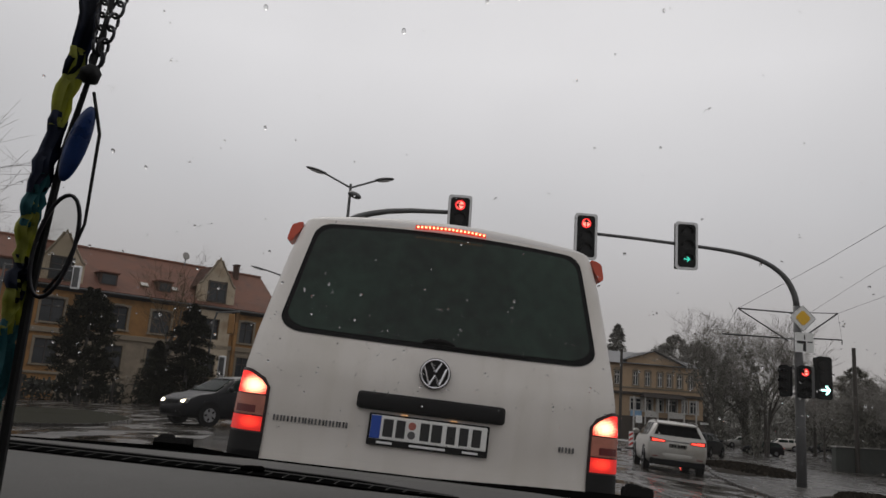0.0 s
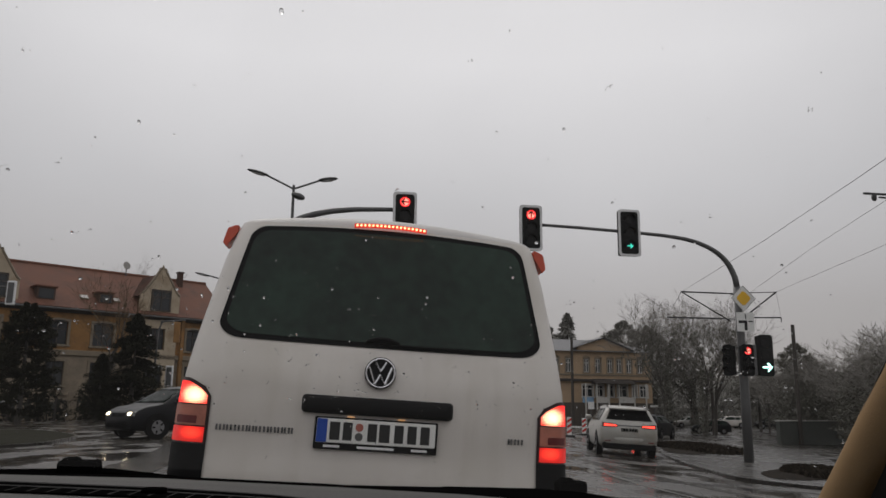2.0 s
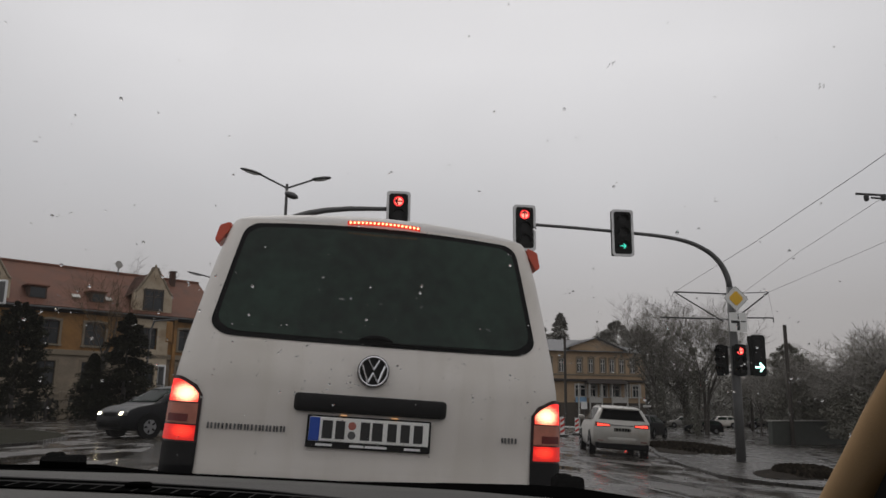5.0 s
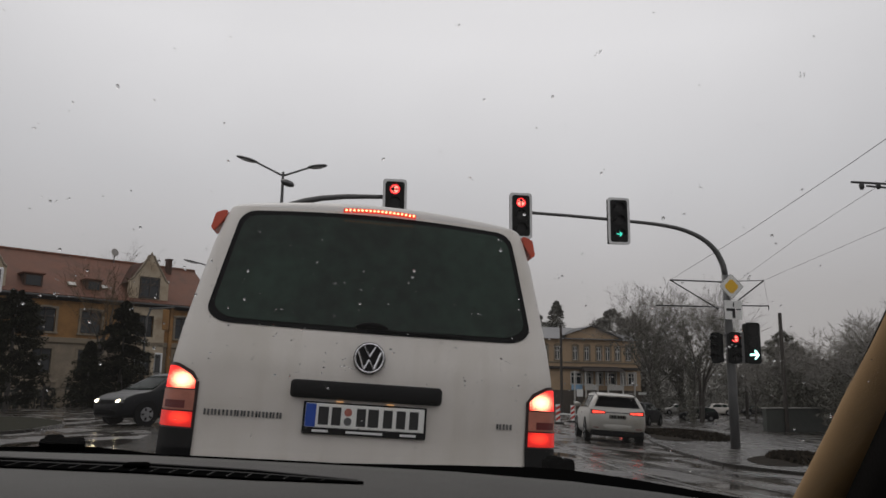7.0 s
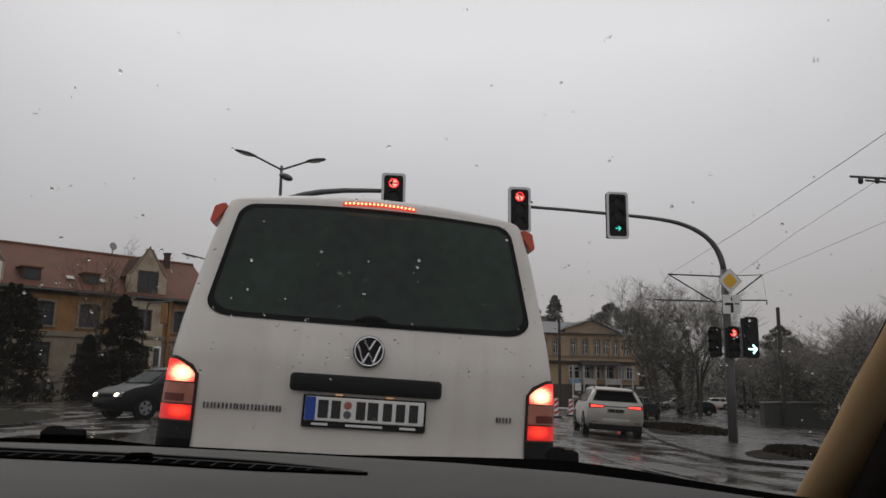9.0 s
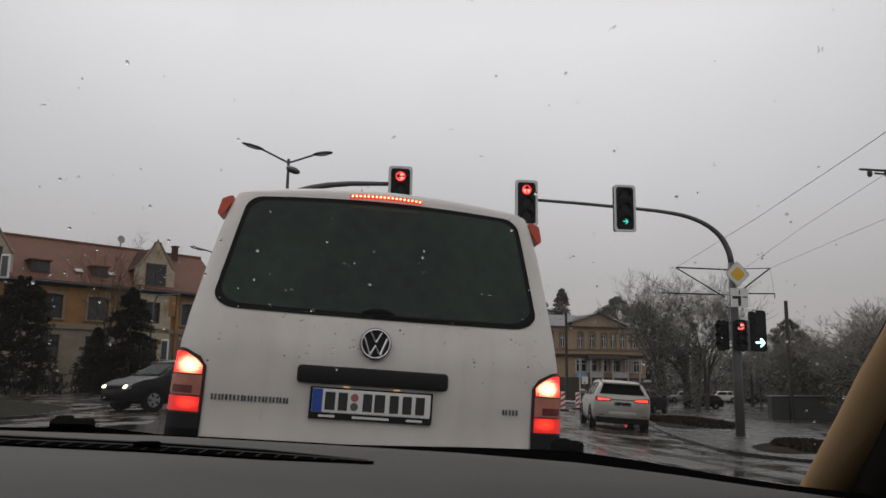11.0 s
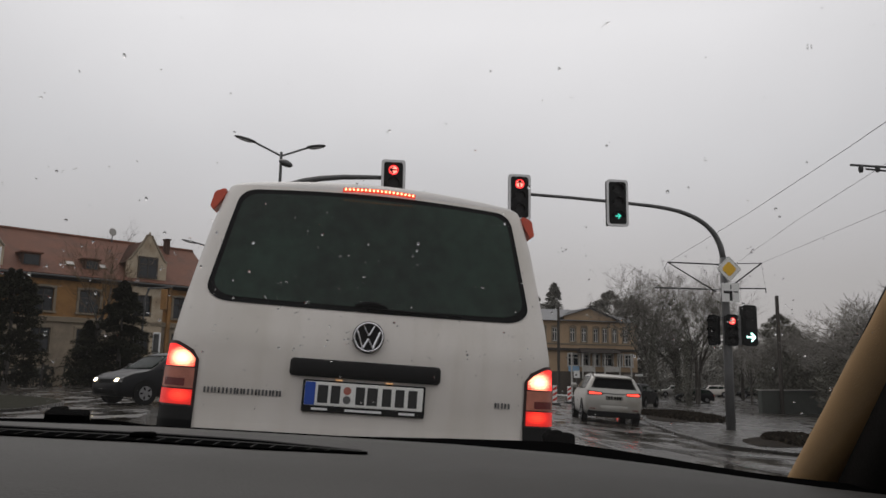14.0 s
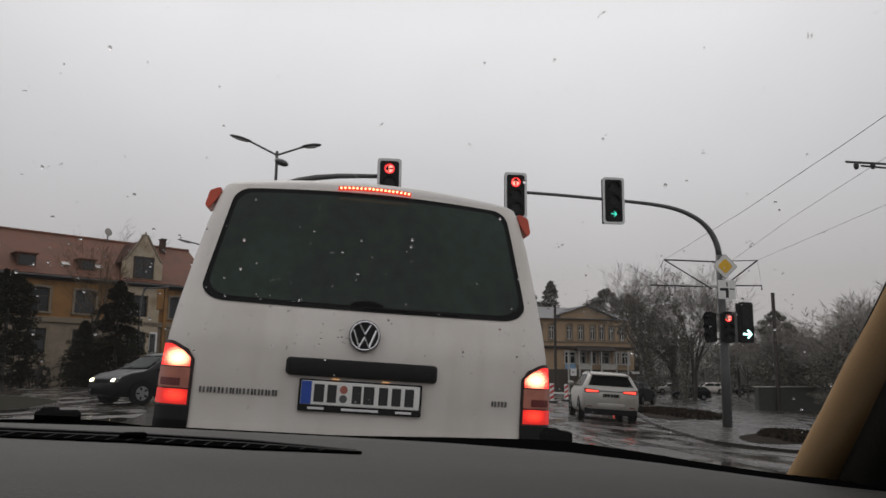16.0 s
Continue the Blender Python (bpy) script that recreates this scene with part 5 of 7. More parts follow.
for xx in (X0, X1 - 0.4):
    bm = bmesh.new()
    vs = [(xx, 0.4, -0.6), (xx, DEPTH, -0.6), (xx, DEPTH, EAVE), (xx, DEPTH / 2, RIDGE - 0.15), (xx, 0.4, EAVE)]
    a = [bm.verts.new(p) for p in vs]
    b = [bm.verts.new((p[0] + 0.4, p[1], p[2])) for p in vs]
    bm.faces.new(a)
    bm.faces.new(b[::-1])
    for i in range(5):
        bm.faces.new((a[i], a[(i + 1) % 5], b[(i + 1) % 5], b[i]))
    part("wall", bm, M_BRICK, house, "ochre brick end wall")
part("wall", nbox((X0, DEPTH, -0.6), (X1, DEPTH + 0.3, EAVE)), M_BRICK, house)
# The topmost strip is dark fascia with the eaves' shadow painted in.
for z0, z1, y0 in ((3.92, 4.28, -0.14), (EAVE - 0.52, EAVE - 0.08, -0.16), (1.28, 1.46, -0.10)):
    part("string_course", nbox((X0 - 0.05, y0, z0), (X1 + 0.05, 0.05, z1), 0.03), M_TRIM if z0 < 6 else M_DARKTRIM, house)
bm = holed_wall(7.62, 10.6, -0.6, EAVE - 0.1, [h for h in holes if h[0] == 8.45], 0.14)
for v in bm.verts:
    v.co.y -= 0.14
part("bay", bm, M_GABLE, house, "pale rendered bay under the gable")
# roof slopes; the front one carries rows of tiles
SL = math.atan2(RIDGE - EAVE, DEPTH / 2)
LEN = math.hypot(RIDGE - EAVE, DEPTH / 2) + 0.5


def slope_matrix(front=True):
    if front:
        return Matrix.Translation((0, -0.40, EAVE - 0.33)) @ pose(0, 0, 0, math.degrees(SL), 0, 0)
    return Matrix.Translation((0, DEPTH + 0.40, EAVE - 0.33)) @ pose(0, 0, 0, 180 - math.degrees(SL), 0, 0)


FS = slope_matrix()
roof = part("roof", nbox((X0 - 0.3, 0, -0.02), (X1 + 0.3, LEN, 0.14), 0, FS), M_TILE, house, "red tiled roof")
part("roof", nbox((X0 - 0.3, 0, -0.14), (X1 + 0.3, LEN, 0.02), 0, slope_matrix(False)), M_TILE, house)
bm = bmesh.new()
rows_n = 17
for j in range(rows_n):
    y = LEN * j / rows_n
    i = 0
    x = X0 - 0.3 + (0.12 if j % 2 else 0)
    while x < X1 + 0.2:
        box(bm, (x + 0.006, y, 0.135), (x + 0.234, y + LEN / rows_n + 0.04, 0.175), 0, FS @ pose(0, 0, 0, -1.5, 0, 0))
        x += 0.24
tiles = part("roof_tiles", bm, M_TILE, roof, "rows of red clay tiles")
tiles["kind"] = "stuff"
part("ridge", ntube([(X0 - 0.3, DEPTH / 2, RIDGE + 0.12), (X1 + 0.3, DEPTH / 2, RIDGE + 0.12)], 0.14, 8), M_TILE, roof)
part("gutter", ntube([(X0 - 0.3, -0.45, EAVE - 0.30), (X1 + 0.3, -0.45, EAVE - 0.30)], 0.075, 8), M_STEEL, house)


def gable(xc, half, z0, zs, zp):
    """A masonry gable over the eaves with a window, shoulders at zs and peak at zp, and its own little roof."""
    bm = bmesh.new()
    prism(bm, [(xc - half, z0), (xc - half, zs), (xc - half * 0.86, zs + 0.16), (xc - 0.24, zp - 0.25), (xc - 0.17, zp), (xc + 0.17, zp), (xc + 0.24, zp - 0.25), (xc + half * 0.86, zs + 0.16), (xc + half, zs), (xc + half, z0)], -0.12, 0.3)
    g = part("gable", bm, M_GABLE, house, "pale stepped gable")
    bm = bmesh.new()
    for s in (-1, 1):
        tube(bm, [(xc + s * half, -0.10, zs + 0.04), (xc + s * half * 0.86, -0.10, zs + 0.20), (xc + s * 0.26, -0.10, zp - 0.20), (xc + s * 0.17, -0.1, zp + 0.05)], 0.09, 6)
    part("coping", bm, M_TRIM, g)
    bm = bmesh.new()
    disc(bm, (xc, -0.08, zp + 0.14), (0, 0, 1), 0.13, 0.26, 8, 0.04)
    part("finial", bm, M_TRIM, g)
    bm = bmesh.new()
    yb = 3.6
    for s in (-1, 1):
        vs = [(xc, 0.2, zp - 0.30), (xc, yb, zp - 0.30), (xc + s * (half + 0.05), yb * 0.45, zs - 0.1), (xc + s * (half + 0.05), 0.2, zs - 0.1)]
        bm.faces.new([bm.verts.new(p) for p in vs])
    bmesh.ops.solidify(bm, geom=bm.faces[:], thickness=0.1)
    part("gable_roof", bm, M_TILE, g)
    wx0, wx1, wz0, wz1 = xc - 0.62, xc + 0.62, 7.50, 8.80
    w = part("gable_window", nbox((wx0, -0.16, wz0), (wx1, -0.135, wz1)), M_PANE, g, "dark gable window")
    return g, (wx0, wx1, wz0, wz1)


for xc in (9.24, -1.58, -11.6):
    g, (a, b, c, d) = gable(xc, 1.42, EAVE - 0.3, 8.55, 10.5)
    bm = bmesh.new()
    for lo, hi in (((a - 0.14, -0.20, c - 0.12), (b + 0.14, -0.12, c)), ((a - 0.12, -0.19, c), (a, -0.12, d + 0.1)), ((b, -0.19, c), (b + 0.12, -0.12, d + 0.1)), ((a - 0.12, -0.19, d), (b + 0.12, -0.12, d + 0.14)), (((a + b) / 2 - 0.04, -0.19, c), ((a + b) / 2 + 0.04, -0.15, d)), ((a, -0.19, c + 0.85), (b, -0.15, c + 0.92))):
        box(bm, lo, hi)
    part("window_frame", bm, M_DARKTRIM, g)


def roof_at(z):
    return (z - EAVE + 0.33) / math.tan(SL) - 0.40 - 0.14 / math.sin(SL)


for x0, x1, z0, z1 in ((1.0, 2.15, 7.55, 8.35), (5.0, 6.0, 7.65, 8.35), (-5.4, -4.3, 7.6, 8.35), (-8.2, -7.1, 7.6, 8.35)):
    y0 = roof_at(z0)
    d = part("dormer", nbox((x0, y0 - 0.05, z0 - 0.1), (x1, y0 + 1.4, z1), 0.02), M_DORMER, house, "low dark dormer")
    part("dormer_window", nbox((x0 + 0.12, y0 - 0.075, z0 + 0.05), (x1 - 0.12, y0 - 0.04, z1 - 0.12)), M_PANE, d)
    part("dormer_roof", nbox((x0 - 0.12, y0 - 0.16, z1), (x1 + 0.12, y0 + 1.6, z1 + 0.09)), M_TILE, d)
for x0, x1, z in ((3.88, 4.45, 7.83), (6.12, 6.62, 7.83), (-3.4, -2.9, 7.85)):
    y = (z - EAVE + 0.33) / math.sin(SL)
    sk = part("skylight", nbox((x0, y - 0.24, 0.10), (x1, y + 0.24, 0.24), 0.01, FS), M_STONE, house, "pale roof skylight")
    part("skylight_pane", nbox((x0 + 0.05, y - 0.19, 0.225), (x1 - 0.05, y + 0.19, 0.246), 0, FS), M_STONEPALE, sk)
for x in (12.2,):
    ch = part("chimney", nbox((x - 0.17, DEPTH / 2 - 0.9, RIDGE - 0.9), (x + 0.17, DEPTH / 2 - 0.4, RIDGE + 0.62), 0.02), M_DORMER, house, "brick chimney")
    part("chimney_cap", nbox((x - 0.22, DEPTH / 2 - 0.96, RIDGE + 0.62), (x + 0.22, DEPTH / 2 - 0.34, RIDGE + 0.72)), M_DORMER, ch)
part("entrance_pier", nbox((10.9, -0.3, -0.5), (11.15, 0.0, 6.9), 0.02), M_BRICK, house)

bm = bmesh.new()
disc(bm, (8.11, 3.96, 11.1), (0.25, -1, 0.25), 0.30, 0.05, 20)
dish = part("satellite_dish", bm, M_CONCRETE, house, "grey satellite dish on the ridge")
part("dish_pole", ntube([(8.11, 4.02, 9.4), (8.11, 4.02, 11.1)], 0.04, 6), M_STEEL, dish)

# ---------------- yellow brick villa ----------------
VILLA = wall_matrix((30.55, 88.2), (0.993, 0.12))
villa = thing("yellow_villa", "yellow brick villa with low pediment and glazed ground floor", "house", VILLA)
holes = [(x - 0.33, x + 0.33, 4.95, 6.6) for x in (-6.2, -4.6, -2.26, -0.73, 0.85, 2.07, 3.37, 4.83)] + [(a, b, 2.05, 3.45) for a, b in ((-7.3, -5.9), (-2.85, -1.5), (-1.1, -0.15), (0.45, 1.2), (1.75, 3.0), (3.75, 4.3), (4.75, 5.7))]
bm = holed_wall(-8.0, 6.4, -2.4, 7.5, holes, 0.4)
part("wall", bm, M_YBRICK, villa, "yellow brick front wall")
bm = bmesh.new()
prism(bm, [(-3.4, 7.5), (-3.4, 8.0), (0.0, 9.05), (3.6, 7.75), (3.6, 7.5)], 0.0, 0.4)
part("pediment", bm, M_YBRICK, villa, "shallow yellow brick pediment")
for lo, hi in (((-8.0, 0.4, -2.4), (-7.6, 11, 7.5)), ((6.0, 0.4, -2.4), (6.4, 11, 7.5)), ((-8.0, 10.6, -2.4), (6.4, 11, 7.5))):
    part("wall", nbox(lo, hi), M_YBRICK, villa)
for i, (a, b, c, d) in enumerate(holes):
    if c > 4:
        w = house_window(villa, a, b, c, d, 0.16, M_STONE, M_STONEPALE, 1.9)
        bm = bmesh.new()
        tube(bm, [((a + b) / 2 + 0.44 * math.cos(t), -0.04, d + 0.30 * math.sin(t)) for t in span(0, math.pi, 8)], 0.06, 6)
        part("arch", bm, M_TRIM, w)
    else:
        house_window(villa, a, b, c, d, 0.14, M_STONEPALE, M_STONEPALE, 1.4)
part("cornice", nbox((-8.1, -0.35, 3.85), (6.5, 0.1, 4.15), 0.04), M_DARKTRIM, villa, "dark ground floor cornice")
part("string_course", nbox((-8.05, -0.08, 4.55), (6.45, 0.02, 4.75), 0.02), M_TRIM, villa)
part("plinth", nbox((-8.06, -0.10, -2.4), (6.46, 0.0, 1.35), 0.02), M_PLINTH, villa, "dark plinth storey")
for x in (-2.9, -1.45, 0.1, 1.45, 3.45, 5.0):
    part("porch_post", nbox((x - 0.08, -1.1, -1.6), (x + 0.08, -0.94, 3.62), 0.02), M_STONEPALE, villa)
for x0, x1 in ((-1.37, 0.02), (1.53, 3.37)):
    part("porch_panel", nbox((x0, -1.05, 1.35), (x1, -0.98, 2.0), 0.01), M_STONEPALE, villa, "white porch panel")
part("porch_panel", nbox((-2.9, -0.14, 1.35), (-1.5, -0.04, 2.0), 0.01), M_SIGNBLUE, villa, "pale blue panel")
bm = bmesh.new()
vs = [bm.verts.new(p) for p in ((-1.75, -1.35, 3.62), (3.75, -1.35, 3.62), (3.75, 0.0, 3.62), (-1.75, 0.0, 3.62), (-1.4, 0.0, 4.22), (3.4, 0.0, 4.22))]
for f in ((0, 1, 5, 4), (1, 2, 5), (3, 0, 4), (3, 2, 1, 0), (2, 3, 4, 5)):
    bm.faces.new([vs[i] for i in f])
part("porch_roof", bm, M_DARKTRIM, villa, "dark sloping porch roof")
bm = bmesh.new()
for s, xe, ze in ((-1, -4.0, 7.85), (1, 4.1, 7.6)):
    vs = [(0, -0.5, 9.22), (0, 6, 9.22), (xe, 6, ze), (xe, -0.5, ze)]
    bm.faces.new([bm.verts.new(p) for p in vs])
bmesh.ops.solidify(bm, geom=bm.faces[:], thickness=0.18)
part("roof", bm, M_SLATE, villa, "grey pediment roof")
bm = bmesh.new()
vs = [bm.verts.new(p) for p in ((-8.5, -0.5, 7.45), (6.9, -0.5, 7.45), (6.9, 11.5, 7.45), (-8.5, 11.5, 7.45), (-5, 5.5, 9.3), (3.4, 5.5, 9.3))]
for f in ((0, 1, 5, 4), (1, 2, 5), (2, 3, 4, 5), (3, 0, 4), (3, 2, 1, 0)):
    bm.faces.new([vs[i] for i in f])
part("roof", bm, M_SLATE, villa, "low grey hipped roof")
part("finial", ntube([(0, -0.3, 9.1), (0, -0.3, 9.9)], [0.06, 0.02], 6), M_DARKTRIM, villa)

# ---------------- paving, islands, lines ----------------
def kerb_ring(parent, outline, width=0.14, high=0.068, length=1.0):
    """Kerb stones laid round an outline."""
    n = len(outline)
    for i in range(n):
        a, b = Vector(outline[i]), Vector(outline[(i + 1) % n])
        k = max(1, int((b - a).length / length))
        for j in range(k):
            p, q = a + (b - a) * (j / k), a + (b - a) * ((j + 0.985) / k)
            d = (q - p).normalized()
            s = Vector((-d.y, d.x)) * width / 2
            bm = bmesh.new()
            vs = []
            for c, zz in ((p - s, 0), (p + s, 0), (q + s, 0), (q - s, 0)):
                vs.append((bm.verts.new((c.x, c.y, height(c.x) - 0.1)), bm.verts.new((c.x, c.y, height(c.x) + high))))
            bm.faces.new([v[1] for v in vs])
            for t in range(4):
                bm.faces.new((vs[t][0], vs[(t + 1) % 4][0], vs[(t + 1) % 4][1], vs[t][1]))
            part("kerb_stone", bm, M_KERB, parent)


def smooth_loop(pts, n=5):
    out = []
    k = len(pts)
    for i in range(k):
        p0, p1, p2, p3 = (Vector(pts[(i + j) % k]) for j in (-1, 0, 1, 2))
        for t in range(n):
            t = t / n
            out.append(0.5 * ((2 * p1) + (p2 - p0) * t + (2 * p0 - 5 * p1 + 4 * p2 - p3) * t * t + (3 * p1 - p0 - 3 * p2 + p3) * t ** 3))
    return out


def sheet(name, outline, lift, material, parent=None, bumpy=0.0):
    """A sheet that follows the ground inside an outline."""
    cx, cy = sum(p[0] for p in outline) / len(outline), sum(p[1] for p in outline) / len(outline)
    bm = bmesh.new()
    rings = []
    for k in span(0, 1, 6):
        f = 1 - k * 0.97
        rings.append([bm.verts.new((cx + (p[0] - cx) * f, cy + (p[1] - cy) * f, height(cx + (p[0] - cx) * f) + lift + bumpy * math.sin(k * 1.5) * (0.7 + 0.6 * noise.noise(Vector((p[0], p[1], k)))))) for p in outline])
    n = len(outline)
    for r, s in zip(rings, rings[1:]):
        for i in range(n):
            bm.faces.new((r[i], r[(i + 1) % n], s[(i + 1) % n], s[i]))
    bm.faces.new(rings[-1])
    return part(name, bm, material, parent, smooth=True)


isl = smooth_loop([(14.6, 32.9), (11.2, 24.0), (9.55, 18.7), (8.75, 15.3), (8.5, 12.6), (10.4, 11.9), (14.8, 19.0), (20.5, 29.0), (26.0, 40.5), (25.0, 50.0), (19.0, 42.0)])
island = tagged(sheet("pavement", isl, 0.065, M_PAVE), "wet grey paved traffic island with kerb stones", "traffic island", kind="structure")
kerb_ring(island, isl)
for o, nm in (([(12.9, 28.2), (11.35, 23.6), (12.2, 23.3), (14.8, 26.6), (17.6, 30.3), (20.05, 37.4), (18.3, 39.1), (15.6, 33.4)], 0), ([(10.0, 15.0), (9.3, 12.9), (10.8, 13.7), (13.2, 17.1), (14.7, 19.5), (12.6, 18.0)], 1)):
    tagged(sheet("soil_bed", smooth_loop(o, 4), 0.075, M_SOIL, None, 0.13), "bare wet brown soil in the traffic island", "soil bed", kind="structure")
random.seed(31)
bm = bmesh.new()
for cx, cy, lx, ly, rot, n in ((15.6, 30.5, 2.0, 6.5, -22, 1900), (11.9, 15.9, 0.8, 2.9, -33, 600)):
    for i in range(n):
        a, r = random.uniform(0, 6.3), math.sqrt(random.random()) * 0.95
        u, v = lx * r * math.cos(a), ly * r * math.sin(a)
        x, y = cx + u * math.cos(radians(rot)) - v * math.sin(radians(rot)), cy + u * math.sin(radians(rot)) + v * math.cos(radians(rot))
        z = height(x) + 0.09 + 0.09 * (1 - r * r)
        m = Euler((random.uniform(-0.7, 0.7), random.uniform(-0.7, 0.7), random.uniform(0, 6))).to_matrix()
        s = random.uniform(0.05, 0.13)
        bm.faces.new([bm.verts.new(Vector((x, y, z)) + m @ Vector(q) * s) for q in ((-0.6, 0, -0.8), (0.6, 0, -0.8), (0.3, 0.1, 1.1), (-0.4, -0.1, 0.9))])
tagged(part("ground_cover", bm, M_DEADLEAF, None), "sparse dead ground-cover plants on bare soil", "plants", kind="stuff")
left_isl = smooth_loop([(-7.5, 15.6), (-7.4, 17.6), (-8.0, 20.6), (-10.6, 25.2), (-12.6, 26.8), (-15.5, 25.0), (-13.0, 18.0), (-9.5, 14.5)])
M_GRASS = mat("wet winter grass", (0.016, 0.0155, 0.009), 0.95, spec=0.05, vary=0.35, scale=3, bump=0.4, bump_scale=30)
gi = tagged(sheet("grass_island", left_isl, 0.07, M_GRASS, None, 0.05), "dull green grass on a kerbed traffic island", "traffic island", kind="structure")
kerb_ring(gi, left_isl)


def band(name, pts, width, material, lift=0.004):
    """A strip on the road along points of x, y."""
    bm = bmesh.new()
    pts = [Vector(p) for p in pts]
    fine = []
    for i in range(len(pts) - 1):
        p0, p1, p2, p3 = (pts[max(0, min(i + j, len(pts) - 1))] for j in (-1, 0, 1, 2))
        for t in range(8):
            t = t / 8
            fine.append(0.5 * ((2 * p1) + (p2 - p0) * t + (2 * p0 - 5 * p1 + 4 * p2 - p3) * t * t + (3 * p1 - p0 - 3 * p2 + p3) * t ** 3))
    fine.append(pts[-1])
    rows = []
    for i, p in enumerate(fine):
        d = (fine[min(i + 1, len(fine) - 1)] - fine[max(i - 1, 0)]).normalized()
        s = Vector((-d.y, d.x)) * width / 2
        rows.append([(q.x, q.y, height(q.x) + lift) for q in (p - s, p - s * 0.3, p + s * 0.3, p + s)])
    grid(bm, rows)
    return tagged(part(name, bm, material, None, smooth=True), kind="structure")


M_BED = mat("wet concrete track bed", (0.040, 0.036, 0.030), 0.2, spec=0.15, vary=0.3, scale=0.8, bump=0.05, bump_scale=20, dirt=(0.020, 0.0175, 0.0145, 1.0))
band("track_bed", [(-22, 33.5), (-14.5, 33.2), (-10.0, 29.0), (-6.8, 24.0), (-4.2, 17.0), (-3.4, 9.0), (-3.2, -10)], 0.9, M_BED)["label"] = "pale wet strip along a curved tram track"
band("track_bed", [(-24, 37.9), (-15.0, 37.6), (-10.0, 34.0), (-5.6, 27.0), (-2.0, 17.0), (-1.4, 9.0)], 0.8, M_BED)["label"] = "pale wet strip along a curved tram track"
band("track_bed", [(-16, 14.2), (-9.0, 14.0), (-6.1, 15.3), (-4.6, 20.0), (-3.4, 27.0)], 0.7, M_BED)["label"] = "pale wet strip along a curved tram track"
band("road_marking", [(5.6, 16.5), (5.35, 13.1), (5.2, 10.6), (5.4, 7.5), (5.7, 3.0)], 0.13, M_MARK)["label"] = "worn white lane line on wet asphalt"
# Pale bands that paint the sky's reflection onto the wet road.
M_SKYSTREAK = mat("painted sky streak", (0.036, 0.033, 0.029), 0.2, spec=0.15, vary=0.4, scale=1.3, dirt=(0.018, 0.0165, 0.0145, 1.0))
for pts, w in (([(6.6, 26), (6.2, 17), (6.35, 12), (6.9, 7), (7.7, 1)], 0.30), ([(11.0, 9.5), (8.9, 10.4), (6.4, 11.3), (4.0, 12.8)], 0.22)):
    band("sky_streak", pts, w, M_SKYSTREAK, 0.003)["label"] = "pale streak of reflected sky painted on wet asphalt"
for y in (18.5, 23.5, 28.5, 33.5, 38.5):
    band("road_marking", [(5.9 + (y - 18) * 0.22, y), (6.3 + (y - 18) * 0.22, y + 1.8)], 0.13, M_MARK)["label"] = "short worn white lane dash"
for x in (4.6, 5.35, 6.1, 6.85, 7.6):
    band("road_marking", [(x, 17.6), (x + 0.35, 17.7)], 0.35, M_MARK)["label"] = "worn white crossing mark"

# low dark wall beyond the crossing
low_wall = tagged(part("garden_wall", nbox((0, -0.18, -0.6), (10.5, 0.18, 1.72), 0.03, pose(31.7, 51.9, -1.66, 0, 0, 25)), M_BIN, None), "low dark green wall with a pale coping beside the road", "wall", kind="structure")
part("coping", nbox((-0.05, -0.24, 1.72), (10.55, 0.24, 1.80), 0.02, pose(31.7, 51.9, -1.66, 0, 0, 25)), M_CONCRETE, low_wall)
low_wall2 = thing("hedge_fence", "dark hedge and fence along the foot of the house", "hedge", HOUSE @ Matrix.Translation((0, -5.5, 0)))
random.seed(21)
bm = bmesh.new()
for i in range(2600):
    x, y, z = random.uniform(-14, 13.5), random.uniform(-0.4, 0.4), random.uniform(-0.2, 1.0)
    r = random.uniform(0.08, 0.2)
    a = Euler((random.uniform(0, 6), random.uniform(0, 6), random.uniform(0, 6))).to_matrix()
    bm.faces.new([bm.verts.new(Vector((x, y, z)) + a @ Vector(q) * r) for q in ((-1, -0.4, 0), (1, -0.4, 0.1), (1, 0.4, 0), (-1, 0.4, 0.1))])
part("foliage", bm, M_HEDGE, low_wall2)
for x in [-14 + 2.5 * i for i in range(12)]:
    part("fence_post", nbox((x - 0.05, -0.5, -0.4), (x + 0.05, -0.4, 1.2)), M_DARKTRIM, low_wall2)
for x in (-6.5, 1.9):
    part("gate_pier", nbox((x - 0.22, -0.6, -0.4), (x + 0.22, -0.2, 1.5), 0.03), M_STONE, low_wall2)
far_signal(-11.6, 43.6, height(-11.6), ((-11.7, 43.5, 2.45), (-10.6, 43.5, 2.45)))
for t in (thing("overhead_bracket", "grey pole with a short horizontal arm by the hedge", "pole"),):
    part("post", ntube([(-11.45, 43.4, height(-11.4)), (-11.4, 43.4, 5.0), (-11.2, 43.4, 5.65)], 0.06, 8), M_STEEL, t)
    part("arm", ntube([(-11.3, 43.4, 5.62), (-9.9, 43.4, 5.74)], 0.05, 8), M_STEEL, t)
    # Ochre box added in place of a brick panel of the house behind.
    part("brick_panel", nbox((-10.5, 43.3, 4.4), (-10.15, 43.5, 5.6), 0.04), M_BRICK, t)
far_signal(-21.0, 37.3, -0.2, ((-17.25, 37.3, 6.31),), arm_to=(-17.2, 6.6))


# ---------------- small street things across the junction ----------------
M_REDPAINT = mat("red reflective stripe", (0.5, 0.03, 0.02), 0.5, vary=0.1)


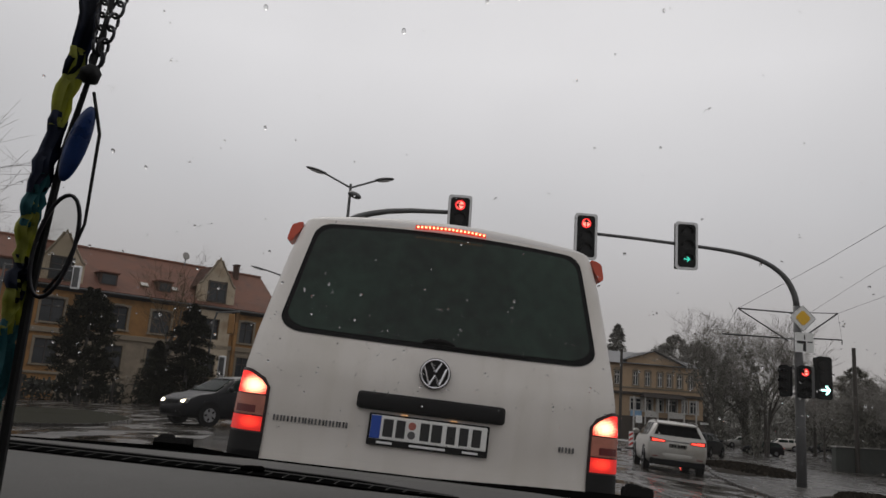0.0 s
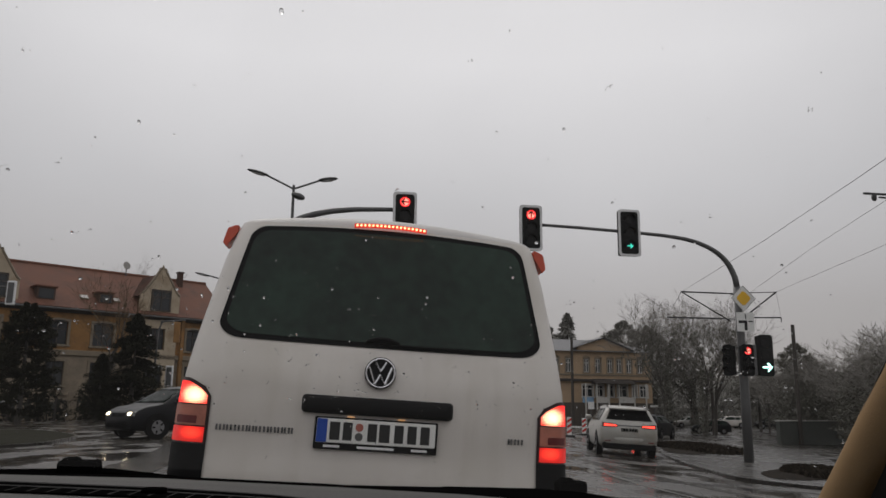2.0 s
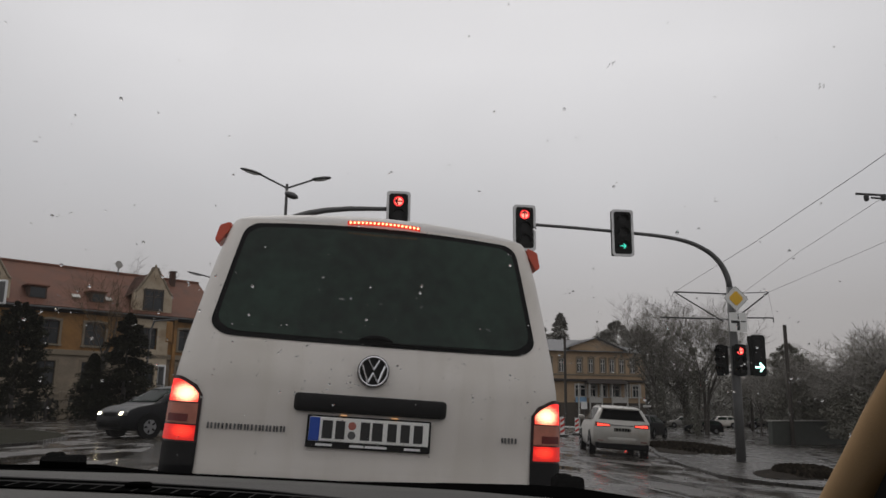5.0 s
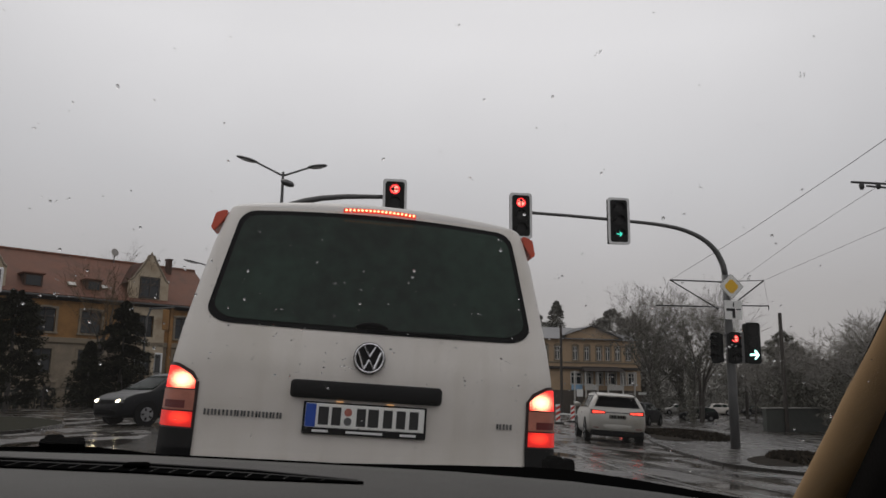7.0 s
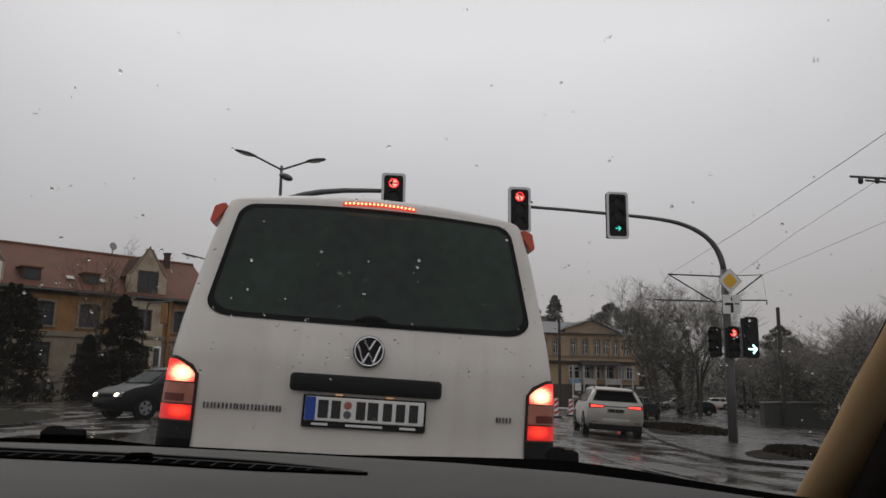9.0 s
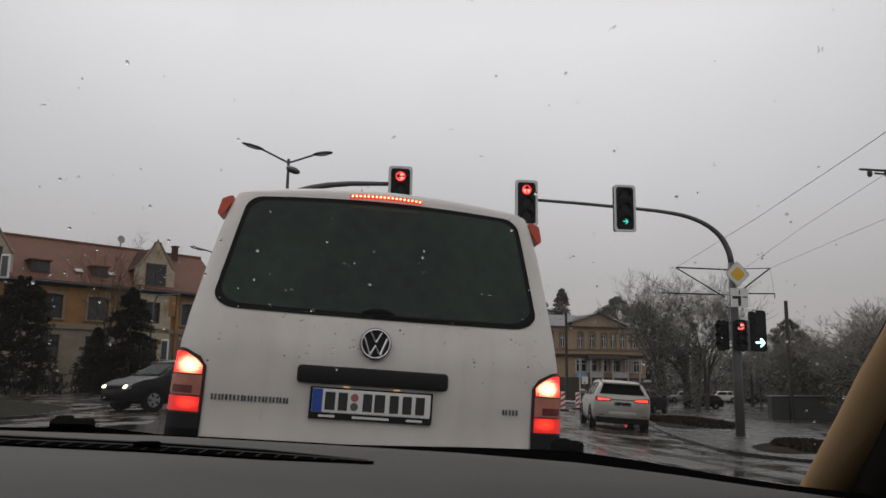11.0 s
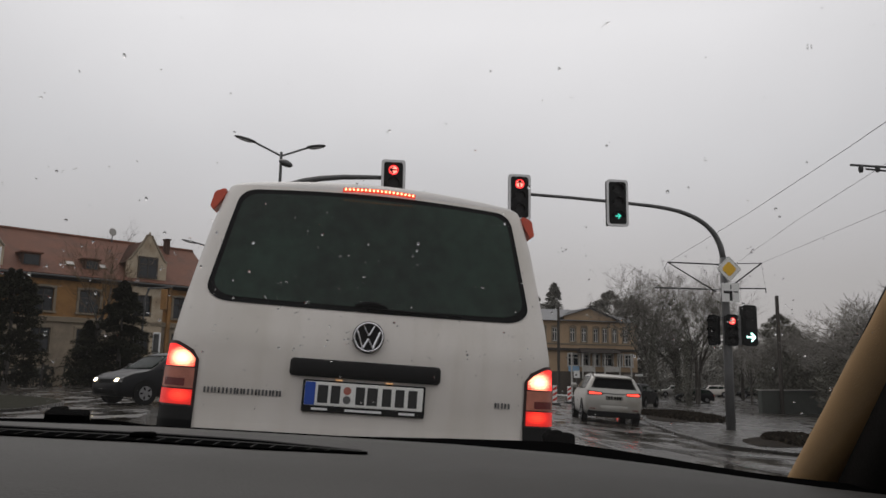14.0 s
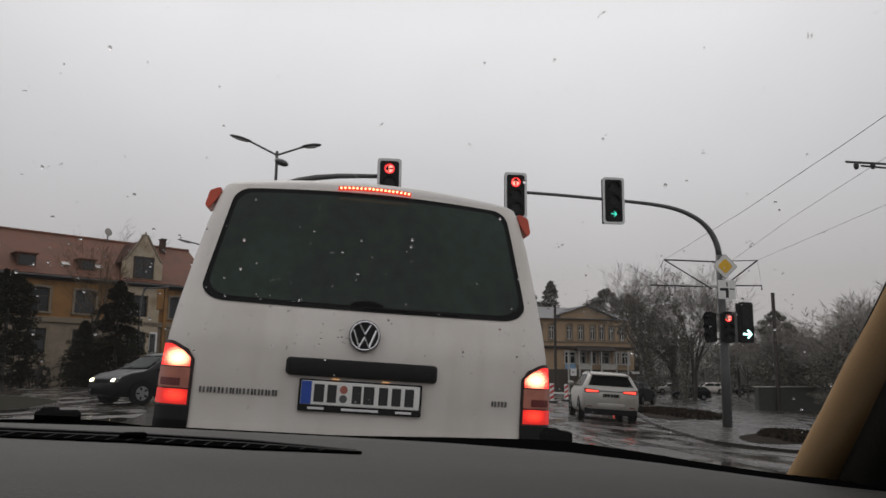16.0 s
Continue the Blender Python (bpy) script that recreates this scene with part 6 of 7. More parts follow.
def beacon(x, y):
    """A warning beacon: a flat blade with slanting red and white stripes on a rubber foot."""
    z = height(x)
    t = thing("warning_beacon", "red and white striped warning beacon on a dark foot", "beacon", pose(x, y, z), "warning beacons")
    part("foot", nbox((-0.30, -0.16, 0.0), (0.30, 0.16, 0.10), 0.03), M_RUBBER, t)
    blade = part("blade", nbox((-0.125, -0.03, 0.10), (0.125, 0.03, 1.05), 0.02), M_SIGNWHITE, t)
    for k in range(3):
        bm = bmesh.new()
        z0 = 0.16 + 0.29 * k
        prism(bm, [(-0.12, z0), (0.12, z0 + 0.14), (0.12, z0 + 0.28), (-0.12, z0 + 0.14)], -0.034, -0.028)
        part("stripe", bm, M_REDPAINT, blade)


beacon(14.5, 44.3)
beacon(11.9, 38.5)
z = height(16)
rail = thing("low_barrier", "low pale road barrier on short posts", "barrier", pose(15.9, 46.8, z, 0, 2.4, 6))
part("rail", nbox((-1.7, -0.03, 0.40), (1.7, 0.03, 0.50), 0.015), M_SIGNWHITE, rail)
for x in (-1.6, -0.55, 0.55, 1.6):
    part("post", nbox((x - 0.04, -0.04, -0.05), (x + 0.04, 0.04, 0.44), 0.008), M_DARKSTEEL, rail)


def notice(name, label, x, y, z0, z1, width, material, post=True):
    """A small board on a post."""
    t = thing(name, label, "sign", pose(x, y, height(x)))
    g = height(x)
    part("board", nbox((-width / 2, -0.03, z0 - g), (width / 2, 0.03, z1 - g), 0.015), material, t)
    if post:
        part("post", ntube([(0, 0.06, -0.1), (0, 0.06, z1 - g)], 0.035, 8), M_STEEL, t)


notice("notice_board", "white notice board on a post beside the villa", 23.1, 70.0, 0.69, 1.38, 0.62, M_SIGNWHITE)
notice("direction_board", "narrow pale board on a post beside the villa", 30.26, 72.0, 0.92, 1.14, 0.82, M_SIGNWHITE)
notice("red_board", "faded red board between the trees", 53.7, 85.0, 0.90, 1.30, 1.3, M_REDPAINT)

# ---------------- tram wires and their poles ----------------
def tram_pole(x, y, base, top, arms, r=0.12):
    t = thing("tram_pole", "grey tram line pole with bracket arms", "pole", group="tram line poles")
    part("pole", ntube([(x, y, base), (x, y, top)], [r, r * 0.7], 10), M_DARKSTEEL, t)
    for a, b, k in arms:
        part("bracket", ntube([a, b], k, 6), M_DARKSTEEL, t)
    return t


tram_pole(18.5, 31.6, height(18) - 0.2, 6.9, (((16.9, 29.6, 6.2), (14.67, 29.5, 6.2), 0.035), ((14.67, 29.5, 6.2), (17.1, 29.8, 4.95), 0.03), ((16.9, 29.6, 6.2), (18.88, 28.9, 6.22), 0.02), ((18.88, 28.9, 6.22), (17.6, 29.2, 5.2), 0.035), ((17.0, 29.6, 6.2), (18.5, 31.6, 6.4), 0.035)), 0.10)
tram_pole(23.2, 40.4, height(21) - 0.2, 6.9, (((21.3, 39.0, 6.15), (18.1, 39.24, 6.17), 0.045), ((22.9, 38.6, 6.2), (24.6, 38.34, 6.21), 0.04), ((24.6, 38.34, 6.21), (24.6, 38.34, 5.95), 0.03), ((21.3, 39.0, 6.15), (23.2, 40.4, 6.3), 0.04), ((22.9, 38.6, 6.2), (23.2, 40.4, 6.3), 0.03)), 0.10)
tram_pole(13.9, 9.2, height(13.9) - 0.2, 6.2, (((9.05, 9.0, 4.96), (13.9, 9.2, 5.0), 0.022), ((9.35, 9.0, 4.90), (13.9, 9.2, 4.8), 0.018)), 0.11)


def wire(pts, r=0.009):
    t = tagged(part("overhead_wire", ntube(pts, r, 5), M_WIRE, None), "thin dark overhead tram wire", "wire", "overhead tram wires")
    return t


wire([(18.1, 39.24, 6.2), (14.67, 29.5, 6.19), (12.45, 18.57, 6.14), (10.32, 10.73, 5.88), (8.6, 4.0, 5.8), (5.0, -12.0, 5.9)], 0.007)
wire([(24.6, 38.34, 6.2), (18.88, 28.91, 6.22), (16.3, 18.4, 6.1), (14.0, 9.5, 5.95), (9.5, -12.0, 5.9)], 0.006)
wire([(21.0, 36.0, 6.9), (16.2, 22.0, 6.7), (13.0, 12.0, 6.5), (8.0, -8.0, 6.6)], 0.006)
for x, y, z in ((9.25, 9.0, 4.90), (9.6, 9.02, 4.93)):
    t = thing("insulator", "small dark insulator on the bracket arm", "insulator", group="insulators on the bracket arm")
    part("body", ntube([(x, y, z - 0.07), (x, y, z - 0.03), (x, y, z + 0.02), (x, y, z + 0.05)], [0.03, 0.045, 0.045, 0.03], 8), M_WIRE, t)


def plain_pole(x, y, z0, z1, r):
    t = thing("wooden_pole", "plain dark wooden pole", "pole", group="wooden poles beyond the junction")
    part("shaft", ntube([(x, y, z0), (x, y, z1)], [r, r * 0.8], 8), M_POLE, t)


plain_pole(22.6, 74.5, height(22.6), 7.95, 0.16)
plain_pole(36.9, 73.0, height(36.9), 5.1, 0.18)
plain_pole(33.9, 52.6, height(33.9), 7.4, 0.17)


# ---------------- cars ----------------
def car(label, paint, at, stations, axles, length, width, lamps, wheel_r=0.31, front_lit=False, category="car"):
    """stations, from the nose to the tail: y, half width, sill, belt, half roof width, roof."""
    c = thing("car", label, category, at, "parked cars across the junction" if "parked" in label else "")

    def ring(st, off=0.0):
        y, w, zb, zm, rw, zr = st
        half = [(0.0, zb), (w * 0.86, zb), (w * 0.97, zb + 0.08), (w, zb + (zm - zb) * 0.45), (w * 0.985, zb + (zm - zb) * 0.8), (w * 0.955, zm), (rw + 0.02, zm + (zr - zm) * 0.86), (rw * 0.88, zm + (zr - zm) * 0.97), (0.0, zr + 0.0)]
        return [(x, y, z) for x, z in half] + [(-x, y, z) for x, z in half[-2:0:-1]]
    fine = []
    for a, b in zip(stations, stations[1:]):
        i = stations.index(a)
        o, e = stations[max(i - 1, 0)], stations[min(i + 2, len(stations) - 1)]
        for t in (0, 0.25, 0.5, 0.75):
            soft_k = [0.5 * ((2 * p) + (q - u) * t + (2 * u - 5 * p + 4 * q - v) * t * t + (3 * p - u - 3 * q + v) * t ** 3) for u, p, q, v in zip(o, a, b, e)]
            fine.append([x + (y - x) * 0.6 for x, y in zip([p + (q - p) * t for p, q in zip(a, b)], soft_k)])
    fine.append(stations[-1])
    bm = bmesh.new()
    rows = [ring(s) for s in fine]
    vs = [[bm.verts.new(p) for p in r] for r in rows]
    n = len(rows[0])
    for r, s in zip(vs, vs[1:]):
        for i in range(n):
            bm.faces.new((r[i], r[(i + 1) % n], s[(i + 1) % n], s[i]))
    bm.faces.new(vs[0])
    bm.faces.new(vs[-1])
    body = part("body", bm, paint, c, smooth=True)

    def st_at(y):
        for a, b in zip(stations, stations[1:]):
            if b[0] <= y <= a[0]:
                k = (a[0] - y) / (a[0] - b[0])
                return [p + (q - p) * k for p, q in zip(a, b)]
        return stations[-1]
    tree = BVHTree.FromPolygons([v.co.copy() for v in body.data.vertices], [list(p.vertices) for p in body.data.polygons])
    cab = [s for s in stations if s[5] - s[3] > 0.25]
    y_f, y_r = cab[0][0], cab[-1][0]
    nose_y = [s[0] for s in stations if s[0] > y_f][-1]
    tail_y = [s[0] for s in stations if s[0] < y_r][0]

    def stuck(name, way, corners, off, material, parent, label="", n=8, m=6):
        """A sheet laid on the body. way: x or y axis from which it is laid; corners: low first, low second, high second, high first."""
        bm = bmesh.new()
        (a0, b0), (a1, b1), (a2, b2), (a3, b3) = corners
        rows = []
        for q in span(0, 1, m):
            row = []
            for k in span(0, 1, n):
                a = (a0 + (a1 - a0) * k) * (1 - q) + (a3 + (a2 - a3) * k) * q
                b = (b0 + (b1 - b0) * k) * (1 - q) + (b3 + (b2 - b3) * k) * q
                start = Vector((a, way[1] * 8, b)) if way[1] else Vector((way[0] * 8, a, b))
                hit = tree.ray_cast(start, -Vector((*way, 0)))
                p = hit[0] if hit[0] is not None else tree.find_nearest(start - Vector((*way, 0)) * 6)[0]
                row.append(p + Vector((*way, 0)) * off)
            rows.append(row)
        grid(bm, rows)
        bmesh.ops.solidify(bm, geom=bm.faces[:], thickness=-0.008)
        return part(name, bm, material, parent, label, True)
    belt, top = st_at((y_f + y_r) / 2)[3], st_at((y_f + y_r) / 2)[5]
    zl, zh = belt + 0.015, belt + (top - belt) * 0.80
    for s in (-1, 1):
        ya, yb, yc, yd = y_f + (nose_y - y_f) * 0.62, (y_f + y_r) / 2 + 0.12, y_f * 0.22 + y_r * 0.78, y_r + (tail_y - y_r) * 0.2
        rake = (nose_y - y_f) * 0.52
        for p, q, dp, dq in ((ya, yb, -rake, 0.0), (yb, yc, 0.0, 0.04), (yc, yd, 0.04, 0.22)):
            stuck("side_window", (s, 0), ((p - 0.03, zl), (q + 0.03, zl), (q + 0.03 + dq, zh), (p - 0.03 + dp, zh)), 0.006, M_TINT, c, "dark side window")
        xm = st_at(y_f + (nose_y - y_f) * 0.6)[1]
        bm = bmesh.new()
        bmesh.ops.create_uvsphere(bm, u_segments=12, v_segments=8, radius=1.0, matrix=Matrix.LocRotScale((s * (xm + 0.06), ya - 0.12, belt + 0.09), None, (0.12, 0.07, 0.085)))
        part("mirror", bm, paint, c, smooth=True)
    hw0, hw1 = st_at(y_f)[1] * 0.86, st_at(y_f)[4] * 0.90
    stuck("windscreen", (0, 1), ((-hw0, st_at(nose_y)[5] + 0.03), (hw0, st_at(nose_y)[5] + 0.03), (hw1, st_at(y_f)[5] - 0.04), (-hw1, st_at(y_f)[5] - 0.04)), 0.008, M_TINT, c, "dark windscreen")
    zr0, zr1 = st_at(tail_y)[5] + 0.02, st_at(y_r)[5] - 0.03
    stuck("rear_window", (0, -1), ((-hw0 * 0.90, zr0), (hw0 * 0.90, zr0), (hw1 * 0.94, zr1), (-hw1 * 0.94, zr1)), 0.008, M_FRIT, c, "dark rear window")
    for s in (-1, 1):
        for y in axles:
            wheel(c, s * (width / 2 - 0.10), y, wheel_r, wheel_r, 0.20, s)
            bm = bmesh.new()
            disc(bm, (s * (width / 2 - 0.02), y, wheel_r + 0.02), (1, 0, 0), wheel_r * 1.14, 0.05, 24)
            part("wheel_arch", bm, M_BLACK, c)
    nose, tail = stations[0], stations[-1]
    fz, rz, ry = lamps
    for s in (-1, 1):
        xo = st_at(nose[0] - 0.14)[1]
        hl = stuck("headlamp", (0, 1), ((s * xo * 0.50, fz - 0.03), (s * xo * 0.97, fz - 0.04), (s * xo * 0.95, fz + 0.10), (s * xo * 0.52, fz + 0.055)), 0.010, M_CLEARLAMP, c, "lit headlamp" if front_lit else "")
        if front_lit:
            stuck("bulb", (0, 1), ((s * xo * 0.60, fz - 0.02), (s * xo * 0.80, fz - 0.025), (s * xo * 0.79, fz + 0.06), (s * xo * 0.61, fz + 0.05)), 0.022, M_HEADLIGHT, hl, "glowing warm white bulb", 4, 3)
        xo = st_at(ry)[1]
        tl = stuck("tail_lamp", (0, -1), ((s * xo * 0.42, rz - 0.03), (s * xo * 0.97, rz - 0.05), (s * xo * 0.97, rz + 0.09), (s * xo * 0.42, rz + 0.045)), 0.012, M_REDLENS, c, "red tail lamp cluster")
        stuck("lit_strip", (0, -1), ((s * xo * 0.46, rz - 0.012), (s * xo * 0.90, rz - 0.025), (s * xo * 0.90, rz + 0.05), (s * xo * 0.46, rz + 0.025)), 0.022, M_CARTAIL, tl, "lit red strip")
    stuck("grille", (0, 1), ((-0.34, fz - 0.07), (0.34, fz - 0.07), (0.38, fz + 0.04), (-0.38, fz + 0.04)), 0.010, M_BLACK, c)
    stuck("air_intake", (0, 1), ((-0.58, 0.30), (0.58, 0.30), (0.52, 0.43), (-0.52, 0.43)), 0.010, M_BLACK, c)
    bm = bmesh.new()
    rows = []
    for z, out in ((0.36, 0.0), (0.42, 0.05), (0.54, 0.06), (0.62, 0.03), (0.645, 0.0)):
        rows.append([(width * 0.47 * u, tail[0] + 0.05 - out + 0.22 * abs(u) ** 5, z) for u in span(-1, 1, 14)])
    grid(bm, rows)
    part("rear_bumper", bm, paint, c, smooth=True)
    part("valance", nbox((-width * 0.44, tail[0] - 0.005, 0.20), (width * 0.44, tail[0] + 0.25, 0.40), 0.04), M_BLACK, c, "dark lower bumper")
    for u in (-1, 1):
        part("reflector", nbox((u * width * 0.36 - 0.09, tail[0] - 0.012, 0.44), (u * width * 0.36 + 0.09, tail[0] + 0.02, 0.465), 0.004), M_REDLENS, c)
        part("door_handle", nbox((u * width * 0.497 - 0.015, -0.35, 0.86), (u * width * 0.497 + 0.015, -0.17, 0.885), 0.006), M_DIMCHROME, c)
    stuck("tailgate_strip", (0, -1), ((-0.34, rz + 0.0), (0.34, rz + 0.0), (0.34, rz + 0.03), (-0.34, rz + 0.03)), 0.012, M_DIMCHROME, c, "dull chrome strip")
    pl = stuck("number_plate", (0, -1), ((-0.26, rz - 0.17), (0.26, rz - 0.17), (0.26, rz - 0.06), (-0.26, rz - 0.06)), 0.016, M_PLATE, c, "white plate with plain dark bars", 2, 1)
    for x in (-0.16, -0.08, 0.03, 0.11, 0.19):
        stuck("plate_bar", (0, -1), ((x - 0.03, rz - 0.15), (x + 0.03, rz - 0.15), (x + 0.03, rz - 0.08), (x - 0.03, rz - 0.08)), 0.022, M_INK, pl, "", 1, 1)
    if length > 4.5:
        for s in (-1, 1):
            part("roof_rail", ntube([(s * 0.62, y, st_at(y)[5] + 0.02) for y in span(y_f - 0.1, y_r + 0.05, 6)], 0.018, 6), M_DARKTRIM, c)
        part("spoiler", nbox((-0.60, y_r - 0.16, st_at(y_r)[5] - 0.035), (0.60, y_r + 0.05, st_at(y_r)[5] + 0.012), 0.012), paint, c)
    return c


HATCH = ((1.98, 0.56, 0.34, 0.56, 0.50, 0.57), (1.90, 0.74, 0.24, 0.70, 0.66, 0.71), (1.55, 0.81, 0.21, 0.83, 0.74, 0.86), (1.10, 0.84, 0.20, 0.90, 0.77, 0.94), (0.30, 0.84, 0.20, 0.93, 0.60, 1.40), (-0.35, 0.84, 0.20, 0.95, 0.61, 1.46), (-1.15, 0.84, 0.21, 0.97, 0.59, 1.42), (-1.62, 0.83, 0.23, 1.0, 0.60, 1.30), (-1.86, 0.80, 0.28, 0.98, 0.72, 1.0), (-1.98, 0.72, 0.34, 0.80, 0.62, 0.82))
ESTATE = ((2.38, 0.62, 0.36, 0.58, 0.55, 0.60), (2.26, 0.82, 0.26, 0.74, 0.74, 0.76), (1.8, 0.90, 0.23, 0.92, 0.82, 0.95), (1.20, 0.92, 0.22, 0.98, 0.84, 1.02), (0.40, 0.92, 0.22, 1.02, 0.66, 1.50), (-0.4, 0.92, 0.22, 1.04, 0.68, 1.58), (-1.5, 0.92, 0.24, 1.06, 0.66, 1.54), (-1.95, 0.91, 0.27, 1.08, 0.66, 1.46), (-2.24, 0.89, 0.32, 1.04, 0.80, 1.08), (-2.36, 0.82, 0.38, 0.86, 0.72, 0.88))


def on_road(x, y, heading):
    """Heading in degrees from +y, anticlockwise; the car leans with the road."""
    s = (height(x + 0.5) - height(x - 0.5))
    lean = math.degrees(math.atan(s))
    h = radians(heading)
    return pose(x, y, height(x)) @ pose(0, 0, 0, 0, -lean, 0) @ pose(0, 0, 0, 0, 0, heading)


car("dark hatchback with headlamps lit on the wet road", M_DARKCAR, on_road(-5.0, 20.4, 136), HATCH, (1.25, -1.22), 3.97, 1.68, (0.66, 0.86, -1.90), front_lit=True)
car("dirty white estate car with rear lamps lit, driving off", M_DIRTYWHITE, on_road(9.12, 22.7, -12), ESTATE, (1.42, -1.40), 4.74, 1.85, (0.72, 0.92, -2.28), 0.34)
car("black car with red rear lamps lit, turning away", M_DARKCAR, on_road(20.9, 49.0, -38), ESTATE, (1.42, -1.40), 4.74, 1.85, (0.72, 0.92, -2.28), 0.34)
for x, y, h, m, st, lab in ((45.5, 98, 82, M_SILVER, HATCH, "silver parked hatchback, far across the junction"), (50.8, 97.5, 84, M_WHITE, ESTATE, "white parked estate car, far across the junction"), (56.5, 97, 80, M_DARKCAR, HATCH, "dark parked hatchback, far across the junction"), (40.5, 98.5, 80, M_DARKCAR, ESTATE, "dark parked estate car beside the villa"), (38.0, 76.0, 70, M_DARKCAR, HATCH, "dark car waiting near the dark wall")):
    L = st is HATCH
    car(lab, m, on_road(x, y, h), st, (1.25, -1.22) if L else (1.42, -1.40), 3.97 if L else 4.74, 1.68 if L else 1.85, (0.66, 0.86, -1.90) if L else (0.72, 0.92, -2.28), 0.31 if L else 0.34)


# ---------------- trees ----------------
def bare_tree(label, x, y, z0, tall, spread, seed, levels=5, ivy=False, twig=0.012, twigs=None, bole=0.42):
    rnd = random.Random(seed)
    t = thing("bare_tree", label, "tree", group="bare trees round the junction")
    trunk, crown = bmesh.new(), bmesh.new()
    spots = []

    def grow(bm, p, d, length, r, level):
        n = 3 if level < 3 else 2
        pts, rad = [p], [r]
        q = p.copy()
        for k in range(n):
            d = (d + Vector((rnd.uniform(-1, 1), rnd.uniform(-1, 1), rnd.uniform(-0.3, 0.6))) * (0.10 if level == 0 else 0.24)).normalized()
            q = q + d * length / n
            pts.append(q.copy())
            rad.append(r * (1 - 0.45 * (k + 1) / n))
        if level < 3:
            spots.extend(pts)
        tube(bm, pts, rad, 7 if level == 0 else (5 if level < 2 else 3), False)
        if level >= levels:
            return
        kids = (7, 5, 4, 4, 5, 4)[min(level, 5)]
        for k in range(kids):
            f = rnd.uniform(0.4 if level else 0.6, 1.0) if k else 1.0
            i = min(int(f * n), n - 1)
            b = pts[i] + (pts[i + 1] - pts[i]) * (f * n - i)
            a = rnd.uniform(0, 2 * math.pi)
            side = Vector((math.cos(a), math.sin(a), rnd.uniform(-0.25, 0.45)))
            nd = (d * (0.62 if k else 1.5) + side * (spread + 0.07 * level) * (1 if k else 0.35)).normalized()
            grow(trunk if level < 1 else crown, b, nd, length * rnd.uniform(0.55, 0.78), max(rad[i] * rnd.uniform(0.42, 0.62), twig), level + 1)
    grow(trunk, Vector((x, y, z0 - 0.2)), Vector((rnd.uniform(-0.05, 0.05), rnd.uniform(-0.05, 0.05), 1)), tall * bole, tall * 0.017, 0)
    part("trunk", trunk, M_BARK, t, smooth=True)
    part("crown", crown, twigs or M_TWIG, t, "bare branching twigs")
    if ivy:
        bm = bmesh.new()
        for k in range(4200):
            i = rnd.randrange(len(spots))
            on_trunk = k % 2 == 0
            b = Vector((x, y, z0 + rnd.uniform(0.02, 0.55) * tall)) if on_trunk else spots[i]
            g = (0.019 if on_trunk else 0.021) * tall * (1.2 - (b.z - z0) / tall)
            c = b + Vector((rnd.gauss(0, g), rnd.gauss(0, g), rnd.gauss(0, g * 1.3)))
            c.z = max(c.z, z0 + 0.05)
            m = Euler((rnd.uniform(0, 6), rnd.uniform(0, 6), rnd.uniform(0, 6))).to_matrix()
            s = rnd.uniform(0.045, 0.10)
            bm.faces.new([bm.verts.new(c + m @ Vector(q) * s) for q in ((-1, -0.7, 0), (1, -0.6, 0), (0.8, 0.7, 0.2), (-0.8, 0.7, 0))])
        part("ivy", bm, M_HAZESHRUB, t, "dark ivy on the trunk")
    return t


def conifer(label, x, y, z0, tall, wide, seed, column=False, n=5200, material=None, size=1.0):
    """Sprays of needles on whorls of drooping limbs."""
    rnd = random.Random(seed)
    t = thing("conifer", label, "tree", group="evergreens round the junction")
    part("trunk", ntube([(x, y, z0 - 0.2), (x, y, z0 + tall * 0.5), (x, y, z0 + tall * 0.97)], [tall * 0.025, tall * 0.015, 0.01], 8), M_BARK, t)
    bm = bmesh.new()
    limbs = []
    for k in range(int(190 * (1 if not column else 1.2))):
        f = rnd.uniform(0.03, 1.0) ** 0.8
        z = f * tall
        prof = (1 - f) ** 0.75 if not column else (1 - f ** 5) * (0.75 + 0.25 * min(f * 6, 1))
        limbs.append((rnd.uniform(0, 6.3), z, wide / 2 * prof * (rnd.uniform(0.62, 1.12) if column else rnd.uniform(0.40, 1.18)) + 0.15))
    per = n // len(limbs)
    for a, z, L in limbs:
        for q in range(per):
            s = rnd.uniform(0.12, 1.0) if not column else rnd.uniform(0.5, 1.0)
            r = L * s
            drop = -0.22 * r * (1 if not column else -0.8) + rnd.uniform(-0.16, 0.16) * (0.5 + 0.06 * tall)
            aa = a + rnd.uniform(-0.28, 0.28)
            c = Vector((x + math.cos(aa) * r, y + math.sin(aa) * r, max(z0 + z + drop, z0 + 0.05)))
            m = Euler((rnd.uniform(-0.9, 0.9), rnd.uniform(-0.9, 0.9), aa + rnd.uniform(-0.6, 0.6))).to_matrix()
            w = rnd.uniform(0.10, 0.24) * (0.5 + tall / 12) * size
            bm.faces.new([bm.verts.new(c + m @ Vector(v) * w) for v in ((-1.1, -0.12, 0), (0.3, -0.42, 0.05), (1.2, 0, -0.12), (0.3, 0.42, 0.05))])
    part("crown", bm, material or M_CONIFER, t, "dense dark sprays")
    return t


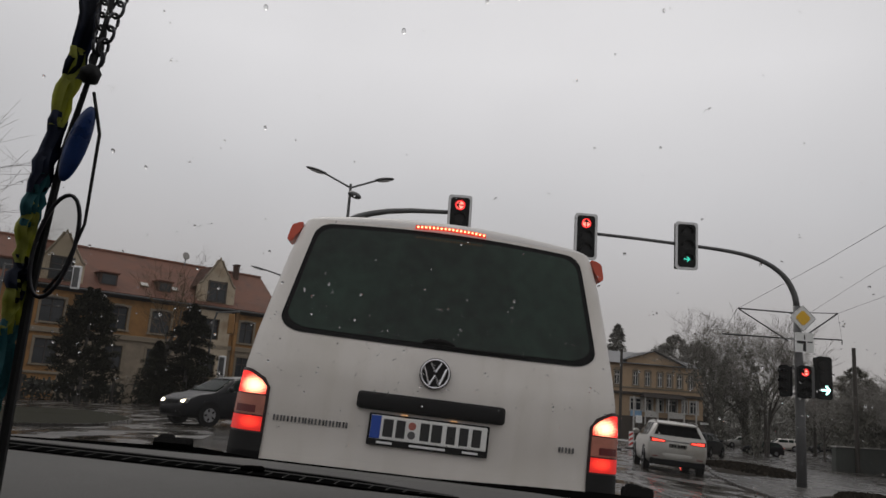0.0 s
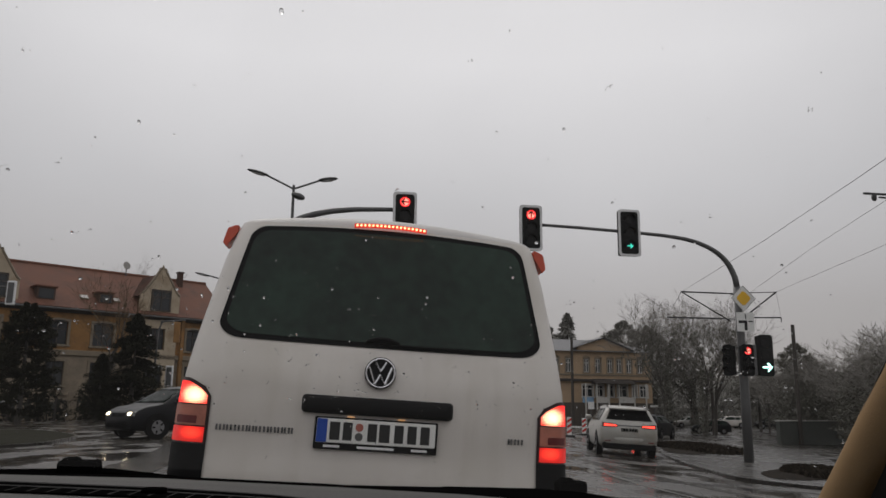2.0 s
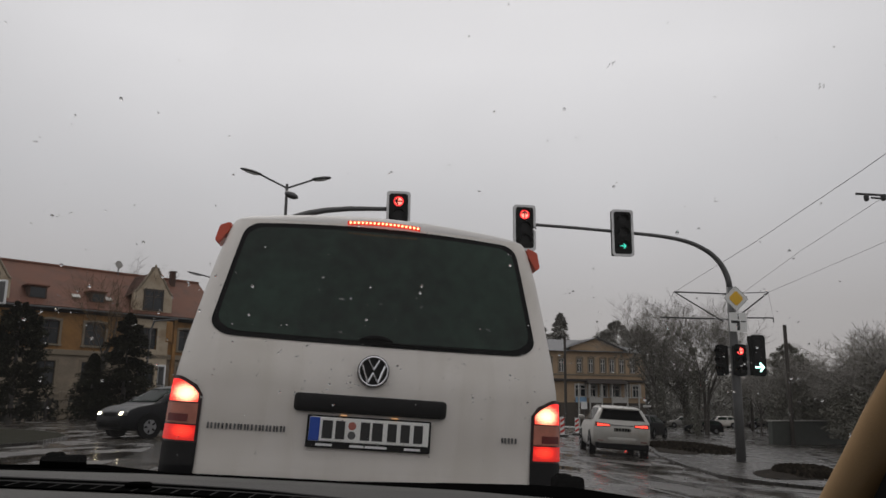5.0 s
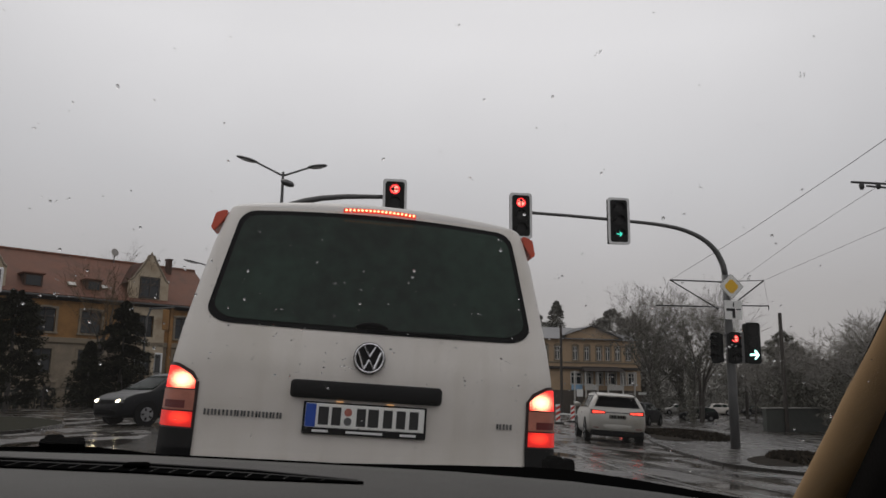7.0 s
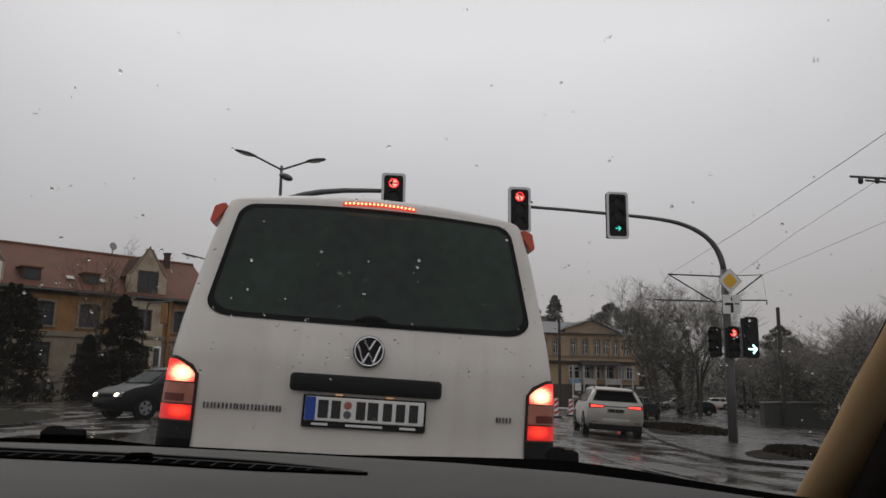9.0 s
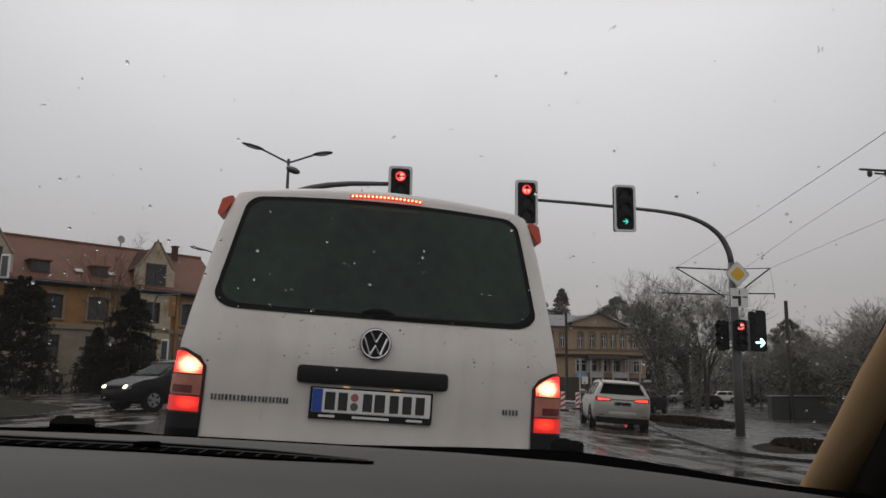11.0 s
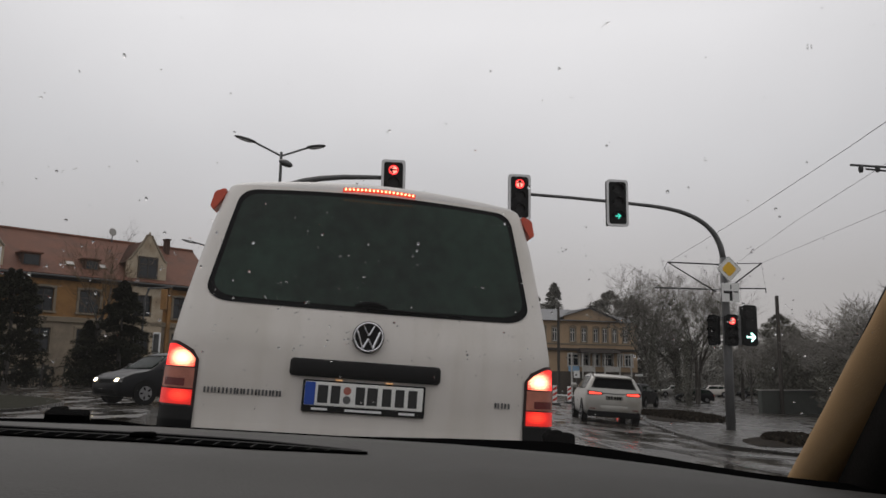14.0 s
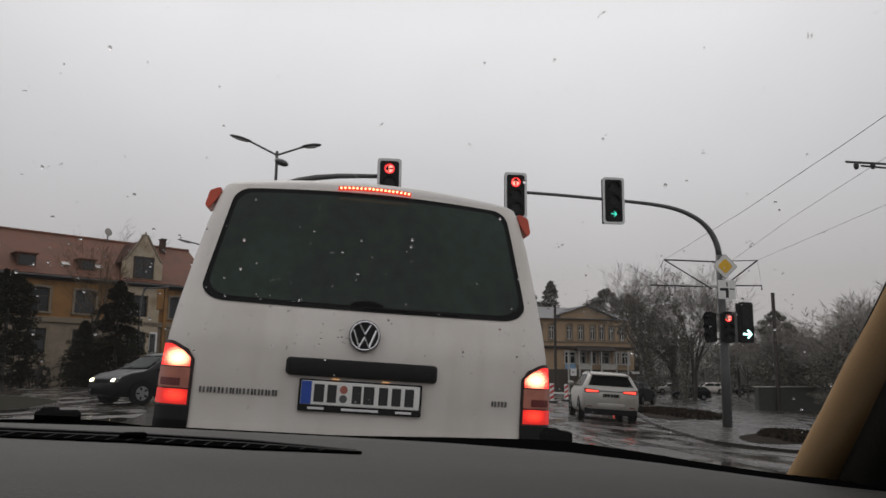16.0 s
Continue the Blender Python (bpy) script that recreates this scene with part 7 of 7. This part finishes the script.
conifer("dark columnar evergreen in front of the brick house", -15.7, 36.0, height(-15.3), 5.75, 2.9, 3, True, 30000, None, 0.42)
conifer("broad dark spruce in front of the brick house", -12.3, 42.3, height(-12.3), 5.9, 6.0, 4, False, 44000, None, 0.40)
conifer("broad dark spruce in front of the brick house", -13.9, 41.9, height(-13.9), 3.6, 3.6, 24, False, 18000, None, 0.42)
bare_tree("thin bare tree with brownish twigs before the brick house", -15.2, 46.0, height(-15), 9.4, 0.40, 5, 4, twig=0.007, twigs=M_REDTWIG)
bare_tree("bare tree rising behind the house roof", -22.0, 74.0, -0.3, 14.2, 0.5, 6, 5, twig=0.009)
bare_tree("bare tree beyond the house", -31.5, 57.0, -0.3, 14.6, 0.6, 7, 5, twig=0.009)
bare_tree("bare street tree with thin twigs", -18.4, 21.5, height(-18), 12.0, 0.6, 8, 4, twig=0.007)
bare_tree("tall bare tree with ivy on its trunk", 30.3, 68.6, height(30.3), 11.0, 0.32, 9, 5, True, 0.009, bole=0.5)
bare_tree("tall bare tree with spreading crown", 33.1, 67.0, height(33), 11.3, 0.32, 11, 5, True, 0.009, bole=0.5)
bare_tree("tall bare tree with spreading crown", 35.6, 70.0, height(35), 10.4, 0.36, 12, 5, False, 0.009, bole=0.48)
bare_tree("grey bare tree behind the tall ones", 34.6, 80.0, height(34), 10.8, 0.36, 70, 5, False, 0.011)
bare_tree("grey bare tree behind the tall ones", 37.6, 79.0, height(37), 10.2, 0.38, 71, 5, True, 0.011)
conifer("dark pine behind the villa", 35.6, 95.0, height(36), 13.6, 9.0, 14, True, 9000, M_HAZEWOOD, 0.8)
conifer("dark pine behind the villa", 38.4, 94.0, height(36), 12.8, 8.0, 18, True, 8000, M_HAZEWOOD, 0.8)
conifer("tall dark fir behind the villa", 30.3, 103.0, -1.6, 15.2, 14.0, 15, False, 9000, M_HAZEWOOD, 0.8)
conifer("tall dark fir behind the villa", 27.6, 104.0, -1.6, 13.8, 12.0, 16, False, 8000, M_HAZEWOOD, 0.8)
for i, (x, y, h) in enumerate(((36.0, 55.5, 8.6), (38.6, 52.0, 7.6), (31.5, 39.5, 8.7), (29.0, 34.5, 8.6), (34.0, 43.0, 8.5), (27.6, 30.5, 7.8), (41.5, 58.0, 8.0), (44.0, 75.0, 9.0), (50.0, 78.0, 9.6), (55.0, 82.0, 9.5))):
    bare_tree("bare roadside tree with rain haze in its grey colour", x, y, height(x), h * 0.88, 0.5, 30 + i, 5, i % 3 == 0, 0.010)
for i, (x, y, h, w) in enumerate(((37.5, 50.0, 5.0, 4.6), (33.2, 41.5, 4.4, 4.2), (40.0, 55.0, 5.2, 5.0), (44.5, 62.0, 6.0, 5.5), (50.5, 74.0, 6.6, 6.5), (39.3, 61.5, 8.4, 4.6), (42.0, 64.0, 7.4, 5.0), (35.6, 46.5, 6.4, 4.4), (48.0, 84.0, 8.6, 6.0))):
    conifer("dense dark evergreen shrub by the road", x, y, height(x), h, w, 50 + i, True, 12000, M_HAZESHRUB, 0.5)

# woods and shrubs far behind: a bumpy bank of thicket under loose sprays
bm = bmesh.new()
rows = []
for j in range(9):
    row = []
    for i in range(90):
        k = i / 89
        x, y = 36 + 72 * k, 116 - 8 * k
        top = 4.6 + 2.4 * noise.noise(Vector((x * 0.16, 3, 0))) + 1.2 * noise.noise(Vector((x * 0.6, 7, 0))) + 2.2 * k
        z = -2.2 + (top + 2.2) * math.sin(j / 8 * math.pi / 2)
        row.append((x + 0.8 * noise.noise(Vector((x, z, 1))), y + 3.0 * (j / 8) ** 2 + 1.6 * noise.noise(Vector((x * 0.5, z * 0.6, 2))), z))
    rows.append(row)
grid(bm, rows)
tagged(part("thicket", bm, M_HAZEWOOD, None), "dense thicket behind the junction, haze put into its grey-green", "woods", kind="stuff")
random.seed(17)
bm = bmesh.new()
for i in range(13000):
    k = random.random()
    x, y = 38 + 66 * k + random.uniform(-3, 3), 112 - 8 * k + random.uniform(-7, 7)
    top = 6.0 + 3.0 * noise.noise(Vector((x * 0.12, y * 0.05, 0))) + 2.0 * k
    z = -1.8 + top * random.random() ** 0.7
    s = random.uniform(0.15, 0.42)
    m = Euler((random.uniform(0, 6), random.uniform(0, 6), random.uniform(0, 6))).to_matrix()
    bm.faces.new([bm.verts.new(Vector((x, y, z)) + m @ Vector(v) * s) for v in ((-1.4, -0.25, 0), (1.2, -0.3, 0.1), (1.4, 0.25, 0), (-1.2, 0.3, 0))])
tagged(part("far_woods", bm, M_HAZEWOOD, None), "woods and shrubs behind the junction, haze put into their grey-green", "woods", kind="stuff")
block = thing("apartment_block", "pale grey apartment block, half hidden by trees", "building", pose(56, 128, -1.8, 0, 0, -20))
part("wall", nbox((-7, 0, 0), (7, 9, 8.6), 0.03), M_CONCRETE, block)
for fl in range(3):
    for k in range(5):
        w = part("window", nbox((-6.2 + 2.6 * k, -0.06, 1.0 + 2.7 * fl), (-4.7 + 2.6 * k, 0.05, 2.4 + 2.7 * fl), 0.02), M_PANE, block)
part("roof", nbox((-7.3, -0.3, 8.6), (7.3, 9.3, 8.9), 0.03), M_SLATE, block)
